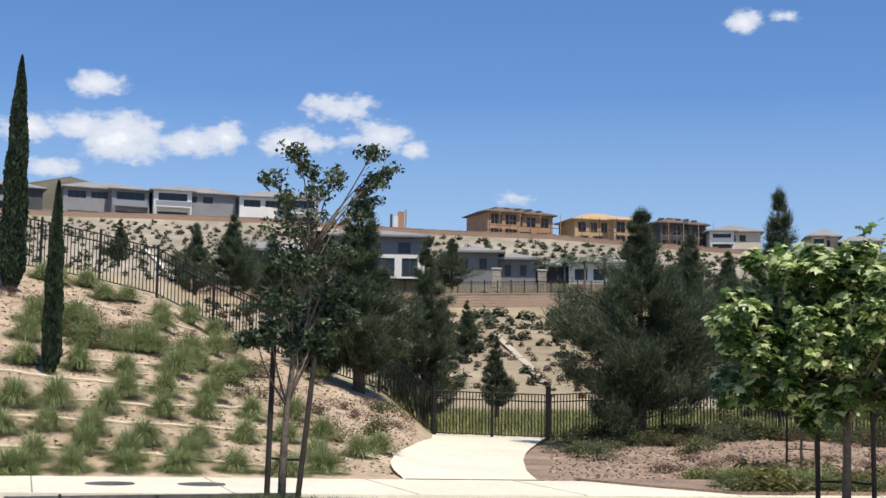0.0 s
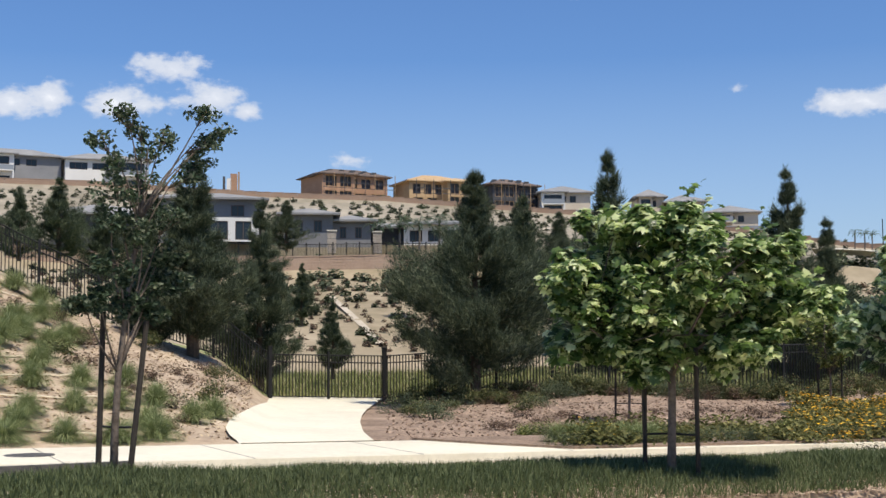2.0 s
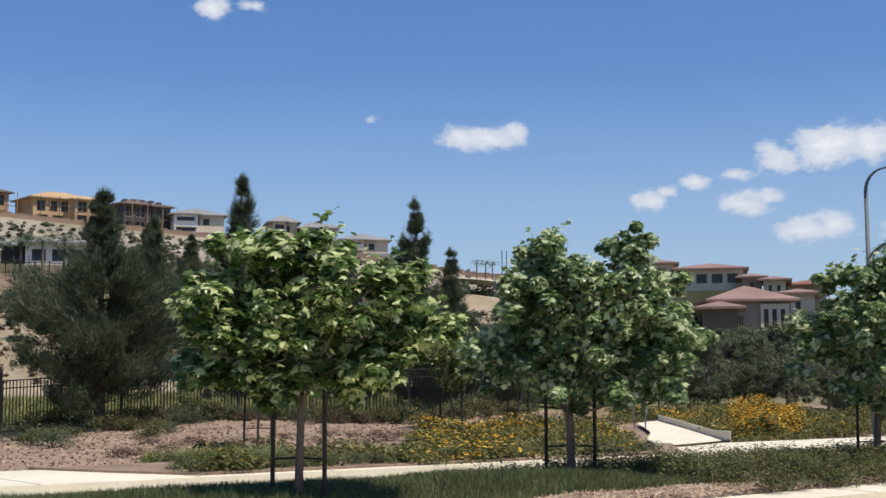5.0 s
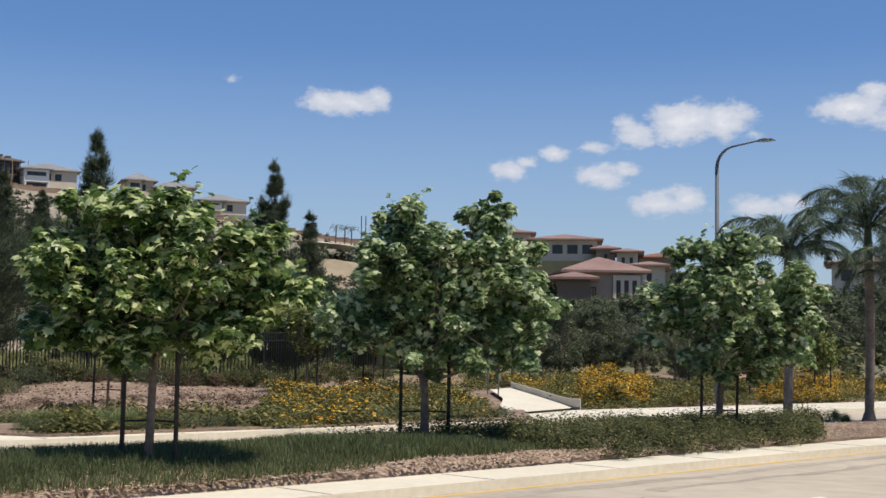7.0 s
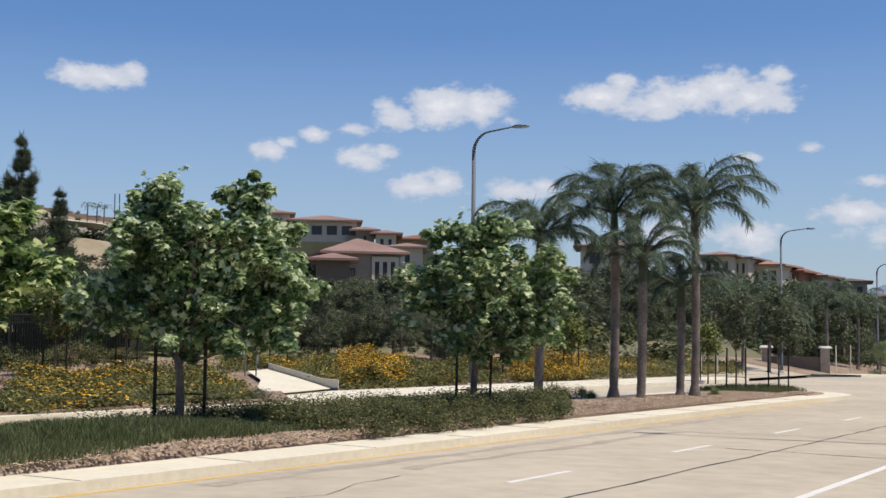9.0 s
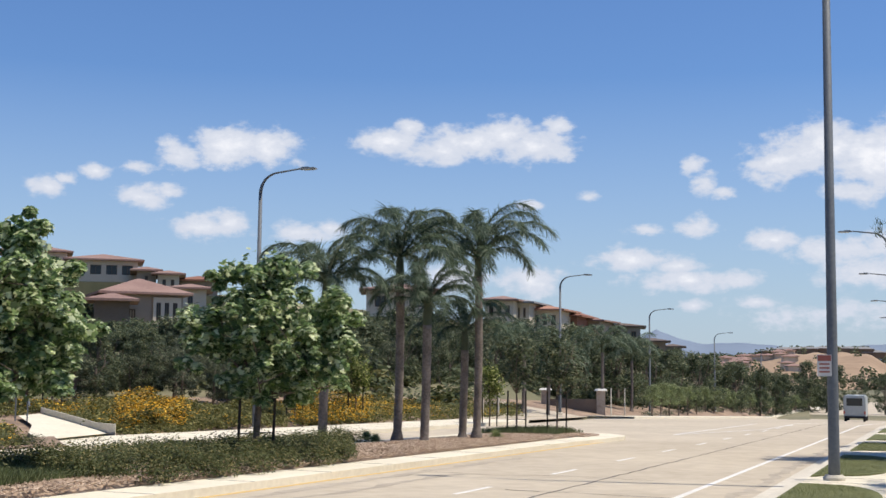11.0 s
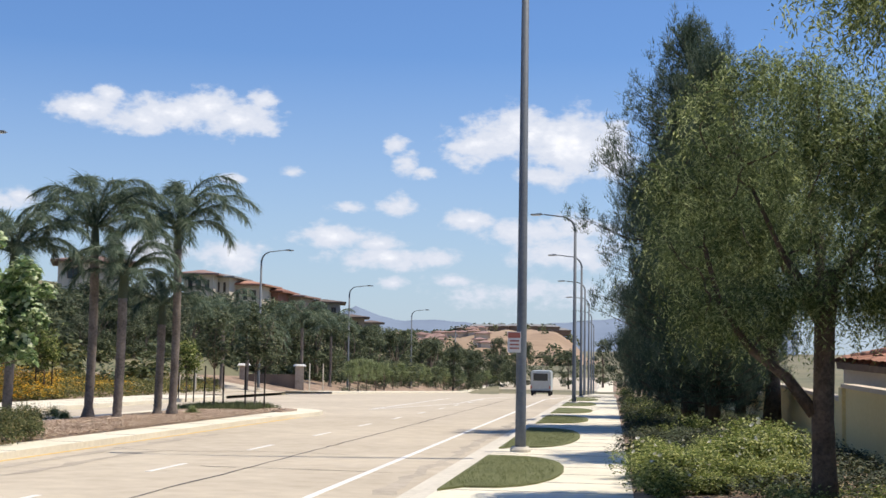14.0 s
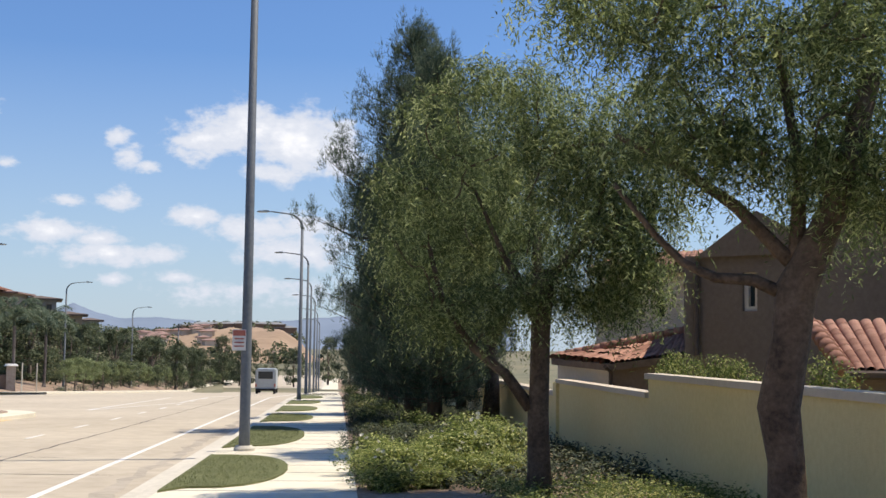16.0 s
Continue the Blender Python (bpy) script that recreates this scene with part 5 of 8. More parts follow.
for b, d in ((-1.66, 66), (-1.36, 88), (-1.2, 109), (-1.02, 128), (-0.9, 150), (-0.8, 172)):
    street_lamp(b, d, math.pi, "tall grey steel street lamp on the pavement verge")
near_lamp = street_lamp(-4.02, 26.0, math.pi, "tall grey steel street lamp standing in a turf island")
near_lamp.scale = (1, 1, 1.25)
for b, d in ((-29.33, 48.4), (-15.76, 90.4), (-11.8, 122), (-8.98, 163), (-7.0, 205)):
    street_lamp(b, d, 0.0, "tall grey steel street lamp beyond the median")
# notice on the nearest lamp
x, y, _ = at(-4.02, 26.0)
zl = ground(x, y)
sg = thing("street_sign", x, y - 0.13, zl + 2.15, "small white and red notice strapped to the lamp pole", "sign")
part("plate", Mesh().box((-0.14, 0, 0.22), (0.27, 0.012, 0.42)), M_SIGN, sg)
part("red_band", Mesh().box((-0.14, -0.009, 0.36), (0.25, 0.006, 0.11)), M_SIGNRED, sg, "red band")
for k in range(3):
    part("bar", Mesh().box((-0.14, -0.009, 0.245 - 0.075 * k), (0.19, 0.006, 0.03)), M_SIGNRED, sg, "red bar of unreadable writing")


# ---- palms ----
def frond(m, base, a, rise, L, droop, width=0.6, n=30):
    """An arching rib with leaflets hanging from it in all directions."""
    d = np.array((math.cos(a), math.sin(a), 0))
    pts, p = [], np.array(base, float)
    for w in np.linspace(0, 1, 14):
        pts.append(p.copy())
        e = rise - droop * w ** 1.7
        p = p + (d * math.cos(e) + np.array((0, 0, math.sin(e)))) * L / 13
    m.tube(pts, np.linspace(0.032, 0.008, 14), 4, cap=False)
    pts = np.array(pts)
    w = np.linspace(0.12, 1.0, n * 3)
    p = np.stack([np.interp(w, np.linspace(0, 1, 14), pts[:, i]) for i in range(3)], 1)
    tan = np.gradient(p, axis=0)
    tan /= np.linalg.norm(tan, axis=1)[:, None]
    side = np.cross(d, (0, 0, 1))
    for s in (-1, 1):
        al = tan * 0.6 + side * s * rng.uniform(0.3, 0.7, (len(p), 1)) + np.array((0, 0, -1.0)) * rng.uniform(0.0, 0.75, (len(p), 1)) + rng.normal(size=(len(p), 3)) * 0.12
        al /= np.linalg.norm(al, axis=1)[:, None]
        m.leaves(p, width * (0.45 + 0.65 * np.sin(w * math.pi * 0.8)) * rng.uniform(0.75, 1.2, len(p)), "blade", up=0.5, along=al)


def palm_meshes(h, fronds, L, n_leaf=34):
    t, c, sh = Mesh(), Mesh(), Mesh()
    n = 22
    zs = np.linspace(-0.1, h, n)
    t.tube([(0.05 * math.sin(z * 0.5), 0.03 * math.sin(z * 0.7), z) for z in zs], [0.26 if i == 0 else (0.19 if i == 1 else 0.125 + 0.01 * (i % 2)) for i in range(n)], 12)
    top = np.array((0.05 * math.sin(h * 0.5), 0.03 * math.sin(h * 0.7), h))
    sh.tube([top, top + (0, 0, 0.5), top + (0, 0, 0.95)], [0.14, 0.11, 0.05], 10)
    for k in range(fronds):
        u = k / fronds
        frond(c, top + np.array((0, 0, 0.6)), k * 2.4 + rng.uniform(-0.3, 0.3), 1.4 - 1.15 * u, L * rng.uniform(0.85, 1.15), 2.0 + 0.55 * rng.uniform() - 0.55 * u, 0.18 * L, n_leaf)
    return t.data("trunk", M_PALMBARK, True), c.data("crown", L_PALM), sh.data("crownshaft", L_BELT_GREY)


def palm(b, d, el_top, label, fronds=20, L=2.5, lift=0.15):
    L *= 0.9
    x, y, _ = at(b, d)
    z = ground(x, y) + lift
    h = EYE + d * math.tan(radians(el_top)) - z - 0.75 - L * 0.42
    return plant_tree("palm_tree", x, y, z, palm_meshes(h, fronds, L, 62), (None, None, None), label, "palm", "median palms", names=("trunk", "crown", "crownshaft"))


palm(-26.38, 36.5, 5.4, "queen palm with drooping feathery fronds", 19, 2.6)
palm(-23.03, 38.5, 6.7, "tall queen palm with arching feathery fronds", 20, 2.9)
palm(-21.82, 37.0, 4.3, "short queen palm with a dense dark crown", 20, 2.2)
palm(-20.11, 42.0, 2.9, "low queen palm half hidden behind its neighbour", 16, 2.2)
palm(-19.48, 41.3, 6.7, "tall queen palm with long drooping fronds", 21, 3.1)


# ---- cypresses ----
def cypress_meshes(h, r):
    t, c = Mesh(), Mesh()
    t.tube([(0, 0, -0.2), (0, 0, h * 0.9)], [r * 0.3, 0.02], 7)
    n = int(13000 * h / 7)
    u = rng.uniform(0.03, 1, n)
    a = rng.uniform(0, 2 * math.pi, n)
    rr = r * np.minimum(1, u * 9) ** 0.5 * (1 - u ** 2.6) ** 0.8 * rng.uniform(0.75, 1.08, n) * (1 + 0.12 * np.sin(a * 3 + u * 25))
    p = np.stack([rr * np.cos(a), rr * np.sin(a), u * h], 1)
    al = np.stack([np.cos(a) * 0.25, np.sin(a) * 0.25, np.ones(n)], 1)
    al /= np.linalg.norm(al, axis=1)[:, None]
    c.leaves(p, rng.uniform(0.1, 0.18, n), "leaf", up=0.0, along=al, out=np.stack([np.cos(a), np.sin(a), 0 * a], 1) * 2)
    return t, c


for b, d, h, r in ((-90.72, 41.5, 7.5, 0.36), (-88.94, 32.0, 4.7, 0.2)):
    x, y, z = on(b, d, -0.05)
    plant_tree("cypress_tree", x, y, z, cypress_meshes(h, r), (M_BARK_DARK, L_CYP), "narrow dark Italian cypress on the planted bank", "tree", "cypresses")


# ---- planted bank ----
def on_slope(b, el, far=60.0):
    """Where a sight line at bearing b and height angle el meets the bank."""
    d0 = EDGE / abs(math.sin(radians(b)))
    for d in np.arange(d0 + 0.15, far, 0.1):
        x, y, z = at(b, float(d), el)
        if z <= ground(x, y):
            return x, y, ground(x, y)
    return at(b, d0 + 0.5)[:2] + (ground(*at(b, d0 + 0.5)[:2]),)


def tussock_mesh(n=1700, r=0.46, h=0.56):
    """A fountain of fine arching blades."""
    m = Mesh()
    a = rng.uniform(0, 2 * math.pi, n)
    s = rng.uniform(0.0, 1.0, n) ** 0.75
    k = 7
    p = np.stack([0.13 * s * np.cos(a), 0.13 * s * np.sin(a), np.zeros(n)], 1)
    w = rng.uniform(0.004, 0.009, n)
    L = rng.uniform(0.75, 1.1, n) * (r + h) * 0.74
    aw = a + rng.normal(size=n) * 0.22
    side = np.stack([-np.sin(aw), np.cos(aw), np.zeros(n)], 1)
    pitch = radians(92) - s * radians(30) + rng.normal(size=n) * 0.1
    bend = 0.7 + 1.35 * s + rng.normal(size=n) * 0.15
    rows = []
    for j in range(k):
        u = j / (k - 1)
        ww = (w * (1 - 0.8 * u))[:, None]
        q = p * (1, 1, 1)
        q[:, 2] = np.maximum(q[:, 2], 0.015)
        rows += [q - side * ww, q + side * ww]
        e = pitch - bend * (u + 0.08) * 1.15
        p = p + (L / (k - 1))[:, None] * np.stack([np.cos(aw) * np.cos(e), np.sin(aw) * np.cos(e), np.sin(e)], 1)
    v = np.stack(rows, 1).reshape(-1, 3)
    f = [(i * 2 * k + 2 * j, i * 2 * k + 2 * j + 1, i * 2 * k + 2 * j + 3, i * 2 * k + 2 * j + 2) for i in range(n) for j in range(k - 1)]
    return m.add(v, f).data("blades", L_TUSSOCK)


TUSSOCKS = [tussock_mesh() for _ in range(3)]


def tussock(b, el, s=1.0):
    x, y, z = on_slope(b, el)
    o = part("grass_tussock", TUSSOCKS[rng.integers(0, 3)], None)
    o.matrix_basis = Matrix.Translation((x, y, z - 0.03)) @ Matrix.Rotation(rng.uniform(0, 6), 4, "Z") @ Matrix.Diagonal((s * rng.uniform(0.8, 1.02), s * rng.uniform(0.8, 1.02), s * rng.uniform(0.95, 1.2), 1))
    return tagged(o, "arching green ornamental grass clump on the bank", "grass clump", "tussocks on the bank")


TUSSOCK_ROWS = [
    [(-90.05, -3.90), (-89.45, -3.34), (-87.88, -3.91), (-85.57, -3.92), (-83.40, -3.92), (-80.91, -3.92), (-78.77, -4.01), (-77.11, -3.90), (-77.42, -3.32), (-90.49, -4.08)],
    [(-87.13, -2.18), (-84.87, -2.63), (-82.49, -2.62), (-80.56, -2.47), (-88.97, -2.04), (-90.85, -2.13), (-78.81, -2.46), (-77.14, -2.34), (-75.55, -3.11), (-74.66, -2.90)],
    [(-90.37, -1.01), (-88.65, -1.03), (-86.51, -1.30), (-84.15, -1.43), (-82.34, -1.42), (-80.30, -1.49), (-78.44, -1.47), (-85.79, -0.58), (-84.10, -0.47), (-82.08, -0.64)],
    [(-87.80, 0.54), (-85.83, 0.32), (-83.75, 0.39), (-80.85, 0.46), (-90.00, 0.78), (-87.66, 1.60), (-89.96, 1.77), (-84.30, 2.35), (-82.04, 1.32), (-81.27, 1.43), (-83.01, 1.30), (-82.07, 2.11)],
    [(-84.41, 2.74), (-83.15, 2.67), (-86.81, 3.61), (-85.87, 3.58), (-87.58, 4.14), (-88.79, 4.21), (-89.44, 4.42), (-87.37, -2.97), (-82.95, -3.25), (-85.59, -3.35)],
]
for line in TUSSOCK_ROWS:
    for b, el in line:
        tussock(b, el, 0.88 if el < -1.2 else 1.02)
for k in range(14):
    b = rng.uniform(-91, -80)
    tussock(float(b), float(rng.uniform(-0.6, 0.4) + (-80 - b) * 0.3), rng.uniform(0.9, 1.2))
DRIP_LINES = [
    [(-90.81, -2.82), (-84.75, -3.14), (-80.34, -3.61), (-76.42, -4.01)],
    [(-90.88, -1.52), (-86.49, -1.76), (-82.13, -1.98), (-79.21, -2.09)],
    [(-90.91, -0.90), (-88.75, -0.79), (-84.83, -1.04), (-80.41, -1.09)],
    [(-90.97, 0.41), (-89.16, 0.15), (-84.87, -0.17), (-82.76, -0.24)],
    [(-89.68, 3.57), (-88.20, 3.39), (-85.56, 3.02), (-82.85, 2.30)],
    [(-87.20, 1.68), (-84.94, 1.73), (-82.07, 2.03)],
    [(-87.35, 0.91), (-84.90, 0.76), (-82.79, 0.64)],
]
for line in DRIP_LINES:
    bb = np.linspace(line[0][0], line[-1][0], 26)
    pts = [np.array(on_slope(float(b), float(np.interp(b, [p[0] for p in line], [p[1] for p in line])))) + (0, 0, 0.05 + 0.012 * rng.normal()) for b in bb]
    tagged(part("drip_hose", Mesh().tube(pts, 0.024, 6), M_PIPE), "tan irrigation hose lying along the bank", "hose", "drip hoses")


# clods, dry leaves and pebbles on the bank
def litter(b0, b1, n, lo, hi, mat, label, d_far=None):
    m = Mesh()
    b = rng.uniform(b0, b1, n)
    d0 = EDGE / np.abs(np.sin(np.radians(b)))
    d = d0 + 0.3 + rng.uniform(0, 1, n) * (np.interp(b, B_AZ, FENCE_D) - d0)
    p = np.stack([d * np.sin(np.radians(b)), d * np.cos(np.radians(b)), np.zeros(n)], 1)
    p[:, 2] = [ground(x, y) + 0.015 for x, y, _ in p]
    m.leaves(p, rng.uniform(lo, hi, n), "leaf", up=0.55)
    tagged(part("ground_litter", m, mat), label, "litter", kind="stuff")


litter(-94, -73, 9000, 0.05, 0.16, material("dry_litter", (0.20, 0.13, 0.075), (0.55, 0.43, 0.28), bump=0, island=1.2), "dry leaves and clods on the bank")
litter(-67, -40, 9000, 0.05, 0.15, material("bark_litter", (0.13, 0.085, 0.06), (0.45, 0.33, 0.24), bump=0, island=1.2), "bark chips on the mulched bed")


# ---- shrubs ----
def shrub_mesh(r, h, leaf, n, mat, k=12, template="leaf", up=0.35):
    m = Mesh()
    c = rng.normal(size=(k, 3)) * (r * 0.42, r * 0.42, 0)
    c[:, 2] = rng.uniform(0.15, 0.75, k) * h
    p, d = clumps(c, rng.uniform(0.3, 0.55, k) * min(r, h), n, 0.9)
    p[:, 2] = np.maximum(p[:, 2], 0.02)
    m.leaves(p, rng.uniform(0.7, 1.3, n) * leaf, template, up=up, out=d)
    for _ in range(5):
        m.tube([(0, 0, -0.05), (rng.normal() * r * 0.4, rng.normal() * r * 0.4, h * 0.6)], [0.012, 0.004], 4)
    return m.data("shrub_foliage", mat)


SHRUBS = {
    "green": [shrub_mesh(0.6, 0.7, 0.075, 900, L_SHRUB) for _ in range(2)],
    "red": [shrub_mesh(0.5, 0.5, 0.06, 600, L_RED) for _ in range(2)],
    "fresh": [shrub_mesh(0.7, 0.75, 0.075, 1100, L_GREEN) for _ in range(2)],
    "dark": [shrub_mesh(0.7, 0.8, 0.06, 1100, L_BELT) for _ in range(2)],
    "grey": [shrub_mesh(0.7, 0.6, 0.06, 900, L_BELT_GREY) for _ in range(2)],
}


def shrub(x, y, z, kind, s=1.0, h=1.0, label="", group="shrubs", name="shrub"):
    o = part(name, SHRUBS[kind][int(rng.integers(0, 2))], None)
    o.matrix_basis = Matrix.Translation((x, y, z - 0.03)) @ Matrix.Rotation(rng.uniform(0, 6), 4, "Z") @ Matrix.Diagonal((s, s, s * h, 1))
    return tagged(o, label, "shrub", group)


for b, el in [(-87.44, 2.95), (-85.53, 2.32), (-84.16, 1.38), (-82.51, 0.76), (-80.72, -0.58), (-76.29, -1.00), (-75.10, -0.90), (-73.40, -1.55), (-74.48, -1.88), (-85.94, 2.99), (-89.46, 2.70), (-78.87, -0.40), (-77.67, -1.17), (-73.69, -1.91), (-72.70, -1.70), (-84.95, 2.04)]:
    x, y, z = on_slope(b, el)
    shrub(x, y, z, "red", rng.uniform(0.6, 0.9), 0.9, "sparse reddish-brown shrub on the bank", "shrubs on the bank")

for k in range(26):
    b = float(rng.uniform(-91, -76))
    x, y, z = on_slope(b, float(rng.uniform(-1.2, 0.5) + (-78 - b) * 0.28))
    shrub(x, y, z, "red" if k % 3 else "green", rng.uniform(0.7, 1.1), 0.9, "sparse reddish-brown shrub on the bank", "shrubs on the bank")

for b, el in ((-76.9, -1.9), (-76.2, -2.5), (-75.6, -1.5), (-74.9, -2.2), (-74.3, -1.3), (-78.0, -1.9), (-79.2, -0.9), (-76.4, -3.3)):
    x, y, z = on_slope(b, el)
    shrub(x, y, z, "red" if b < -75 else "green", rng.uniform(0.7, 1.0), 0.9, "sparse brownish shrub on the bank beside the path", "shrubs on the bank")

# hedge-like shrubs along the foot of the fence
for b in np.arange(-66.8, -44.0, 0.8):
    f = fence_at(b)
    for k in range(2):
        d = math.hypot(f[0], f[1]) - rng.uniform(0.8, 3.2)
        x, y, z = on(b + rng.uniform(-0.3, 0.3), d)
        shrub(x, y, z, "green" if rng.uniform() < 0.55 else "red", rng.uniform(0.7, 1.25), rng.uniform(0.8, 1.3), "brown-green evergreen shrub along the fence", "shrubs along the fence")
x, y, z = on(-64.9, 36.0)
shrub(x, y, z, "dark", 1.25, 0.7, "low rounded dark green shrub in bark mulch")
# low planting behind the far pavement
for b in np.arange(-60.6, -46.5, 0.55):
    d0 = EDGE / abs(math.sin(radians(b)))
    x, y, z = on(b, d0 + rng.uniform(0.5, 1.4))
    shrub(x, y, z, "fresh" if rng.uniform() < 0.5 else "green", rng.uniform(0.5, 0.8), 0.8, "low green edging plant beside the far pavement", "edging plants")
for b in np.arange(-62, -45, 0.5):
    d0 = EDGE / abs(math.sin(radians(b)))
    x, y, z = on(b, d0 + rng.uniform(2.5, 9))
    shrub(x, y, z, "red", rng.uniform(0.45, 0.9), 0.7, "sparse reddish shrub in bark mulch", "shrubs in the mulch")


# dark shrubs along the foot of the fence
for k in range(44):
    b = -66.3 + 0.38 * k + float(rng.normal()) * 0.1
    x, y, z = on_slope(b, float(np.interp(b, [-66.5, -64.0, -61.0, -58.5, -54.5, -50.0], [-2.95, -2.5, -2.45, -2.1, -1.95, -2.2]) + rng.normal() * 0.12))
    shrub(x, y, z, str(rng.choice(["green", "dark", "red"], p=[0.4, 0.35, 0.25])), rng.uniform(0.65, 1.05), rng.uniform(0.7, 1.0), "dark leafy shrub below the iron fence", "fence shrubs")

# ---- flower beds: leaf mats with many blossoms ----
def flower_bed(b0, b1, depth0, depth1, label, share, n=1500, swell=0.5):
    m, f = Mesh(), Mesh()
    pos = []
    for _ in range(n):
        b = rng.uniform(b0, b1)
        d = EDGE / abs(math.sin(radians(b))) + rng.uniform(depth0, depth1)
        x, y, z = on(b, d)
        w = (-x - 24.0) / 5.5
        if -0.3 < w < 1.1 and 30.9 + 4.0 * w - 0.9 < y < 34.2 + 3.3 * w:
            continue
        bump = swell * max(0.0, noise.noise(Vector((x * 0.7, y * 0.7, 3))) + 0.55)
        pos.append((x, y, z + bump * rng.uniform(0.3, 1.0)))
    pos = np.array(pos)
    rep = np.repeat(pos, 7, 0) + rng.normal(size=(len(pos) * 7, 3)) * (0.16, 0.16, 0.06)
    m.leaves(rep, rng.uniform(0.08, 0.16, len(rep)), "leaf", up=0.4)
    drift = np.array([noise.noise(Vector((a * 0.32, b * 0.32, 9))) for a, b, _ in pos])
    pick = pos[rng.uniform(size=len(pos)) < (share if share > 0.5 else share * np.clip(0.6 + 7.0 * drift, 0, 5))]
    pick = np.repeat(pick, 4, 0) + rng.normal(size=(len(pick) * 4, 3)) * (0.15, 0.15, 0.04) + (0, 0, 0.1)
    f.leaves(pick, rng.uniform(0.08, 0.15, len(pick)), "leaf", up=0.75)
    o = tagged(part("flower_bed", m, L_OLIVE), label, "flower bed", "flower beds", "stuff")
    part("blossoms", f, L_FLOWER, o, "yellow daisy-like blossoms")


flower_bed(-49.2, -44.0, 0.6, 9, "green groundcover with scattered yellow flowers", 0.2, 2600)
flower_bed(-44.0, -39.6, 0.6, 9, "green groundcover with a few yellow flowers", 0.16, 1900)
flower_bed(-40.5, -38.2, 3.5, 14, "olive groundcover above the ramp", 0.06, 1000)
flower_bed(-38.5, -35.4, 3.0, 13, "olive groundcover bank beside the ramp", 0.12, 1300)
flower_bed(-35.3, -32.4, 2.0, 10, "bank of dense yellow flowers", 0.95, 2000, 0.8)
flower_bed(-36.4, -32.0, 0.4, 14, "olive groundcover round the yellow flowers", 0.03, 2000, 0.4)
flower_bed(-27.6, -24.3, 0.8, 9, "bright yellow flower bank beyond the pavement", 0.95, 2000, 0.9)
flower_bed(-24.6, -17.5, 1.5, 14, "olive groundcover with faint yellow flowers", 0.12, 3600)
flower_bed(-33.2, -28.0, 1.5, 10, "reddish and green groundcover bank", 0.04, 2800)

# the planted strip between the gate path and the ramp comes down to the kerb
outline_solid("kerb_bed", [(-20.66, 12.6), (-20.66, 27.0), (-24.1, 31.0), (-24.1, 10.8), (-22.3, 11.6)], 0.1, 0.2, M_MULCH, "bark-mulched planting strip behind the far kerb", "planting bed")
flower_bed(-58.8, -49.5, -3.7, 0.6, "low green edging plants behind the far kerb", 0.02, 1500, 0.55)
flower_bed(-49.5, -39.4, -4.4, 0.6, "low green edging plants with a few yellow flowers", 0.08, 1900, 0.55)

for k in range(30):
    y = 12.9 + 0.47 * k + rng.normal() * 0.1
    x = -21.15 - rng.uniform(0, 0.45)
    shrub(x, y, float(fall(y)) + 0.19, "green" if rng.uniform() < 0.75 else "dark", rng.uniform(0.5, 0.72), rng.uniform(0.6, 0.85), "low rounded green shrub behind the far kerb", "kerb shrubs")
for k in range(9):
    b = -59.3 + 0.5 * k
    x, y, z = on(b, 21.6 / abs(math.sin(radians(b))) + rng.uniform(-0.3, 0.6), 0.19)
    tu = part("strap_plant", TUSSOCKS[k % 3], None)
    tu.matrix_basis = Matrix.Translation((x, y, z)) @ Matrix.Diagonal((0.62, 0.62, 0.62, 1))
    tagged(tu, "arching strap-leaved plant beside the far kerb", "plant", "strap plants")


# ---- median planting ----
def blades(name, x0, x1, y0, y1, n, h, mat, label, edge=0.35, kind="stuff"):
    m = Mesh()
    x = rng.uniform(x0, x1, n)
    y = rng.uniform(y0, y1, n)
    keep = np.array([noise.noise(Vector((a * 0.9, b * 0.35, 1.5))) for a, b in zip(x, y)]) * edge * 2 + x < x1 - edge
    x, y = x[keep], y[keep]
    z = fall(y) + 0.15
    hh = h * (0.75 + 0.5 * np.array([noise.noise(Vector((a * 0.6, b * 0.6, 7))) for a, b in zip(x, y)])) * rng.uniform(0.7, 1.25, len(x))
    al = np.stack([rng.normal(size=len(x)) * 0.35, rng.normal(size=len(x)) * 0.35, np.ones(len(x))], 1)
    al /= np.linalg.norm(al, axis=1)[:, None]
    m.leaves(np.stack([x, y, z + np.array([mound(a, b) for a, b in zip(x, y)]) - 0.15], 1), hh, "blade" if h < 0.6 else "leaf", up=0.0, along=al)
    return tagged(part(name, m, mat), label, "grass", kind=kind)


TEMPLATES["blade"] = (np.array([(0, -0.034, 0), (0, 0.034, 0), (0.55, 0.03, 0.06), (0.55, -0.03, 0.06), (1.0, 0, -0.05)]), [(0, 1, 2, 3), (3, 2, 4)])
blades("median_grass", -15.8, -11.95, -2.0, 18.0, 120000, 0.22, L_GRASS, "long dark green grass filling the median", 0.25)
blades("median_grass", -15.9, -12.6, 44.6, 48.6, 5000, 0.28, L_GRASS, "mown green grass at the median's nose", 0.2)
gc, pos = Mesh(), []
for y in np.arange(15.2, 35, 0.34):
    for x in np.arange(-15.95, float(np.interp(y, [15.2, 16.4, 17.6, 25.2, 27.0, 30.0, 33.5], [-15.0, -13.0, -11.95, -11.8, -12.6, -14.3, -15.9])), 0.3):
        yy, xx = y + rng.normal() * 0.12, x + rng.normal() * 0.12
        if rng.uniform() < 0.06:
            continue
        pos.append((xx, yy, float(fall(yy)) + mound(xx, yy)))
pos = np.array(pos)
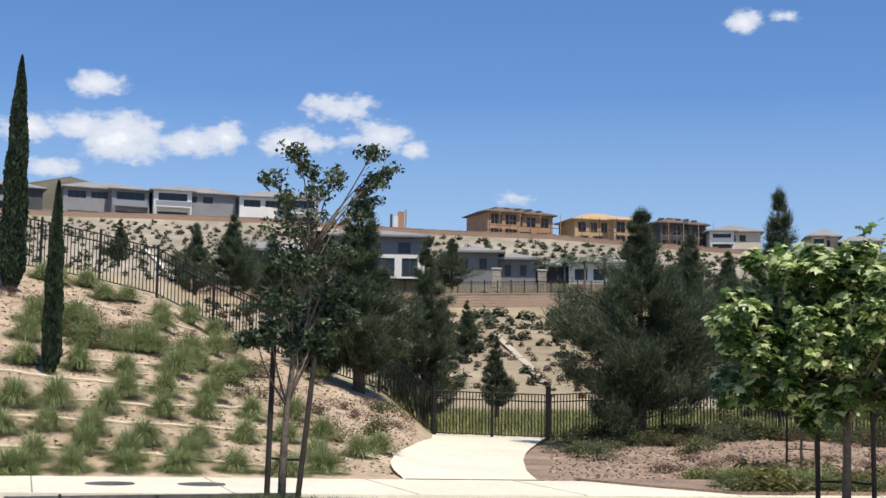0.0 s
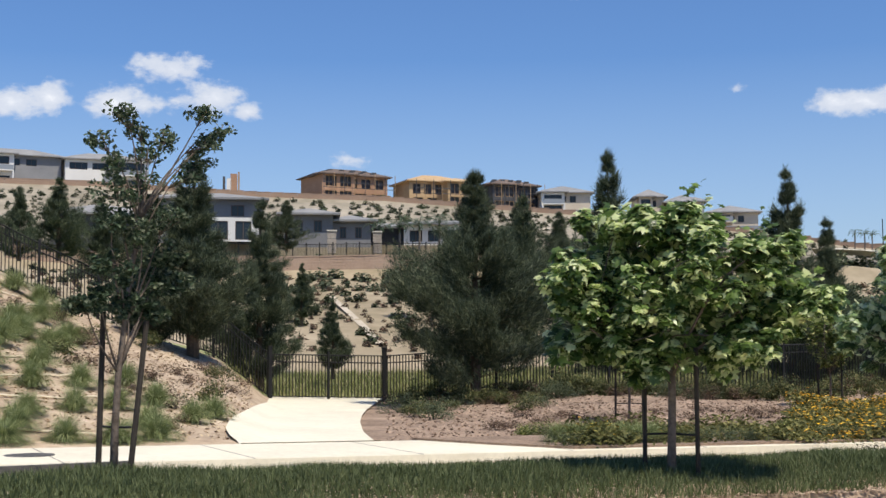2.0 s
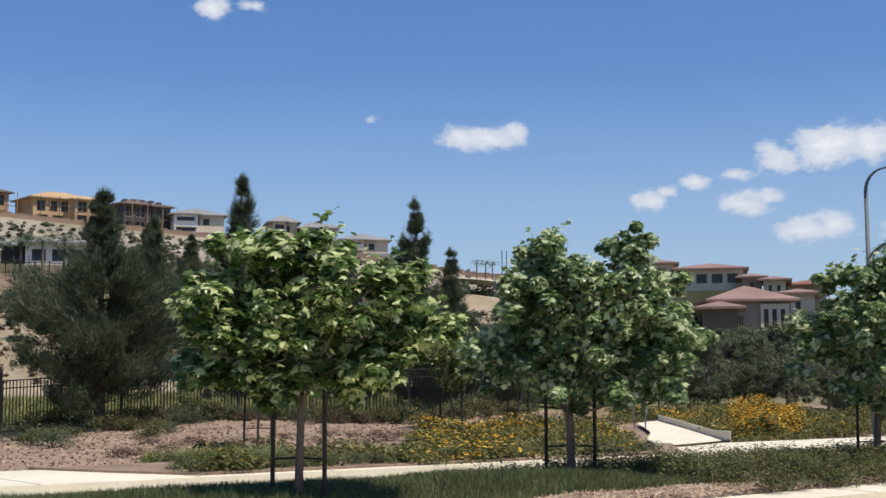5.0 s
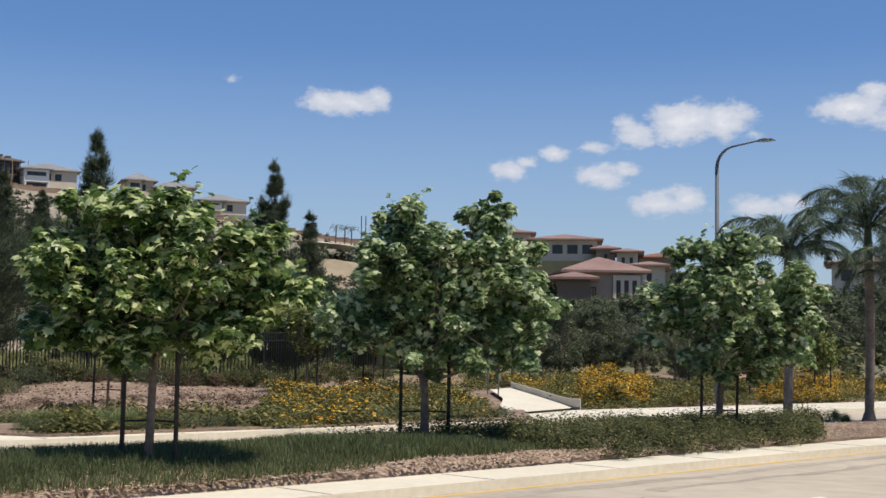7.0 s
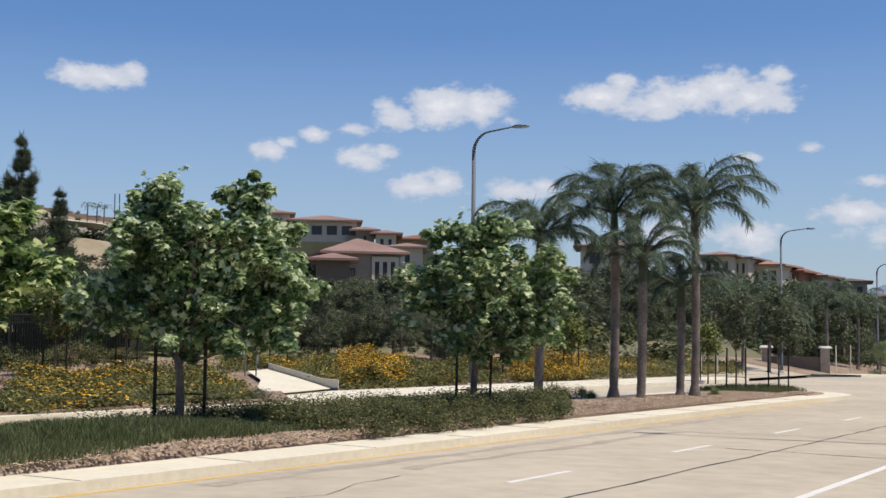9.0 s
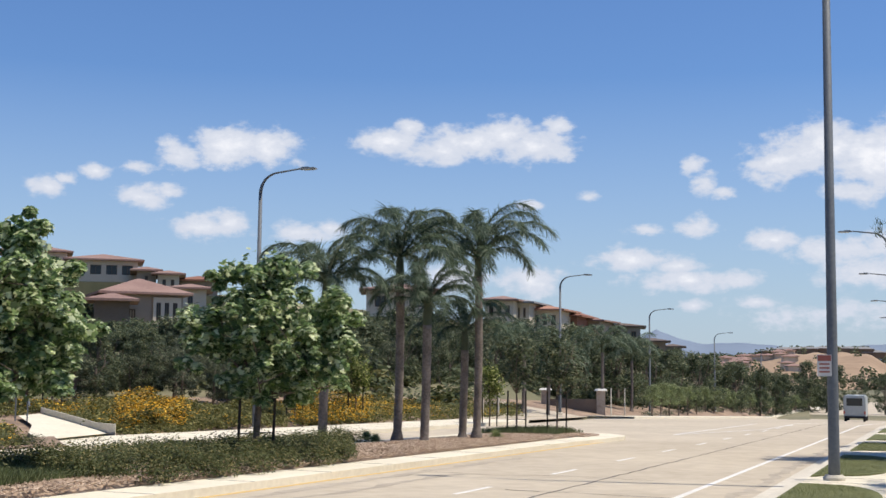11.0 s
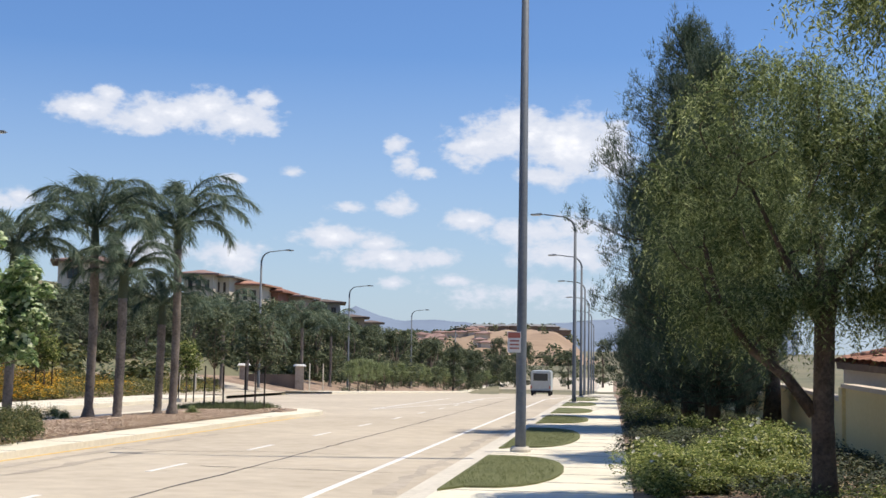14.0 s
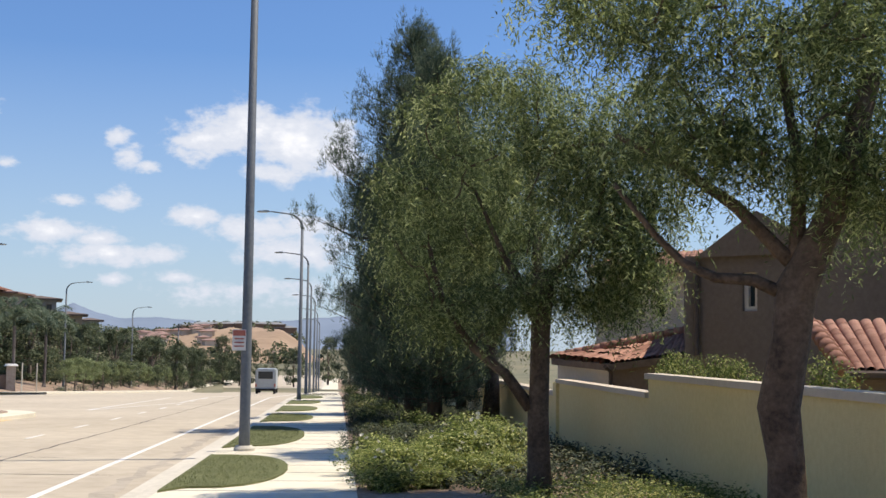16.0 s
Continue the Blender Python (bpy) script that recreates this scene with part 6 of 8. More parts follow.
lift = np.array([0.34 + 0.26 * noise.noise(Vector((a * 0.9, b * 0.9, 4))) for a, b, _ in pos]).clip(0.16, 0.58)
rp, rl = np.repeat(pos, 170, 0), np.repeat(lift, 170)
u = rng.normal(size=(len(rp), 3))
u /= np.linalg.norm(u, axis=1)[:, None]
u[:, 2] = np.abs(u[:, 2])
gc.leaves(rp + u * np.stack([0.3 + 0 * rl, 0.3 + 0 * rl, rl * 1.25], 1) * rng.uniform(0.5, 1, len(rp))[:, None], rng.uniform(0.04, 0.08, len(rp)), "leaf", up=0.35, out=u)
tagged(part("median_groundcover", gc, L_SHRUB), "dense dark green groundcover shrubs on the median", "groundcover", kind="stuff")
for k in range(18):
    yy, xx = rng.uniform(18.0, 26.0), rng.uniform(-15.6, -12.4)
    shrub(xx, yy, float(fall(yy)) + mound(xx, yy), "dark" if rng.uniform() < 0.6 else "green", rng.uniform(0.5, 0.7), rng.uniform(0.6, 0.85), "dense green shrub on the median", "median shrubs")
for b, d in ((-25.2, 38), (-24.4, 40), (-18.6, 43), (-24.0, 37.5)):
    x, y, z = on(b, d, 0.15)
    tu = part("strap_plant", TUSSOCKS[0], None)
    tu.matrix_basis = Matrix.Translation((x, y, z)) @ Matrix.Diagonal((0.45, 0.45, 0.5, 1))
    tagged(tu, "small strap-leaved plant in the median mulch", "plant", "strap plants")
# litter of chips on the mulch
cp = Mesh()
n = 44000
px = np.stack([-12.02 - 3.2 * rng.uniform(0, 1, n) ** 1.8, rng.uniform(0, 47, n), np.zeros(n)], 1)
px = np.vstack([px, np.stack([rng.uniform(-15.4, -12.05, 16000), rng.uniform(26.0, 46, 16000), np.zeros(16000)], 1)])
n = len(px)
px[:, 2] = fall(px[:, 1]) + 0.03 + np.array([mound(a, b) for a, b, _ in px])
cp.leaves(px, rng.uniform(0.035, 0.085, n), "leaf", up=0.85)
tagged(part("bark_chips", cp, material("pale_bark_chip", (0.26, 0.175, 0.12), (0.64, 0.51, 0.385), bump=0, island=1.2)), "loose bark chips lying on the median", "bark chips", kind="stuff")

# ---- street trees on the right ----
def pepper_meshes(trunk_pts, trunk_r, limbs, clusters, n_strand, seed_len=(0.5, 1.3)):
    """A weeping pepper tree: rough trunk, limbs, and hanging strands of narrow leaflets."""
    t, c = Mesh(), Mesh()
    t.tube(trunk_pts, trunk_r, 12)
    for pts, r in limbs:
        t.tube(pts, np.linspace(r, r * 0.35, len(pts)), 8)
    cen = np.array([q[:3] for q in clusters])
    rad = np.array([q[3] for q in clusters])
    joined = [np.array(l[0][i]) * (1 - f) + np.array(l[0][i + 1]) * f for l in limbs for i in range(len(l[0]) // 2, len(l[0]) - 1) for f in (0.0, 0.5, 1.0)] + [np.array(trunk_pts[-1])]
    near = [min(np.linalg.norm(w - q) for w in joined) for q in cen]
    for k in np.argsort(near):
        e = min(joined, key=lambda w: np.linalg.norm(w - cen[k]))
        pts = branch(t, e, cen[k], 0.016, 0.006, 0.3, 5, 6)
        joined += [np.array(pts[3]), cen[k]]
    p, d = clumps(cen, rad, n_strand, 0.85)
    for i in range(n_strand):
        L = rng.uniform(*seed_len) * rng.uniform(0.35, 1.0)
        n = max(6, int(L / 0.03))
        w = np.linspace(0, 1, n)
        side = d[i] * (1, 1, 0.2)
        line = p[i] + np.outer(w, side * 0.55 * L) + np.outer(0.3 * w - 1.05 * w ** 1.7, (0, 0, L)) + np.outer(np.sin(w * 5 + i), (0.02, 0.02, 0))
        a = np.where(np.arange(n) % 2 == 0, 1.0, -1.0)[:, None] * np.cross(side / (np.linalg.norm(side) + 1e-6), (0, 0, 1.0)) + np.array((0, 0, -0.6)) + rng.normal(size=(n, 3)) * 0.5
        a /= np.linalg.norm(a, axis=1)[:, None]
        c.leaves(line + a * 0.03, rng.uniform(0.052, 0.1, n), "leaflet", up=0.5, along=a)
    return t, c


def ring(cx, cz, rx, rz, n, depth, r):
    out = []
    for _ in range(n):
        u = rng.normal(size=3)
        u = u / np.linalg.norm(u) * rng.uniform(0.2, 1.0) ** 0.5
        out.append((cx + u[0] * rx, u[1] * depth, cz + u[2] * rz, r * rng.uniform(0.7, 1.25)))
    return out


x, y, z = on(9.1, 17.0, 0.16)
plant_tree("pepper_tree", x, y, z, pepper_meshes(
    [(0, 0, -0.15), (0.0, 0, 0.35), (-0.02, 0, 1.1), (0.03, 0, 2.2), (0.12, 0, 3.0)], [0.21, 0.155, 0.14, 0.11, 0.08],
    [([(-0.12, 0, 1.15), (-0.45, 0, 1.6), (-0.9, 0.1, 1.95), (-1.3, 0.1, 2.5), (-1.5, 0, 3.3)], 0.085), ([(0.05, 0, 2.4), (-0.5, 0.3, 3.2), (-0.9, 0.2, 4.1)], 0.06), ([(0.1, 0, 2.8), (0.7, -0.2, 3.5), (0.9, 0, 4.4)], 0.06)],
    ring(-0.75, 4.9, 1.25, 0.9, 24, 1.1, 0.42) + ring(-0.35, 5.65, 0.8, 0.35, 9, 0.7, 0.32) + ring(-1.75, 3.5, 0.55, 1.05, 17, 0.8, 0.36) + ring(0.25, 3.75, 1.15, 1.0, 30, 1.1, 0.42) + ring(-1.1, 2.4, 0.75, 0.35, 9, 0.6, 0.28) + ring(0.75, 2.75, 0.5, 0.4, 7, 0.5, 0.28) + ring(0.6, 4.9, 0.8, 0.6, 9, 0.8, 0.4) + ring(0.1, 2.75, 1.1, 0.4, 15, 0.8, 0.3) + ring(1.1, 4.1, 0.55, 0.7, 10, 0.8, 0.36) + ring(1.35, 3.9, 0.4, 0.55, 9, 0.7, 0.34) + ring(1.1, 2.95, 0.5, 0.5, 14, 0.7, 0.3) + ring(1.2, 5.2, 0.8, 0.5, 12, 0.8, 0.34) + ring(1.6, 4.5, 0.5, 0.5, 8, 0.7, 0.34), 8200, (0.35, 1.0)),
    (M_BARK_DARK, L_PEPPER), "pepper tree with weeping feathery foliage and a crooked limb", "tree", "pepper trees", yaw=radians(-9.1))
x, y, z = on(20.0, 11.2, 0.16)
plant_tree("pepper_tree", x, y, z, pepper_meshes(
    [(0.0, 0, -0.15), (-0.03, 0, 0.3), (-0.04, 0, 0.9), (-0.1, 0, 1.35), (0.0, 0, 1.9), (0.05, 0, 2.35), (0.35, 0, 3.0), (0.7, 0, 4.2)], [0.23, 0.175, 0.155, 0.18, 0.165, 0.175, 0.12, 0.08],
    [([(0.0, 0, 2.3), (-0.3, 0, 2.44), (-0.62, 0, 2.46), (-0.9, 0.1, 2.6), (-1.15, 0.1, 2.85), (-1.5, 0, 3.3)], 0.062), ([(0.1, 0, 2.5), (-0.45, 0.2, 3.1), (-1.0, 0.2, 3.5), (-1.5, 0.1, 3.75)], 0.07), ([(0.05, 0, 2.5), (0.1, 0.3, 3.4), (-0.1, 0.3, 4.6)], 0.08)],
    ring(-0.95, 4.7, 0.65, 0.6, 12, 0.8, 0.34) + ring(-0.8, 3.7, 0.5, 0.45, 8, 0.6, 0.28) + ring(0.7, 4.4, 1.0, 1.1, 26, 1.0, 0.42) + ring(0.45, 3.3, 0.8, 0.35, 9, 0.7, 0.3) + ring(-0.2, 5.3, 1.5, 0.4, 14, 1.0, 0.4) + ring(-0.45, 3.75, 0.6, 0.5, 13, 0.7, 0.3) + ring(0.9, 3.5, 0.8, 0.6, 16, 0.8, 0.34) + ring(0.0, 4.3, 1.1, 0.7, 20, 0.9, 0.36) + ring(-1.9, 5.0, 0.5, 0.4, 9, 0.6, 0.3), 5200, (0.3, 0.85)),
    (M_BARK_DARK, L_PEPPER), "large pepper tree with a thick twisted trunk", "tree", "pepper trees", yaw=radians(-20))

x, y, z = on(27.0, 14.5, 0.16)
plant_tree("pepper_tree", x, y, z, pepper_meshes(
    [(0.0, 0, -0.15), (0, 0, 1.2), (0.1, 0, 2.6), (0.2, 0, 3.6)], [0.24, 0.18, 0.15, 0.09],
    [([(0.05, 0, 2.3), (-0.6, 0, 3.0), (-1.2, 0, 3.8)], 0.07), ([(0.1, 0, 2.5), (0.7, 0, 3.4)], 0.06)],
    ring(-0.9, 4.5, 1.5, 1.6, 22, 1.2, 0.55) + ring(0.8, 4.6, 1.3, 1.4, 12, 1.2, 0.55), 2600, (0.4, 1.1)),
    (M_BARK_DARK, L_PEPPER), "pepper tree with dense hanging foliage by the wall", "tree", "pepper trees", yaw=radians(-27))
x, y, z = on(8.95, 25.5, 0.16)
plant_tree("pepper_tree", x, y, z, pepper_meshes(
    [(0.0, 0, -0.15), (0.0, 0, 1.2), (0.02, 0, 2.6), (0, 0, 4.4)], [0.18, 0.14, 0.13, 0.09],
    [([(0.0, 0, 2.6), (-0.7, 0.2, 3.8), (-1.3, 0, 5.2), (-1.6, 0.2, 6.2)], 0.08), ([(0.0, 0, 3.0), (0.7, -0.3, 4.2), (1.1, 0, 5.6)], 0.08), ([(0, 0, 3.6), (-0.1, 0.8, 5.0), (-0.3, 1.0, 6.6)], 0.07)],
    ring(-0.8, 5.3, 1.9, 1.5, 40, 2.2, 0.46) + ring(0.5, 6.4, 1.2, 0.8, 12, 1.2, 0.4) + ring(-2.0, 4.6, 1.0, 1.2, 20, 2.0, 0.4) + ring(-0.5, 7.1, 0.9, 0.4, 6, 0.8, 0.34) + ring(-1.4, 4.2, 1.3, 0.9, 22, 2.6, 0.46), 6200, (0.35, 1.0)),
    (M_BARK_DARK, L_PEPPER), "pepper tree with an airy weeping crown over the roses", "tree", "pepper trees", yaw=radians(-8.95))
x, y, z = on(6.9, 38.2, 0.16)
plant_tree("pepper_tree", x, y, z, pepper_meshes(
    [(0.0, 0, -0.15), (0.05, 0, 1.2), (0, 0, 2.6), (0.1, 0, 4.2)], [0.3, 0.22, 0.19, 0.12],
    [([(0.0, 0, 2.2), (-0.8, 0.2, 3.4), (-1.5, 0, 4.8), (-1.9, 0.2, 6.0)], 0.1), ([(0.05, 0, 2.6), (0.8, -0.3, 3.8), (1.5, 0, 5.2), (1.8, 0.2, 6.2)], 0.1), ([(0, 0, 3.0), (0, 0.8, 4.6), (-0.2, 1.2, 6.2)], 0.09), ([(0, 0, 3.0), (0.1, -0.9, 4.4), (0, -1.3, 5.8)], 0.09)],
    ring(-0.6, 6.2, 2.6, 1.8, 46, 2.6, 0.6) + ring(-1.6, 4.4, 1.3, 0.9, 16, 1.8, 0.5) + ring(1.4, 5.0, 1.4, 1.2, 18, 1.8, 0.5) + ring(-0.4, 7.6, 1.3, 0.6, 9, 1.3, 0.45), 6500, (0.4, 1.1)),
    (M_BARK_DARK, L_PEPPER), "tall pepper tree with a broad crown shading the pavement", "tree", "pepper trees", yaw=radians(-6.9))
def street_pine_meshes(h=12.2):
    """A broad irregular pine whose branch ends stand up like candles."""
    t, c = Mesh(), Mesh()
    t.tube([(0, 0, -0.2), (0.05, 0.02, h * 0.35), (0.0, 0.05, h * 0.7), (0, 0, h * 0.97)], [0.27, 0.2, 0.12, 0.03], 12)
    pos, dirs = [], []
    for i in range(46):
        u = 0.09 + 0.89 * (i + rng.uniform(0, 1)) / 46
        w = float(np.interp(u, [0.09, 0.15, 0.3, 0.6, 0.77, 0.85, 0.93, 1.0], [1.7, 2.6, 2.9, 3.0, 2.3, 1.6, 0.8, 0.2]))
        for j in range(6):
            a = rng.uniform(0, 2 * math.pi)
            L = w * rng.uniform(0.45, 1.0) * min(1.2, max(0.6, 1.0 + 0.9 * noise.noise(Vector((1.3 * math.cos(a), 1.3 * math.sin(a), u * 7)))))
            p0 = np.array((0, 0, h * u - 0.25 * L))
            tip = p0 + np.array((L * math.cos(a), L * math.sin(a), L * rng.uniform(0.1, 0.5)))
            mid = (p0 + tip) / 2 - np.array((0, 0, 0.1 * L))
            t.tube([p0, mid, tip], [0.035 * (1 - u) + 0.012, 0.016, 0.006], 5)
            for f in np.linspace(0.3, 1.0, 2 + int(2.4 * L)):
                q = (p0 + (mid - p0) * f * 2 if f < 0.5 else mid + (tip - mid) * (2 * f - 1)) + rng.normal(size=3) * 0.16
                tall = rng.uniform(0.3, 0.75)
                pos.append(q + np.stack([rng.normal(size=34) * 0.085, rng.normal(size=34) * 0.085, rng.uniform(-0.15, tall, 34)], 1))
                dirs.append(np.array((0.35 * math.cos(a), 0.35 * math.sin(a), 0.9)) + rng.normal(size=(34, 3)) * 0.4)
    for k in range(5):
        q = np.append(rng.normal(size=2) * (0.3 if k else 0.0), h * (1.0 - 0.035 * k))
        pos.append(q + np.stack([rng.normal(size=30) * 0.04, rng.normal(size=30) * 0.04, rng.uniform(-1.0, 0.1, 30)], 1))
        dirs.append(np.array((0, 0, 1.0)) + rng.normal(size=(30, 3)) * 0.3)
    pos, dirs = np.vstack(pos), np.vstack(dirs)
    dirs /= np.linalg.norm(dirs, axis=1)[:, None]
    c.leaves(pos, rng.uniform(0.16, 0.27, len(pos)), "tuft", up=0.2, along=dirs)
    return t.data("trunk", M_BARK_DARK, True), c.data("crown", L_STREETPINE)


BIGPINE = street_pine_meshes()
for b, d, h, w in ((3.43, 38.4, 12.3, 1.0), (4.4, 36.4, 11.0, 0.95), (2.5, 47.8, 10.5, 0.85), (5.6, 47.0, 9.0, 1.0), (4.3, 60.0, 9.5, 1.0), (3.2, 75.0, 9.5, 1.0), (2.1, 68.0, 10.5, 0.85), (1.7, 88.0, 10.5, 0.9), (1.45, 112.0, 10.5, 0.9), (1.2, 140.0, 10.0, 0.9)):
    x, y, z = on(b, d, 0.1)
    o = plant_tree("pine_tree", x, y, z, BIGPINE, (None, None), "tall dark pine shading the pavement", "tree", "street pines", yaw=rng.uniform(0, 6))
    o.scale = (h / 12.2 * w, h / 12.2 * w, h / 12.2)


# ---- turf islands, roses and hedges on the right ----
def turf_island(y0, y1):
    pts = [(-2.33, y0), (-2.33, y1)]
    for a in np.linspace(90, -90, 13):
        pts.append((-2.05 + 1.28 * math.cos(radians(a)) ** 0.7 if abs(a) < 89 else -2.05, (y0 + y1) / 2 + 0.3 + ((y1 - y0) / 2 - 0.3) * math.sin(radians(a))))
    return outline_solid("turf_island", pts[::-1], 0.1, 0.185, M_TURF, "clipped green turf island in the pavement", "turf", kind="structure")


for y0, y1 in ((17.2, 24.4), (26.7, 36.6), (39.7, 47), (49.5, 57), (60, 68), (71, 79), (83, 92), (-2, 6), (8, 14.5)):
    turf_island(y0, y1)
    n = int(700 * (y1 - y0)) if y0 < 40 and y0 > 10 else 0
    if n:
        g = Mesh()
        px = np.stack([rng.uniform(-2.28, -0.85, n), rng.uniform(y0 + 0.3, y1 - 0.3, n), np.zeros(n)], 1)
        c = np.abs(px[:, 1] - (y0 + y1) / 2) / ((y1 - y0) / 2)
        px = px[px[:, 0] < -2.1 + 1.2 * np.sqrt(np.maximum(0, 1 - c ** 2)) ** 0.8]
        px[:, 2] = fall(px[:, 1]) + 0.18
        al = rng.normal(size=(len(px), 3)) * 0.4 + (0, 0, 1)
        g.leaves(px, rng.uniform(0.025, 0.055, len(px)), "blade", up=0, along=al / np.linalg.norm(al, axis=1)[:, None])
        tagged(part("turf_blades", g, L_TURF), "short turf blades on the verge island", "grass", kind="stuff")

L_ROSELEAF = leafy("rose_leaf", (0.11, 0.15, 0.03), (0.31, 0.36, 0.085), (0.62, 0.62, 0.24), 0.45, rough=0.45, island=1.1, spec=0.4)
ROSE = [shrub_mesh(0.75, 0.8, 0.062, 6800, L_ROSELEAF, 26, up=0.55) for _ in range(2)]


def bloom_data():
    """A cupped rose: two rings of petals round one centre."""
    v, k = [(0, 0, -0.02)], 10
    for j in range(2 * k):
        a, r = j * math.pi / k, 0.05 if j % 2 else 0.034
        v.append((r * math.cos(a), r * math.sin(a), 0.025 if j % 2 else 0.012))
    return Mesh().add(v, [(0, 1 + j, 1 + (j + 1) % (2 * k)) for j in range(2 * k)]).data("bloom", L_ROSE)


BLOOM = bloom_data()


def rose_bush(x, y, s, h, blooms, label="leafy rose bush with white blooms beside the pavement"):
    z = float(fall(y)) + 0.15
    o = thing("rose_bush", x, y, z, label, "rose bush", "rose bushes")
    o.scale = (s, s, s * h)
    part("foliage", ROSE[int(rng.integers(0, 2))], None, o)
    for _ in range(blooms):
        a = rng.uniform(0, 6.28)
        q = np.array((math.cos(a) * 0.55, math.sin(a) * 0.55, rng.uniform(0.4, 0.9)))
        part("bloom", BLOOM, None, o, "white bloom").matrix_basis = Matrix.Translation(q) @ Matrix.Rotation(rng.uniform(-0.9, 0.9), 4, "X") @ Matrix.Rotation(rng.uniform(-0.9, 0.9), 4, "Y")


for x, y, s, h, k in ((0.72, 20.2, 0.78, 1.0, 6), (0.8, 18.9, 0.78, 1.0, 6), (0.7, 19.5, 0.7, 0.95, 5), (0.75, 17.6, 0.62, 0.9, 3), (2.0, 20.4, 0.85, 1.15, 4), (2.6, 21.2, 0.9, 1.25, 4), (1.6, 20.2, 0.8, 1.0, 5), (2.3, 21.0, 0.95, 1.2, 4), (1.5, 19.1, 0.72, 0.95, 5), (0.9, 21.6, 0.62, 0.9, 3), (1.6, 21.8, 0.75, 0.95, 3), (2.0, 19.2, 0.66, 0.8, 3), (1.35, 18.0, 0.55, 0.7, 2), (2.5, 19.9, 0.66, 0.85, 3)):
    rose_bush(x, y, s, h, k)
gcv = Mesh()
pts = np.stack([rng.uniform(2.0, 5.05, 520), rng.uniform(9.5, 17.6, 520), np.zeros(520)], 1)
pts = pts[np.degrees(np.arctan2(pts[:, 0], pts[:, 1])) > 5.5]
pts[:, 2] = fall(pts[:, 1]) + 0.2
q = np.repeat(pts, 40, 0)
u = rng.normal(size=q.shape)
u /= np.linalg.norm(u, axis=1)[:, None]
u[:, 2] = np.abs(u[:, 2])
gcv.leaves(q + u * (0.3, 0.3, 0.26) * rng.uniform(0.3, 1, len(q))[:, None], rng.uniform(0.035, 0.065, len(q)), "leaf", up=0.35, out=u)
tagged(part("wall_groundcover", gcv, L_GREEN), "low light-green groundcover below the garden wall", "groundcover", kind="stuff")
# groundcover in the dark slope leaf colour, painting in shade under the trees
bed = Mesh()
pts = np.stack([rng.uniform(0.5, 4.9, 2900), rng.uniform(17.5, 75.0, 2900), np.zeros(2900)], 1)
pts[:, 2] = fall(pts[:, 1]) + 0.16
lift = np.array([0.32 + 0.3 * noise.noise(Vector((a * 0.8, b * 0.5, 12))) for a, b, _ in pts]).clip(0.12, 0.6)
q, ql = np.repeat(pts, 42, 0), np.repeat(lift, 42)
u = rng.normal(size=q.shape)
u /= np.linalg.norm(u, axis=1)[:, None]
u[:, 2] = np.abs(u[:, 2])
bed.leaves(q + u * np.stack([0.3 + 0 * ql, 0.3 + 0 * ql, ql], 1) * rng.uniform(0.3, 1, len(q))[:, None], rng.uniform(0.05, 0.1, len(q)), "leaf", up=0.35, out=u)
tagged(part("bed_groundcover", bed, L_SLOPE), "dense groundcover under the street trees, leaf colour darkened for shade", "groundcover", kind="stuff")
for x, y, s, h, kind in ((0.3, 26.6, 0.62, 1.0, "dark"), (1.4, 33, 0.8, 0.7, "fresh"), (2.2, 34, 1.0, 0.9, "fresh"), (0.9, 40, 0.9, 0.8, "fresh"), (1.6, 45, 1.1, 0.9, "fresh"), (0.9, 50, 0.9, 0.8, "green"), (1.1, 58, 1.1, 0.9, "fresh"), (1.0, 66, 1.0, 0.9, "green"),
                      (1.0, 75, 1.1, 1.0, "fresh"), (1.0, 86, 1.1, 1.0, "green"), (1.2, 26, 0.7, 0.5, "green"), (0.9, 36, 0.7, 0.5, "red"), (1.9, 28, 0.8, 0.6, "green"), (1.1, 100, 1.3, 1.0, "green"), (3.4, 27, 0.9, 0.8, "dark"), (3.0, 31, 0.9, 0.8, "dark")):
    shrub(x, y, float(fall(y)) + 0.16, kind, s, h, "clipped green shrub along the pavement", "pavement shrubs")
# dark kind favoured here, colouring in the shade below the crowns
for k in range(56):
    x, y = rng.uniform(0.6, 4.6), rng.uniform(24.5, 62)
    shrub(x, y, float(fall(y)) + 0.16, str(rng.choice(["green", "fresh", "dark", "red"], p=[0.35, 0.1, 0.4, 0.15])), rng.uniform(0.45, 0.85), rng.uniform(0.5, 0.85), "leafy green shrub in the shaded planting bed", "bed shrubs")
for b, el in ((14.9, -0.75), (15.3, -0.9), (16.3, -1.0), (17.0, -1.05), (17.6, -1.05), (21.2, -1.0)):
    x, y, z = at(b, 5.75 / math.sin(radians(b)), el)
    shrub(x, y, z - 0.2, "fresh", 0.55, 1.3, "yellow-green shrub peeping over the garden wall", "shrubs behind the wall")
    shrub(x, y, z - 0.85, "fresh", 0.5, 1.2, "yellow-green shrub behind the garden wall", "shrubs behind the wall")


# ---- tiled houses behind the garden wall ----
def tile_data():
    m = Mesh()
    v = [(0.12 * math.cos(a), yy, 0.10 * math.sin(a) * s) for yy, s in ((0, 1.0), (0.46, 0.82)) for a in np.linspace(0, math.pi, 8)]
    m.add(v, [(i, i + 1, 8 + i + 1, 8 + i) for i in range(7)])
    return m.data("tile", M_ROOFRED, True)


TILE = tile_data()


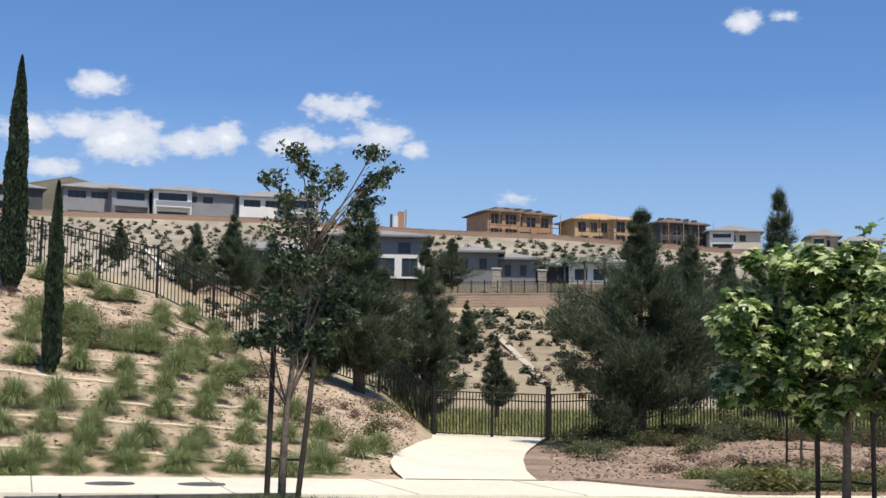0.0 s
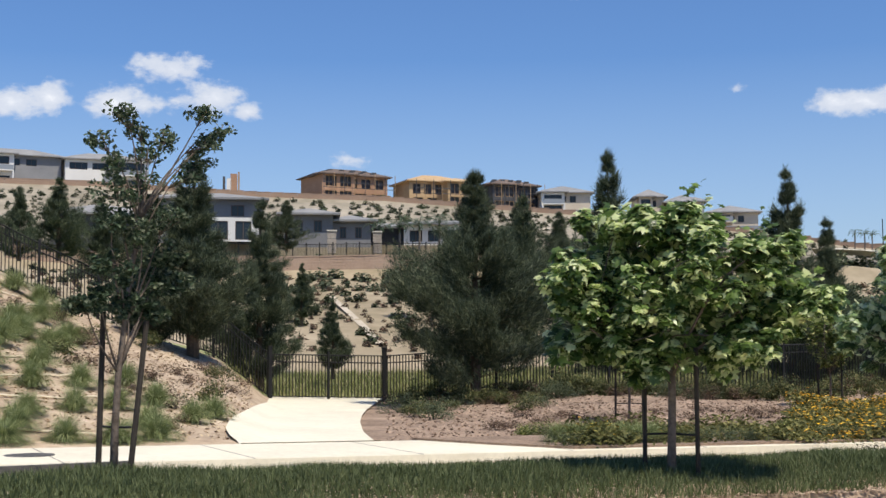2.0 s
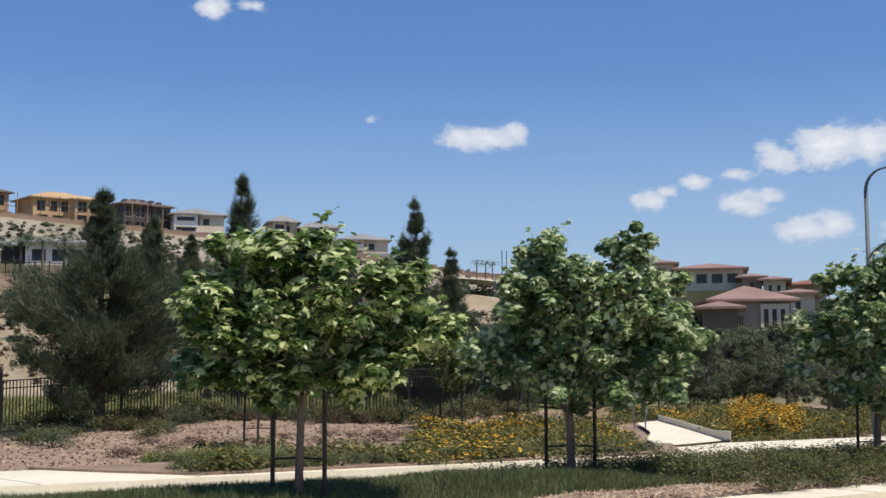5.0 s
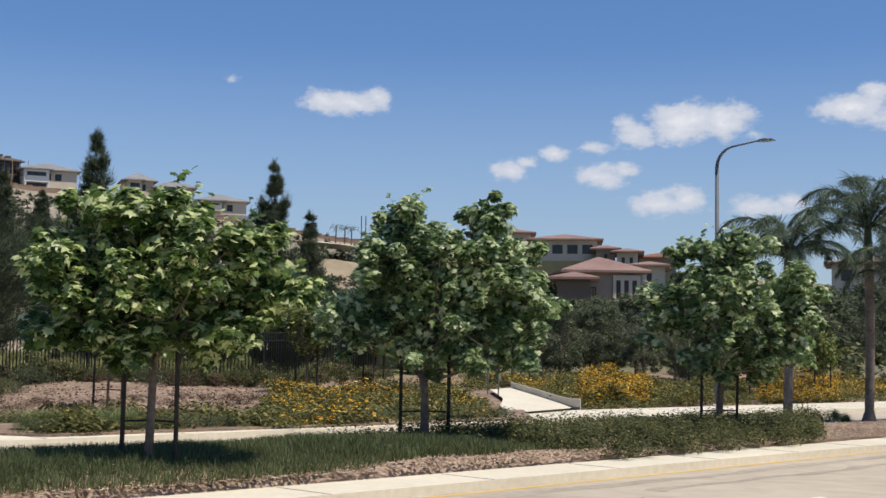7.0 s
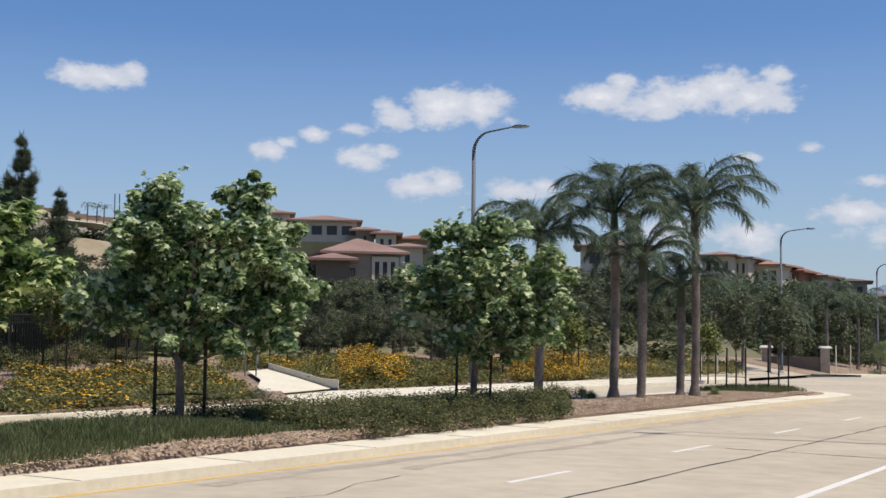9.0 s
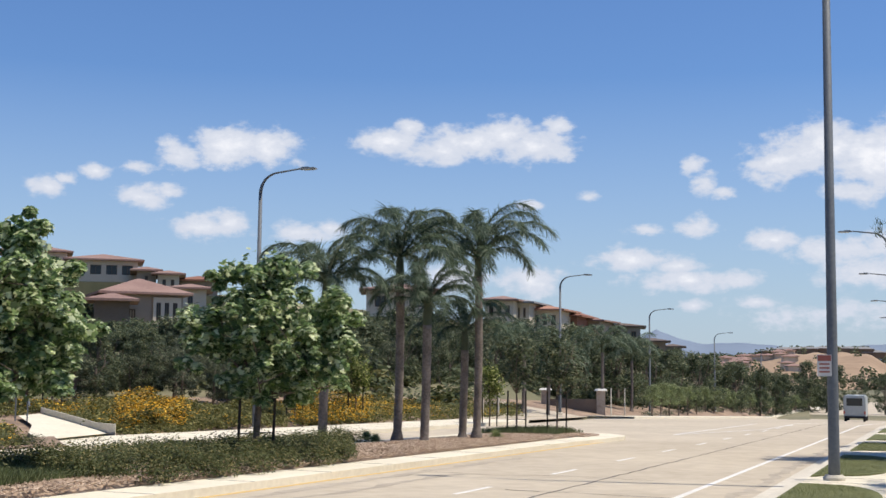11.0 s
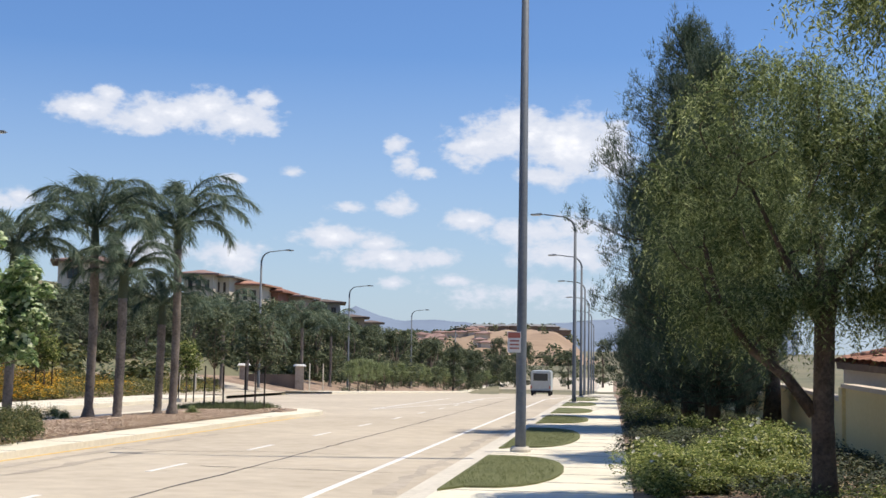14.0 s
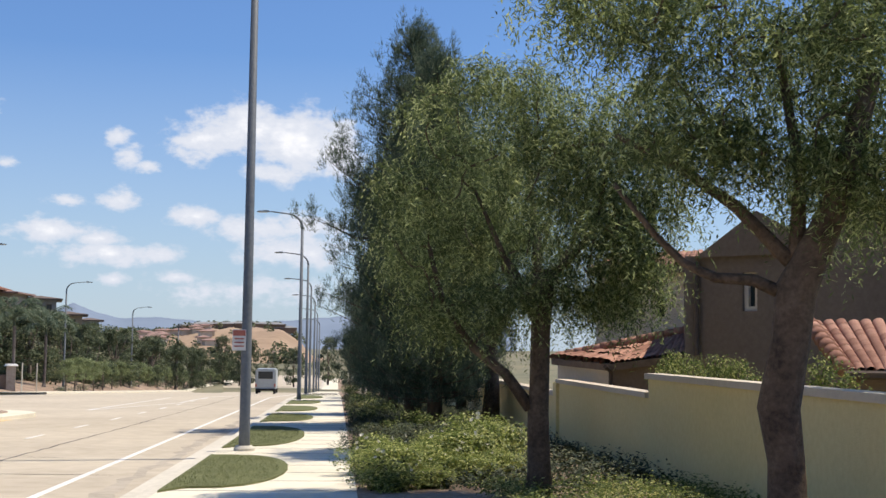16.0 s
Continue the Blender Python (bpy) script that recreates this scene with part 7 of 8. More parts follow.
def tile_plane(parent, a, b, c, d, cols, rows, limit=300):
    """Barrel tiles over a roof plane: a, b the eave's ends, c, d the ridge's ends (c over b)."""
    a, b, c, d = (np.array(q, float) for q in (a, b, c, d))
    base = Mesh()
    base.add([a, b, c, d], [(0, 1, 2, 3)])
    nrm = np.cross(b - a, d - a)
    nrm /= np.linalg.norm(nrm)
    base.add([q - nrm * 0.15 for q in (a, b, c, d)], [(3, 2, 1, 0)])
    base.add([a, b, b - nrm * 0.15, a - nrm * 0.15], [(0, 3, 2, 1)])
    part("roof_deck", base, M_ROOFFELT, parent)
    n = 0
    for i in range(rows):
        for j in range(cols):
            u, w = (j + 0.5) / cols, i / rows
            p = (a + (b - a) * u) * (1 - w) + (d + (c - d) * u) * w
            q = (a + (b - a) * u) * (1 - (i + 1) / rows) + (d + (c - d) * u) * (i + 1) / rows
            yv = (q - p) / np.linalg.norm(q - p)
            xv = np.cross(yv, nrm)
            xv /= np.linalg.norm(xv)
            L = np.linalg.norm(q - p) / 0.42
            W = np.linalg.norm((b - a) * (1 - w) + (c - d) * w) / cols / 0.25
            t = part("roof_tile", TILE, None, parent)
            m = Matrix.Identity(4)
            for k in range(3):
                m[k][0], m[k][1], m[k][2], m[k][3] = xv[k] * W, yv[k] * L, nrm[k] * min(1.2, W), p[k] + nrm[k] * 0.01 * (n % 3)
            t.matrix_basis = m
            n += 1


def ridge_tiles(parent, p, q, n):
    p, q = np.array(p, float), np.array(q, float)
    for i in range(n):
        s, e = p + (q - p) * i / n, p + (q - p) * (i + 1.12) / n
        t = part("ridge_tile", Mesh().tube([s, e], [0.13, 0.105], 9), M_ROOFRED, parent, smooth=True)


def A(b, d, el):
    return np.array(at(b, d, el))


def villa(label, b, d):
    x, y, _ = at(b, d)
    return thing("villa", 0, 0, 0, label, "house", "houses behind the garden wall")


def wall_between(parent, b0, d0, b1, d1, z0, z1, mat, opens=(), thick=0.25):
    p, q = A(b0, d0, 0), A(b1, d1, 0)
    L = math.hypot(q[0] - p[0], q[1] - p[1])
    m = Matrix.Translation(((p[0] + q[0]) / 2, (p[1] + q[1]) / 2, z0)) @ Matrix.Rotation(math.atan2(q[1] - p[1], q[0] - p[0]), 4, "Z")
    part("wall", wall_with_openings(L, z1 - z0, opens, thick), mat, parent).matrix_basis = m
    for k in opens:
        window(parent, m, k[0] - L / 2, k[1], k[2], k[3], 0.02, M_STUCCO, 0)


# the brown villa
v1 = villa("brown stucco villa with a gable and a small dark window", 18, 27)
wall_between(v1, 16.07, 26, 21.5, 24.5, -1, 3.7, M_STUCCO_BROWN, [(1.04, 3.58, 0.33, 0.75)])
wall_between(v1, 21.5, 24.5, 28.5, 23.2, -1, 4.6, M_STUCCO_BROWN)
wall_between(v1, 16.07, 26, 15.9, 33, -1, 3.7, M_STUCCO_BROWN)
g = Mesh()
p, q, r = A(15.95, 25.8, 3.2), A(21.8, 24.3, 3.2), A(18.6, 25.0, 7.5)
bk = np.array((1.5, 6.0, 0))
p[2] = q[2] = 3.65
r[2] = 4.5
g.add([p, q, r, p + bk, q + bk, r + bk], [(0, 1, 2), (0, 2, 5, 3), (1, 4, 5, 2), (3, 5, 4)])
part("gable", g, M_STUCCO_BROWN, v1)
part("downpipe", Mesh().tube([A(16.02, 25.9, -0.2), A(16.02, 25.9, 3.9)], 0.05, 8), M_TRIM, v1)
# the tan villa with its low roof
v2 = villa("tan stucco villa with a low terracotta roof", 13, 32)
wall_between(v2, 11.6, 33.5, 16.2, 31.4, -1, 3.75, M_STUCCO, [(1.84, 3.55, 0.44, 0.66)])
tile_plane(v2, A(11.2, 33.0, 3.55), A(16.2, 30.9, 3.75), A(16.3, 32.4, 4.35), A(12.2, 34.4, 4.1), 18, 3)
tile_plane(v2, A(12.2, 28.2, -0.65), A(16.0, 26.8, -0.1), A(15.9, 30.5, 0.92), A(13.9, 31.2, 0.45), 16, 5)
tile_plane(v2, A(9.6, 31.0, -0.42), A(12.2, 28.2, -0.65), A(13.9, 31.2, 0.45), A(13.0, 33.0, 0.2), 10, 4)
ridge_tiles(v2, A(9.9, 31.2, -0.35), A(15.9, 30.3, 0.95), 15)
ridge_tiles(v2, A(15.9, 26.8, -0.05), A(15.9, 30.4, 0.95), 7)
wall_between(v2, 12.2, 28.5, 16.0, 27.1, -1.5, 1.5, M_STUCCO_BROWN)
wall_between(v2, 9.9, 31.3, 12.2, 28.5, -1.5, 1.45, M_STUCCO)
part("downpipe", Mesh().tube([A(12.0, 28.0, -0.75), A(12.25, 28.3, -1.0), A(12.25, 28.3, -2.4)], 0.045, 7), M_TRIM, v2)
# the near tiled roof
v3 = villa("low brown wing with a terracotta barrel-tile roof", 23, 19)
tile_plane(v3, A(22.35, 18.0, -0.82), A(28.5, 17.0, -0.85), A(28.5, 20.5, 1.25), A(20.85, 20.6, 1.22), 15, 9)
ridge_tiles(v3, A(22.3, 18.0, -0.75), A(20.8, 20.6, 1.28), 8)
wall_between(v3, 22.4, 18.3, 28.5, 17.2, -1.5, 1.46, M_STUCCO_BROWN)
wall_between(v3, 20.6, 20.5, 22.4, 18.3, -1.5, 1.5, M_STUCCO_BROWN)
part("eave", Mesh().tube([A(22.3, 17.95, -0.95), A(28.5, 16.95, -0.98)], 0.06, 6), M_TRIM, v3, "dark brown gutter")

# ---- belt of trees behind the far pavement ----
def belt_mesh(mat, n, leaf, shape):
    """A free-standing bushy tree of unit height 6 m."""
    t, c = Mesh(), Mesh()
    t.tube([(0, 0, -0.3), (0.1, 0, 1.5), (0, 0.1, 4.2)], [0.16, 0.12, 0.04], 7)
    cen, rad = [], []
    for _ in range(40):
        u = rng.uniform(0.05, 1.0)
        a = rng.uniform(0, 6.28)
        if shape == "round":
            w = 2.0 * math.sin(math.pi * min(0.97, 0.12 + 0.82 * u)) ** 0.6
        elif shape == "tall":
            w = 1.25 * (1 - u) ** 0.55 + 0.15
        elif shape == "young":
            w = 1.9 * math.sin(math.pi * min(0.95, 0.2 + 0.75 * u)) ** 0.6
        else:
            w = 1.7 * (1 - 0.5 * u)
        r = w * rng.uniform(0.3, 0.95)
        cen.append((r * math.cos(a), r * math.sin(a), (2.3 + 3.4 * u) if shape == "young" else (0.3 + 5.5 * u)))
        rad.append(rng.uniform(0.35, 0.8))
    cen = np.array(cen)
    for k in range(8):
        branch(t, (0, 0, rng.uniform(1, 3)), cen[k], 0.05, 0.012, n=4, sides=5)
    p, d = clumps(cen, rad, n)
    p[:, 2] = np.maximum(p[:, 2], 0.02)
    c.leaves(p, rng.uniform(0.6, 1.4, n) * leaf, "leaf", up=0.25, out=d)
    return t.data("trunk", M_BARK), c.data("crown", mat)


BELT = [belt_mesh(L_BELT, 5600, 0.17, "round"), belt_mesh(L_BELT_GREY, 5600, 0.16, "round"), belt_mesh(L_BELT, 5000, 0.17, "tall"), belt_mesh(L_BELT, 5600, 0.17, "bushy"), belt_mesh(L_GREEN, 4000, 0.17, "round"), belt_mesh(L_VERGE, 4500, 0.17, "young")]


def belt_tree(b, d, el0, el1, kind, label, group, wide=1.0):
    x, y, z = at(b, d, el0)
    h = d * (math.tan(radians(el1)) - math.tan(radians(el0)))
    o = plant_tree("tree", x, y, min(z, ground(x, y)), BELT[kind], (None, None), label, "tree", group, yaw=rng.uniform(0, 6))
    h += max(0, z - ground(x, y))
    o.scale = (h / 6 * wide, h / 6 * wide, h / 6)


TOP_B, TOP_EL, BELT_D = [-48, -42, -38, -34, -29, -24, -20, -16, -13, -10.5, -8, -6, -4.5], [2.6, 2.4, 1.7, 1.85, 2.1, 2.5, 2.2, 1.8, 1.5, 1.0, 0.3, -0.2, -0.7], [56, 58, 64, 66, 78, 102, 110, 118, 130, 150, 185, 215, 250]
for b in np.arange(-47, -4.6, 0.7):
    for r in range(3):
        bb = b + rng.uniform(-0.4, 0.4)
        d = float(np.interp(bb, TOP_B, BELT_D)) * (1.0 + 0.12 * r) + rng.uniform(-2, 2)
        top = float(np.interp(bb, TOP_B, TOP_EL)) * rng.uniform(0.8, 1.12) + rng.uniform(-0.35, 0.15)
        kind = int(rng.choice([0, 1, 2, 3], p=[0.36, 0.2, 0.2, 0.24]))
        low = -1.6 if bb < -14 else -2.0
        belt_tree(float(bb), d, low, max(top, low + 1.0), kind, "dense dark evergreen tree in the roadside belt", "belt trees", rng.uniform(1.0, 1.5))
for b in np.arange(-45, -29, 0.85):
    d = float(np.interp(b, [-45, -38, -30, -24, -17], [53, 56, 60, 72, 98])) + rng.uniform(-2, 2)
    belt_tree(float(b + rng.uniform(-0.3, 0.3)), d, -1.3, rng.uniform(0.3, 1.5), int(rng.choice([0, 1, 3])), "bushy dark evergreen at the front of the belt", "belt trees", rng.uniform(1.0, 1.4))
for b in np.arange(-29.5, -19.6, 0.55):
    d = float(np.interp(b, [-30, -25, -20], [64, 80, 104])) + rng.uniform(-2, 3)
    belt_tree(float(b), d, -1.5, rng.uniform(0.7, 2.2), int(rng.choice([0, 1, 2, 3])), "tall dark evergreen behind the flower bank", "belt trees", rng.uniform(0.85, 1.2))
# pale young trees on the verge beyond the junction
for k, b in enumerate(np.linspace(-11.7, -4.8, 19)):
    d = 112 + 7.2 * k + rng.uniform(-2, 2)
    belt_tree(float(b), d, -2.2 + 0.02 * k, -0.62 - 0.03 * k + rng.uniform(-0.15, 0.1), 5, "young light-green tree on the verge", "verge trees", 0.95)
for k in range(10):
    b = -11.8 + k * 0.72
    x, y, z = at(b, 116 + 12 * k, -2.0)
    shrub(x, y, ground(x, y), "grey", 1.5, 0.8, "grey-green shrub below the tree belt", "verge shrubs")
def young_tree(b, d, lift, mat, h, label, group, stake_label):
    x, y, z = on(b, d, lift)
    lobes = [(0, h * 0.72, h * 0.19, h * 0.27), (0.1, h * 0.55, h * 0.16, h * 0.14), (-0.12, h * 0.85, h * 0.11, h * 0.12)]
    plant_tree("tree", x, y, z, sycamore_meshes(lobes, 0.1, 1900, 0.035, h * 0.4), (M_BARK, mat), label, "tree", group, yaw=radians(-b))
    stake_pair((x, y), z, 1.6, 0.35, stake_label, radians(-b))


for b, d in ((-47.6, 42), (-44.6, 44), (-38.0, 50), (-27.6, 55), (-24.9, 60), (-18.9, 62), (-56.2, 33.5)):
    young_tree(b, d, 0.0, L_GREEN, 3.0, "small staked young tree with thin foliage", "young staked trees", "slender wooden stake beside a young tree")
for b, d in ((-17.7, 48.0), (-15.9, 48.5)):
    young_tree(b, d, 0.15, L_BELT, 3.9, "dark young tree staked on the median's nose", "median trees", "black wooden stake beside a young tree on the median")
# feathery palms within the belt
for b, d, el in ((-17.4, 85, 2.1), (-16.3, 88, 1.2), (-13.9, 105, 1.9), (-28.0, 62, 1.6), (-12.6, 120, 1.4)):
    x, y, _ = at(b, d)
    zz = ground(x, y)
    h = max(1.0, EYE + d * math.tan(radians(el)) - zz - 2.2)
    plant_tree("palm_tree", x, y, zz, palm_meshes(h, 18, 3.2, 22), (None, None, None), "date palm with long grey-green fronds among trees", "palm", "belt palms", names=("trunk", "crown", "crownshaft"))


# ---- hillside planting ----
def scatter(name, b0, b1, d0, d1, row_gap, plant_gap, size, mat, label, jitter=0.3, skip=0.2, leaf_n=70, leaf=0.27):
    m, pos, sc = Mesh(), [], []
    for d in np.arange(d0, d1, row_gap):
        step = math.degrees(plant_gap / d)
        for b in np.arange(b0 + (int(d / row_gap) % 2) * step * 0.5, b1, step):
            if rng.uniform() < skip:
                continue
            bb, dd = b + rng.normal() * jitter * step, d + rng.normal() * jitter * row_gap * 0.5
            x, y, _ = at(bb, dd)
            if b0 > -60 and (x > -27 or (bb > -20 and dd < 108)):
                continue
            pos.append((x, y, ground(x, y)))
            sc.append(size * rng.uniform(0.6, 1.35))
    pos, sc = np.repeat(np.array(pos), leaf_n, 0), np.repeat(np.array(sc), leaf_n)
    u = rng.normal(size=(len(pos), 3))
    u /= np.linalg.norm(u, axis=1)[:, None]
    u[:, 2] = np.abs(u[:, 2]) * 1.25
    m.leaves(pos + u * sc[:, None] * 0.44 * rng.uniform(0.3, 1, len(pos))[:, None], sc * leaf, "leaf", up=0.3, out=u)
    return tagged(part(name, m, mat), label, "shrubs", kind="stuff")


scatter("hillside_shrubs", -95, -72, 168, 252, 3.6, 2.7, 1.35, L_SLOPE, "rows of dark clipped shrubs on the pale upper slope", 0.18, 0.1, 60)
scatter("hillside_shrubs", -72, -44, 168, 254, 3.8, 3.0, 1.5, L_SLOPE, "scattered olive shrubs on the pale upper slope", 0.35, 0.2)
scatter("hillside_shrubs", -78, -60, 168, 252, 9, 7, 2.6, L_BELT, "large dark shrubs on the upper slope", 0.5, 0.6, 90)
scatter("hillside_shrubs", -82, -46, 82, 129, 2.2, 1.7, 0.75, L_RED, "rows of reddish-brown shrubs on the eroded slope", 0.3, 0.25)
scatter("hillside_shrubs", -82, -46, 88, 130, 3.0, 2.3, 1.15, L_SLOPE, "olive shrubs massed below the retaining wall", 0.5, 0.3, 80)
scatter("hillside_shrubs", -80, -58, 118, 131, 2.6, 2.2, 1.7, L_BELT_GREY, "grey-green shrubs close below the retaining wall", 0.5, 0.3, 80)
scatter("hillside_shrubs", -96, -80, 54, 125, 5.0, 4.0, 1.2, L_SHRUB, "olive shrubs in the field behind the fence", 0.5, 0.35, 60)
scatter("hillside_shrubs", -46, -9, 72, 168, 5.0, 4.2, 3.4, L_BELT, "dense dark shrubbery covering the hillside", 0.5, 0.25, 130, 0.15)
scatter("hillside_shrubs", -45, -30, 168, 240, 7.0, 5.0, 3.6, L_BELT, "dense dark shrubbery between the hillside houses", 0.5, 0.45, 130, 0.15)
scatter("hillside_shrubs", -31, -19, 60, 106, 2.6, 2.2, 1.7, L_SHRUB, "olive shrubs on the bank behind the flowers", 0.5, 0.2, 80)
scatter("terrace_hedge", -82, -60, 136, 141, 2.4, 2.0, 1.5, L_BELT, "dark hedge plants on the terrace", 0.4, 0.5, 80)
scatter("ridge_shrubs", -66, -44, 262, 275, 5, 6, 1.8, L_BELT, "dark shrubs along the ridge", 0.4, 0.5, 80)
scatter("ridge_grass", -80, -66, 262, 300, 4, 3, 1.2, M_FIELD, "dry grass on the ridge", 0.5, 0.3)
# tall grass in the field behind the gate
fg = Mesh()
n = 26000
bb, dd = rng.uniform(-74, -45, n), rng.uniform(50.5, 76, n)
dd = np.maximum(dd, np.interp(bb, B_AZ, FENCE_D) + 0.8)
px = np.stack([dd * np.sin(np.radians(bb)), dd * np.cos(np.radians(bb)), np.zeros(n)], 1)
px[:, 2] = [ground(a, b) for a, b, _ in px]
al = rng.normal(size=(n, 3)) * 0.3 + (0, 0, 1)
fg.leaves(px, rng.uniform(0.25, 0.6, n), "blade", up=0, along=al / np.linalg.norm(al, axis=1)[:, None])
tagged(part("field_grass", fg, leafy("field_grass_blade", (0.14, 0.16, 0.05), (0.30, 0.30, 0.12), (0.46, 0.40, 0.22), 0.2)), "half-dry field grass behind the gate", "grass", kind="stuff")
# pale earth tracks and channels
drape("drain_channel", plan((-69.6, 113), (-68.95, 104), (-68.2, 95), (-67.5, 87)), plan((-69.35, 113), (-68.65, 104), (-67.85, 95), (-67.1, 87)), 0.14, M_ROAD, "pale concrete drainage channel down the eroded slope", "channel", 14, 2)
drape("drain_channel", plan((-85.2, 205), (-84.6, 190), (-83.9, 172), (-83.3, 160)), plan((-85.0, 205), (-84.35, 190), (-83.55, 172), (-82.9, 160)), 0.4, M_CONC, "pale concrete drainage channel on the upper slope", "channel", 14, 2)
drape("cut_slope", plan((-48.2, 150), (-48.0, 170), (-47.4, 190)), plan((-45.6, 150), (-45.4, 170), (-45.3, 190)), 2.2, M_CONC, "pale grey sprayed-concrete slope on the hillside", "slope", 8, 4)

# ramp with its kerb beside the flower banks
lft, rgt = [(-22.7, 29.3), (-25.2, 31.2), (-26.9, 33.5), (-29.2, 35.6)], [(-24.0, 33.8), (-25.8, 34.9), (-27.6, 36.0), (-29.5, 37.1)]
drape("ramp", lft, rgt, 0.13, M_WALK, "pale concrete ramp rising from the pavement", "ramp", 14, 5)
kerb, ks = Mesh(), np.linspace(0, 1, 16)
kv = []
for w in ks:
    x, y = -24.0 - 5.5 * w, 33.86 + 3.3 * w
    g = max(ground(x, y), float(fall(y)) + 0.15)
    kv += [(x, y, g - 0.2), (x, y, g + 0.34), (x - 0.09, y + 0.15, g + 0.34), (x - 0.09, y + 0.15, g - 0.2)]
kerb.add(kv, [(4 * i + j, 4 * i + j + 1, 4 * i + j + 5, 4 * i + j + 4) for i in range(15) for j in range(3)] + [(0, 3, 2, 1), (60, 61, 62, 63)])
tagged(part("ramp_kerb", kerb, M_CONC), "concrete wall kerb along the ramp's upper side", "kerb", kind="structure")
rail = thing("hand_rail", -28.9, 35.1, ground(-28.9, 35.1), "short grey steel rail at the ramp's head", "rail")
part("post", Mesh().tube([(0, 0, -0.1), (0, 0, 1.0)], 0.025, 7), M_POLE, rail)
part("post", Mesh().tube([(1.1, -0.75, -0.3), (1.1, -0.75, 0.85)], 0.025, 7), M_POLE, rail)
part("bar", Mesh().tube([(0, 0, 1.0), (1.1, -0.75, 0.85), (1.3, -0.9, 0.55)], 0.024, 7), M_POLE, rail)
# storm drain mouths in the far kerb: solid dark bars for the shaded openings
for b0, b1 in ((-34.25, -33.25), (-33.15, -32.2)):
    p, q = 20.33 / math.tan(radians(-b0)), 20.33 / math.tan(radians(-b1))
    y = (p + q) / 2
    tagged(part("storm_drain", Mesh().box((-20.34, y, float(fall(y)) + 0.085), (0.12, q - p, 0.11)), M_SEAL), "storm drain mouth in the kerb, its shaded opening a dark bar", "drain", "storm drains")
tagged(part("storm_drain", Mesh().box((-20.335, 2.05, float(fall(2.05)) + 0.07), (0.1, 4.5, 0.125)), M_SEAL), "wide storm drain mouth under the far pavement, its shaded opening a dark bar", "drain", "storm drains")
for yy in (0.6, 2.05, 3.5):
    tagged(part("drain_post", Mesh().box((-20.29, yy, float(fall(yy)) + 0.07), (0.03, 0.04, 0.13)), M_IRON), "iron post in a storm drain mouth", "post", "drain posts")
for b in (-86.3, -82.4):
    d = 22.2 / abs(math.sin(radians(b)))
    x, y, _ = at(b, d)
    m = Mesh().tube([(x, y, float(fall(y)) + 0.14), (x, y, float(fall(y)) + 0.162)], 0.42, 24)
    tagged(part("manhole_cover", m, M_SEAL), "round dark iron cover set in the pavement", "manhole cover", "covers")

# ---- terrace: stone pillars, fence and palms ----
for b, e0, e1 in ((-69.45, 4.35, 5.35), (-67.4, 4.35, 5.3)):
    x, y, z = at(b, 137, e0)
    o = thing("stone_pillar", x, y, z, "stacked-stone terrace pillar", "pillar", "terrace pillars", radians(-b))
    h = 137 * (math.tan(radians(e1)) - math.tan(radians(e0)))
    for k in range(6):
        part("stone_course", Mesh().box((0, 0, h * (k + 0.5) / 6), (0.92 + 0.05 * (k % 2), 0.92, h / 6 * 0.93)), M_STONE, o)
    part("cap", Mesh().box((0, 0, h + 0.06), (1.1, 1.1, 0.14)), M_CONC, o)
tf = thing("terrace_fence", *at(-72, 133.2, 4.3), "black iron fence along the terrace edge", "fence", kind="structure")
ox, oy, oz = tf.matrix_basis.translation
m = Mesh()
for b in np.arange(-76, -61.4, 0.6):
    x, y, _ = at(b, 133.2)
    z = float(np.interp(b, B_AZ, TOP_Z)) + 2.2
    part("post", Mesh().box((x - ox, y - oy, z + 0.8 - oz), (0.1, 0.1, 1.7)), M_IRON, tf)
    x2, y2, _ = at(b + 0.6, 133.2)
    for h in (0.15, 1.45):
        m.tube([(x - ox, y - oy, z + h - oz), (x2 - ox, y2 - oy, z + h - oz)], 0.03, 4)
    for k in range(1, 9):
        w = k / 9
        m.box((x + (x2 - x) * w - ox, y + (y2 - y) * w - oy, z + 0.8 - oz), (0.03, 0.03, 1.4))
tagged(part("pickets", m, M_IRON, tf), kind="stuff")
for b, el in ((-67.3, 5.75), (-66.4, 5.85), (-65.5, 5.9), (-64.6, 6.05), (-64.0, 5.5)):
    x, y, z = at(b, 141, 4.5)
    h = 141 * (math.tan(radians(el)) - math.tan(radians(4.5))) - 1.4
    plant_tree("palm_tree", x, y, z, palm_meshes(max(1.0, h), 14, 1.9, 14), (None, None, None), "small palm in the terrace garden", "palm", "terrace palms", names=("trunk", "crown", "crownshaft"))
# leaning boards at the ridge
x, y, z = at(-74.05, 262, 7.2)
o = thing("board_stack", x, y, ground(x, y), "upright weathered boards standing on the ridge", "boards", yaw=radians(74))
for k, (dx, w, h, mt) in enumerate(((-1.0, 0.5, 3.6, M_DARKWALL), (0.0, 0.9, 3.2, M_STUCCO_WHITE), (1.0, 1.4, 4.2, M_OSB), (2.0, 0.35, 4.6, M_TIMBER))):
    part("board", Mesh().box((dx, 0, h / 2), (w, 0.12, h)), mt, o)
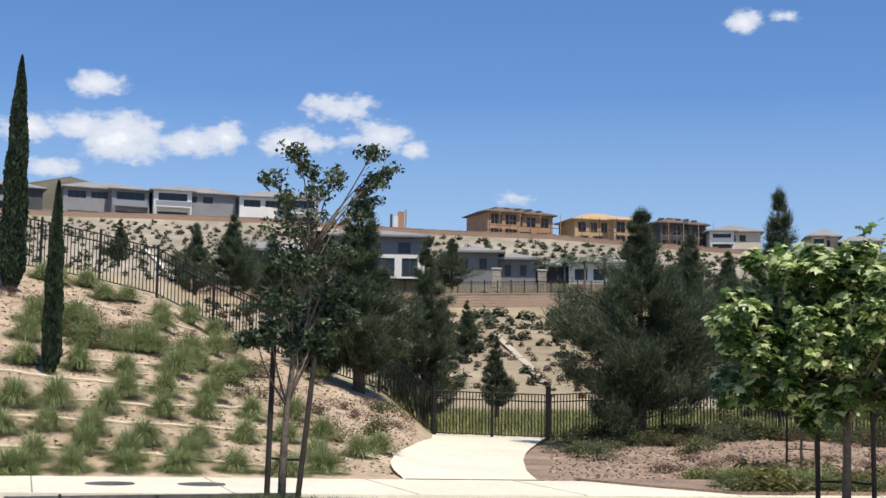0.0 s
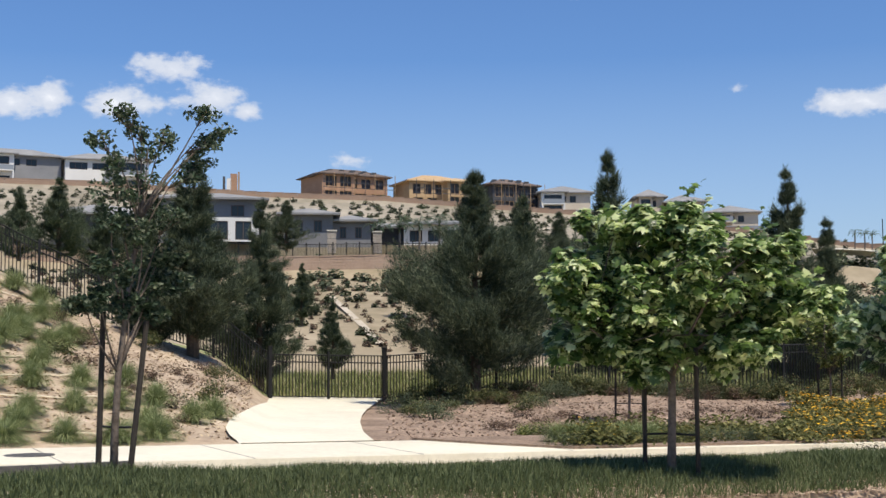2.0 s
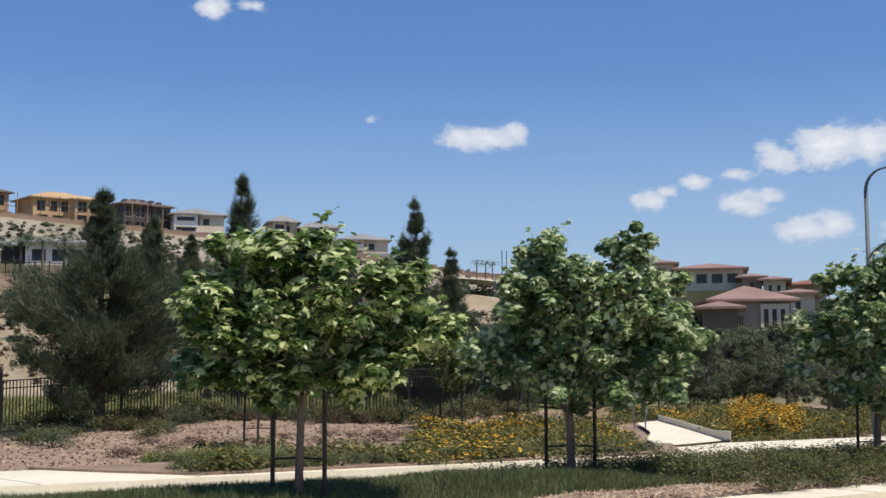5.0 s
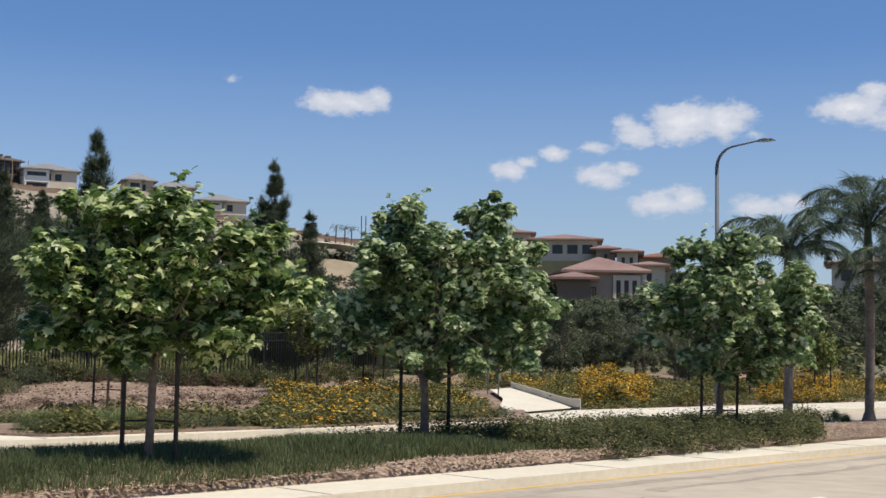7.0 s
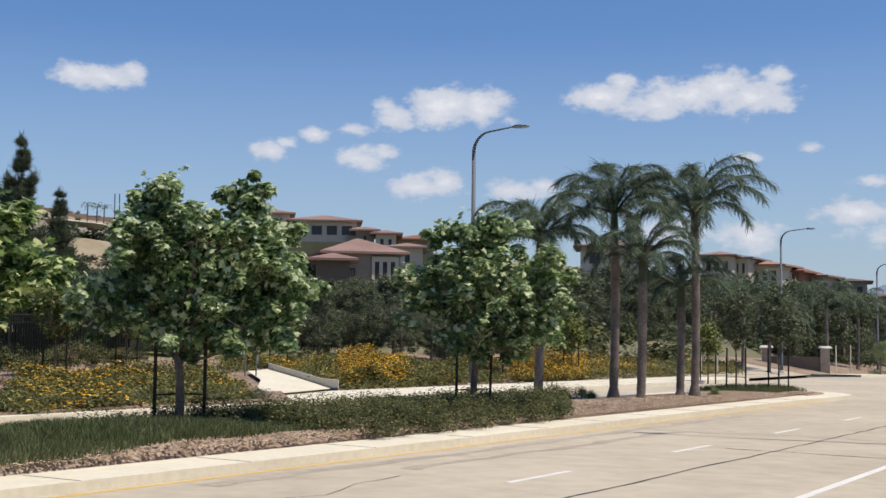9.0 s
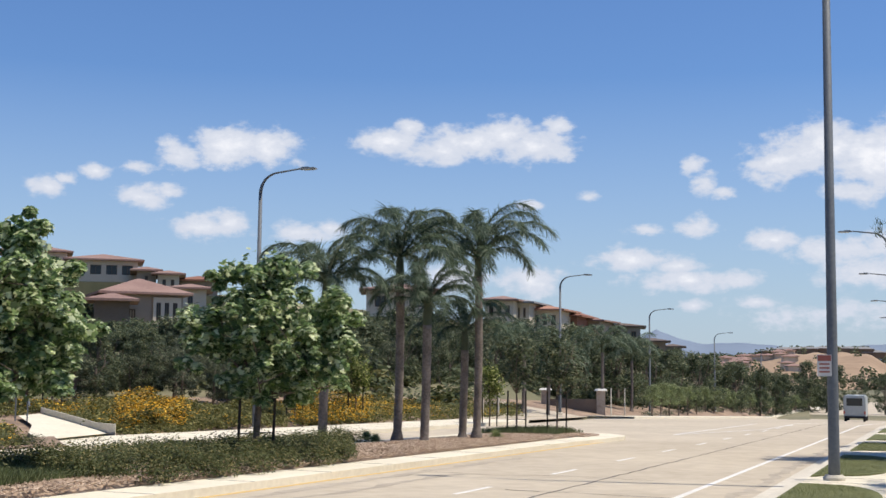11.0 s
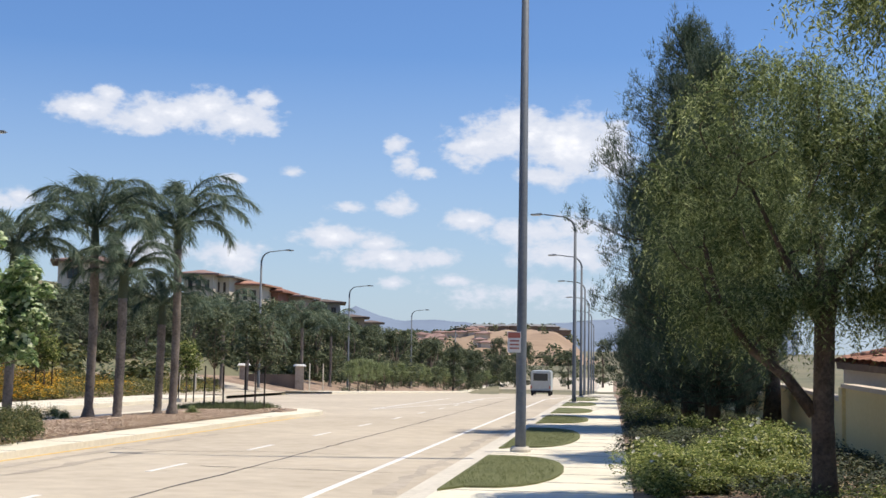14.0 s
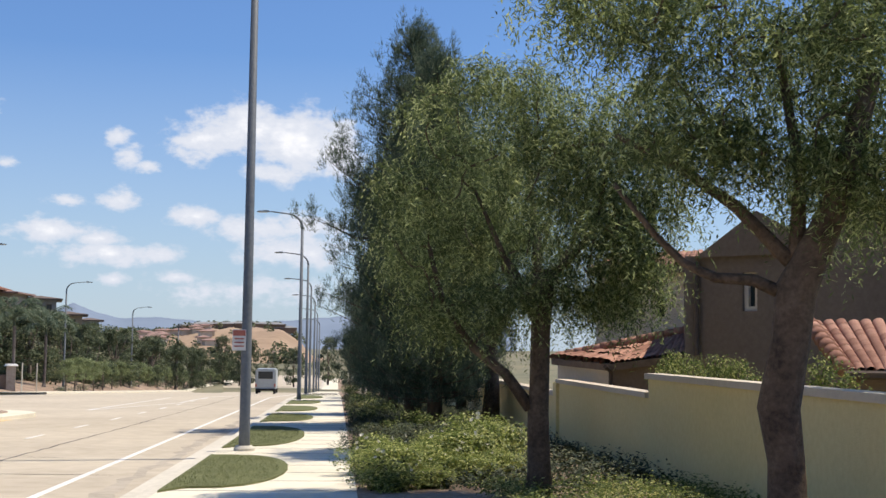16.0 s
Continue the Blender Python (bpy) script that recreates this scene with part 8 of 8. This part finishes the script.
# a distant stand of palms and posts on the skyline
for b, el in ((-46.4, 5.35), (-46.0, 5.4), (-45.7, 5.3)):
    x, y, z = at(b, 250, 4.4)
    plant_tree("palm_tree", x, y, ground(x, y), palm_meshes(2.6, 10, 1.8, 10), (None, None, None), "small palm on the skyline", "palm", "skyline palms", names=("trunk", "crown", "crownshaft"))
for b in (-45.25, -45.05):
    x, y, z = at(b, 250, 4.4)
    tagged(part("sky_post", Mesh().tube([(x, y, ground(x, y) - 0.2), (x, y, EYE + 250 * math.tan(radians(5.45)))], 0.09, 6), M_IRON), "thin dark post on the skyline", "post", "skyline posts")

# ---- entry monument at the side street ----
o = thing("entry_wall", *at(-15.1, 104, -1.98), "stone entry wall with two white-capped pillars", "wall")
ox, oy, oz = o.matrix_basis.translation
p, q = np.array(at(-16.4, 104, -1.98)), np.array(at(-13.95, 104, -1.98))
yaw = math.atan2(q[1] - p[1], q[0] - p[0])
mid = (p + q) / 2
part("panel", Mesh().box((mid[0] - ox, mid[1] - oy, 0.5), (np.linalg.norm(q - p), 0.4, 1.2), yaw), M_STUCCO_BROWN, o)
for e in (p, q):
    part("pillar", Mesh().box((e[0] - ox, e[1] - oy, 0.7), (0.7, 0.7, 2.2), yaw), M_STONE, o)
    part("cap", Mesh().box((e[0] - ox, e[1] - oy, 1.86), (1.05, 1.05, 0.16), yaw, taper=0.8), M_STUCCO_WHITE, o)
for b, d in ((-19.2, 75), (-18.5, 77), (-15.9, 98), (-13.5, 100), (-12.9, 110)):
    x, y, z = on(b, d)
    tagged(part("marker_post", Mesh().tube([(x, y, z - 0.2), (x, y, z + 2.3)], 0.05, 7), M_CONC), "slender pale post beside the side street", "post", "marker posts")

# ---- the van far down the street ----
x, y, _ = at(-3.1, 136)
z = float(fall(y))
van = thing("van", x, y, z, "white box van driving off down the street", "van", yaw=0.0)
bm = bmesh.new()
bmesh.ops.create_cube(bm, size=1.0, matrix=Matrix.Translation((0, 0, 1.55)) @ Matrix.Diagonal((2.1, 4.6, 2.2, 1)))
bmesh.ops.bevel(bm, geom=bm.edges[:], offset=0.12, segments=2, affect="EDGES")
me = bpy.data.meshes.new("body")
bm.to_mesh(me)
bm.free()
me.materials.append(M_VAN)
part("body", me, M_VAN, van)
part("rear_window", Mesh().box((0, -2.31, 2.0), (1.5, 0.03, 0.75)), M_GLASS, van)
part("bumper", Mesh().box((0, -2.35, 0.5), (2.0, 0.16, 0.22)), M_RUBBER, van)
part("cab", Mesh().box((0, 3.0, 1.2), (1.95, 1.6, 1.5), taper=0.85), M_VAN, van)
for sx in (-0.9, 0.9):
    for sy in (-1.5, 2.7):
        part("wheel", Mesh().tube([(sx - 0.12, sy, 0.36), (sx + 0.12, sy, 0.36)], 0.36, 16), M_RUBBER, van)
    part("tail_light", Mesh().box((sx * 1.08, -2.32, 0.95), (0.16, 0.04, 0.3)), M_SIGNRED, van)

# ---- distance: a dry hill with houses, and mountains ----
HB, HEL = [-14, -11.5, -9.5, -7.5, -6.0, -4.0, -2.5, -1.7, -1.0, 2], [-0.9, 0.0, 0.35, 0.45, 0.7, 0.75, 0.72, 0.2, -0.5, -0.9]


def hill_z(b, w):
    top = EYE + 820 * math.tan(radians(float(np.interp(b, HB, HEL))))
    return -8 + (top + 8) * math.sin(w * math.pi / 2) if w <= 1 else top - (w - 1) * 20


m = Mesh()
bs, ws = np.arange(-14, 2.01, 0.2), np.linspace(0, 1.6, 17)
v = [(*at(b, 560 + 260 * w)[:2], hill_z(b, w) + 1.2 * noise.noise(Vector((b * 2, w * 6, 0)))) for b in bs for w in ws]
k = len(ws)
m.add(v, [(i * k + j, i * k + j + 1, (i + 1) * k + j + 1, (i + 1) * k + j) for i in range(len(bs) - 1) for j in range(k - 1)])
tagged(part("dry_hill", m, M_HILL, smooth=True), "golden dry-grass hill at the end of the street", "hill", kind="structure")
for i in range(44):
    b, w = rng.uniform(-11.5, -5.6), rng.uniform(0.25, 0.85)
    x, y, _ = at(b, 560 + 260 * w)
    o = thing("distant_house", x, y, hill_z(b, w) - 0.5, "small distant house with a terracotta roof", "house", "distant houses", rng.uniform(-0.4, 0.4))
    part("wall", Mesh().box((0, 0, 1.7), (6.4, 6, 3.0)), M_STUCCO, o)
    r = Mesh()
    hip_roof(r, 6.4, 6, 3.0, 1.3)
    part("roof", r, M_ROOFOLD, o)
for i in range(9):
    b = -6.6 + i * 0.55 + rng.uniform(-0.1, 0.1)
    x, y, _ = at(b, 815)
    o = thing("distant_house", x, y, hill_z(b, 0.98) - 0.5, "distant house on the hill's crest", "house", "distant houses", rng.uniform(-0.3, 0.3))
    part("wall", Mesh().box((0, 0, 1.6), (13, 8, 3.4)), M_STUCCO_BROWN, o)
    r = Mesh()
    hip_roof(r, 13, 8, 3.3, 1.5)
    part("roof", r, M_ROOFGREY, o)
m = Mesh()
for i in range(260):
    b = rng.uniform(-12, -1.4)
    w = rng.choice([0.05, 0.15, 0.98, 1.0, 1.02]) if rng.uniform() < 0.75 else rng.uniform(0.2, 0.95)
    if b > -6 and 0.2 < w < 0.95 and rng.uniform() < 0.8:
        continue
    x, y, _ = at(b, 560 + 260 * w)
    s = rng.uniform(2.0, 4.5)
    p, d = clumps(np.array([(x, y, hill_z(b, w) + s * 0.5)]), [s], 40)
    m.leaves(p, s * 0.55, "leaf", up=0.2, out=d)
tagged(part("distant_trees", m, L_BELT), "dark trees scattered over the distant hill", "trees", kind="stuff")
# blue-grey base colour carries the haze of distance; no air is modelled
M_MOUNT = material("haze_tinted_mountain", (0.175, 0.22, 0.285), (0.21, 0.26, 0.33), scale=(0.0008, 0.004), bump=0, rough=1.0, spec=0.0)
m = Mesh()
bs = np.arange(-24, 8.1, 0.25)
MB, MEL = [-24, -16, -13.5, -12.4, -11.5, -10.4, -9.2, -8.0, -6.4, -4.4, -2.5, 0, 3, 8], [0.6, 0.8, 1.1, 1.2, 1.75, 1.3, 1.1, 1.2, 1.05, 0.9, 1.1, 1.35, 1.1, 0.9]
v = []
for b in bs:
    e = float(np.interp(b, MB, MEL)) + 0.06 * noise.noise(Vector((b * 1.3, 0, 0)))
    for d, f in ((3300, -0.15), (3700, 0.55), (4100, 1.0), (4500, 0.3)):
        x, y, z = at(b, d, e if f == 1.0 else e * f)
        v.append((x, y, z))
m.add(v, [(i * 4 + j, i * 4 + j + 1, (i + 1) * 4 + j + 1, (i + 1) * 4 + j) for i in range(len(bs) - 1) for j in range(3)])
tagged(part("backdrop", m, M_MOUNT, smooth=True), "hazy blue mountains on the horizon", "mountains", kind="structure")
# trees closing the street's far end
for b, d, s in ((-4.3, 235, 6), (-3.9, 215, 8), (-1.9, 230, 7), (-0.4, 240, 9), (-2.9, 260, 6), (-5.0, 240, 9), (0.6, 200, 9)):
    x, y, _ = at(b, d)
    o = plant_tree("tree", x, y, ground(x, y), BELT[0], (None, None), "dark tree at the far end of the street", "tree", "far street trees", yaw=rng.uniform(0, 6))
    o.scale = (s / 6, s / 6, s / 6)
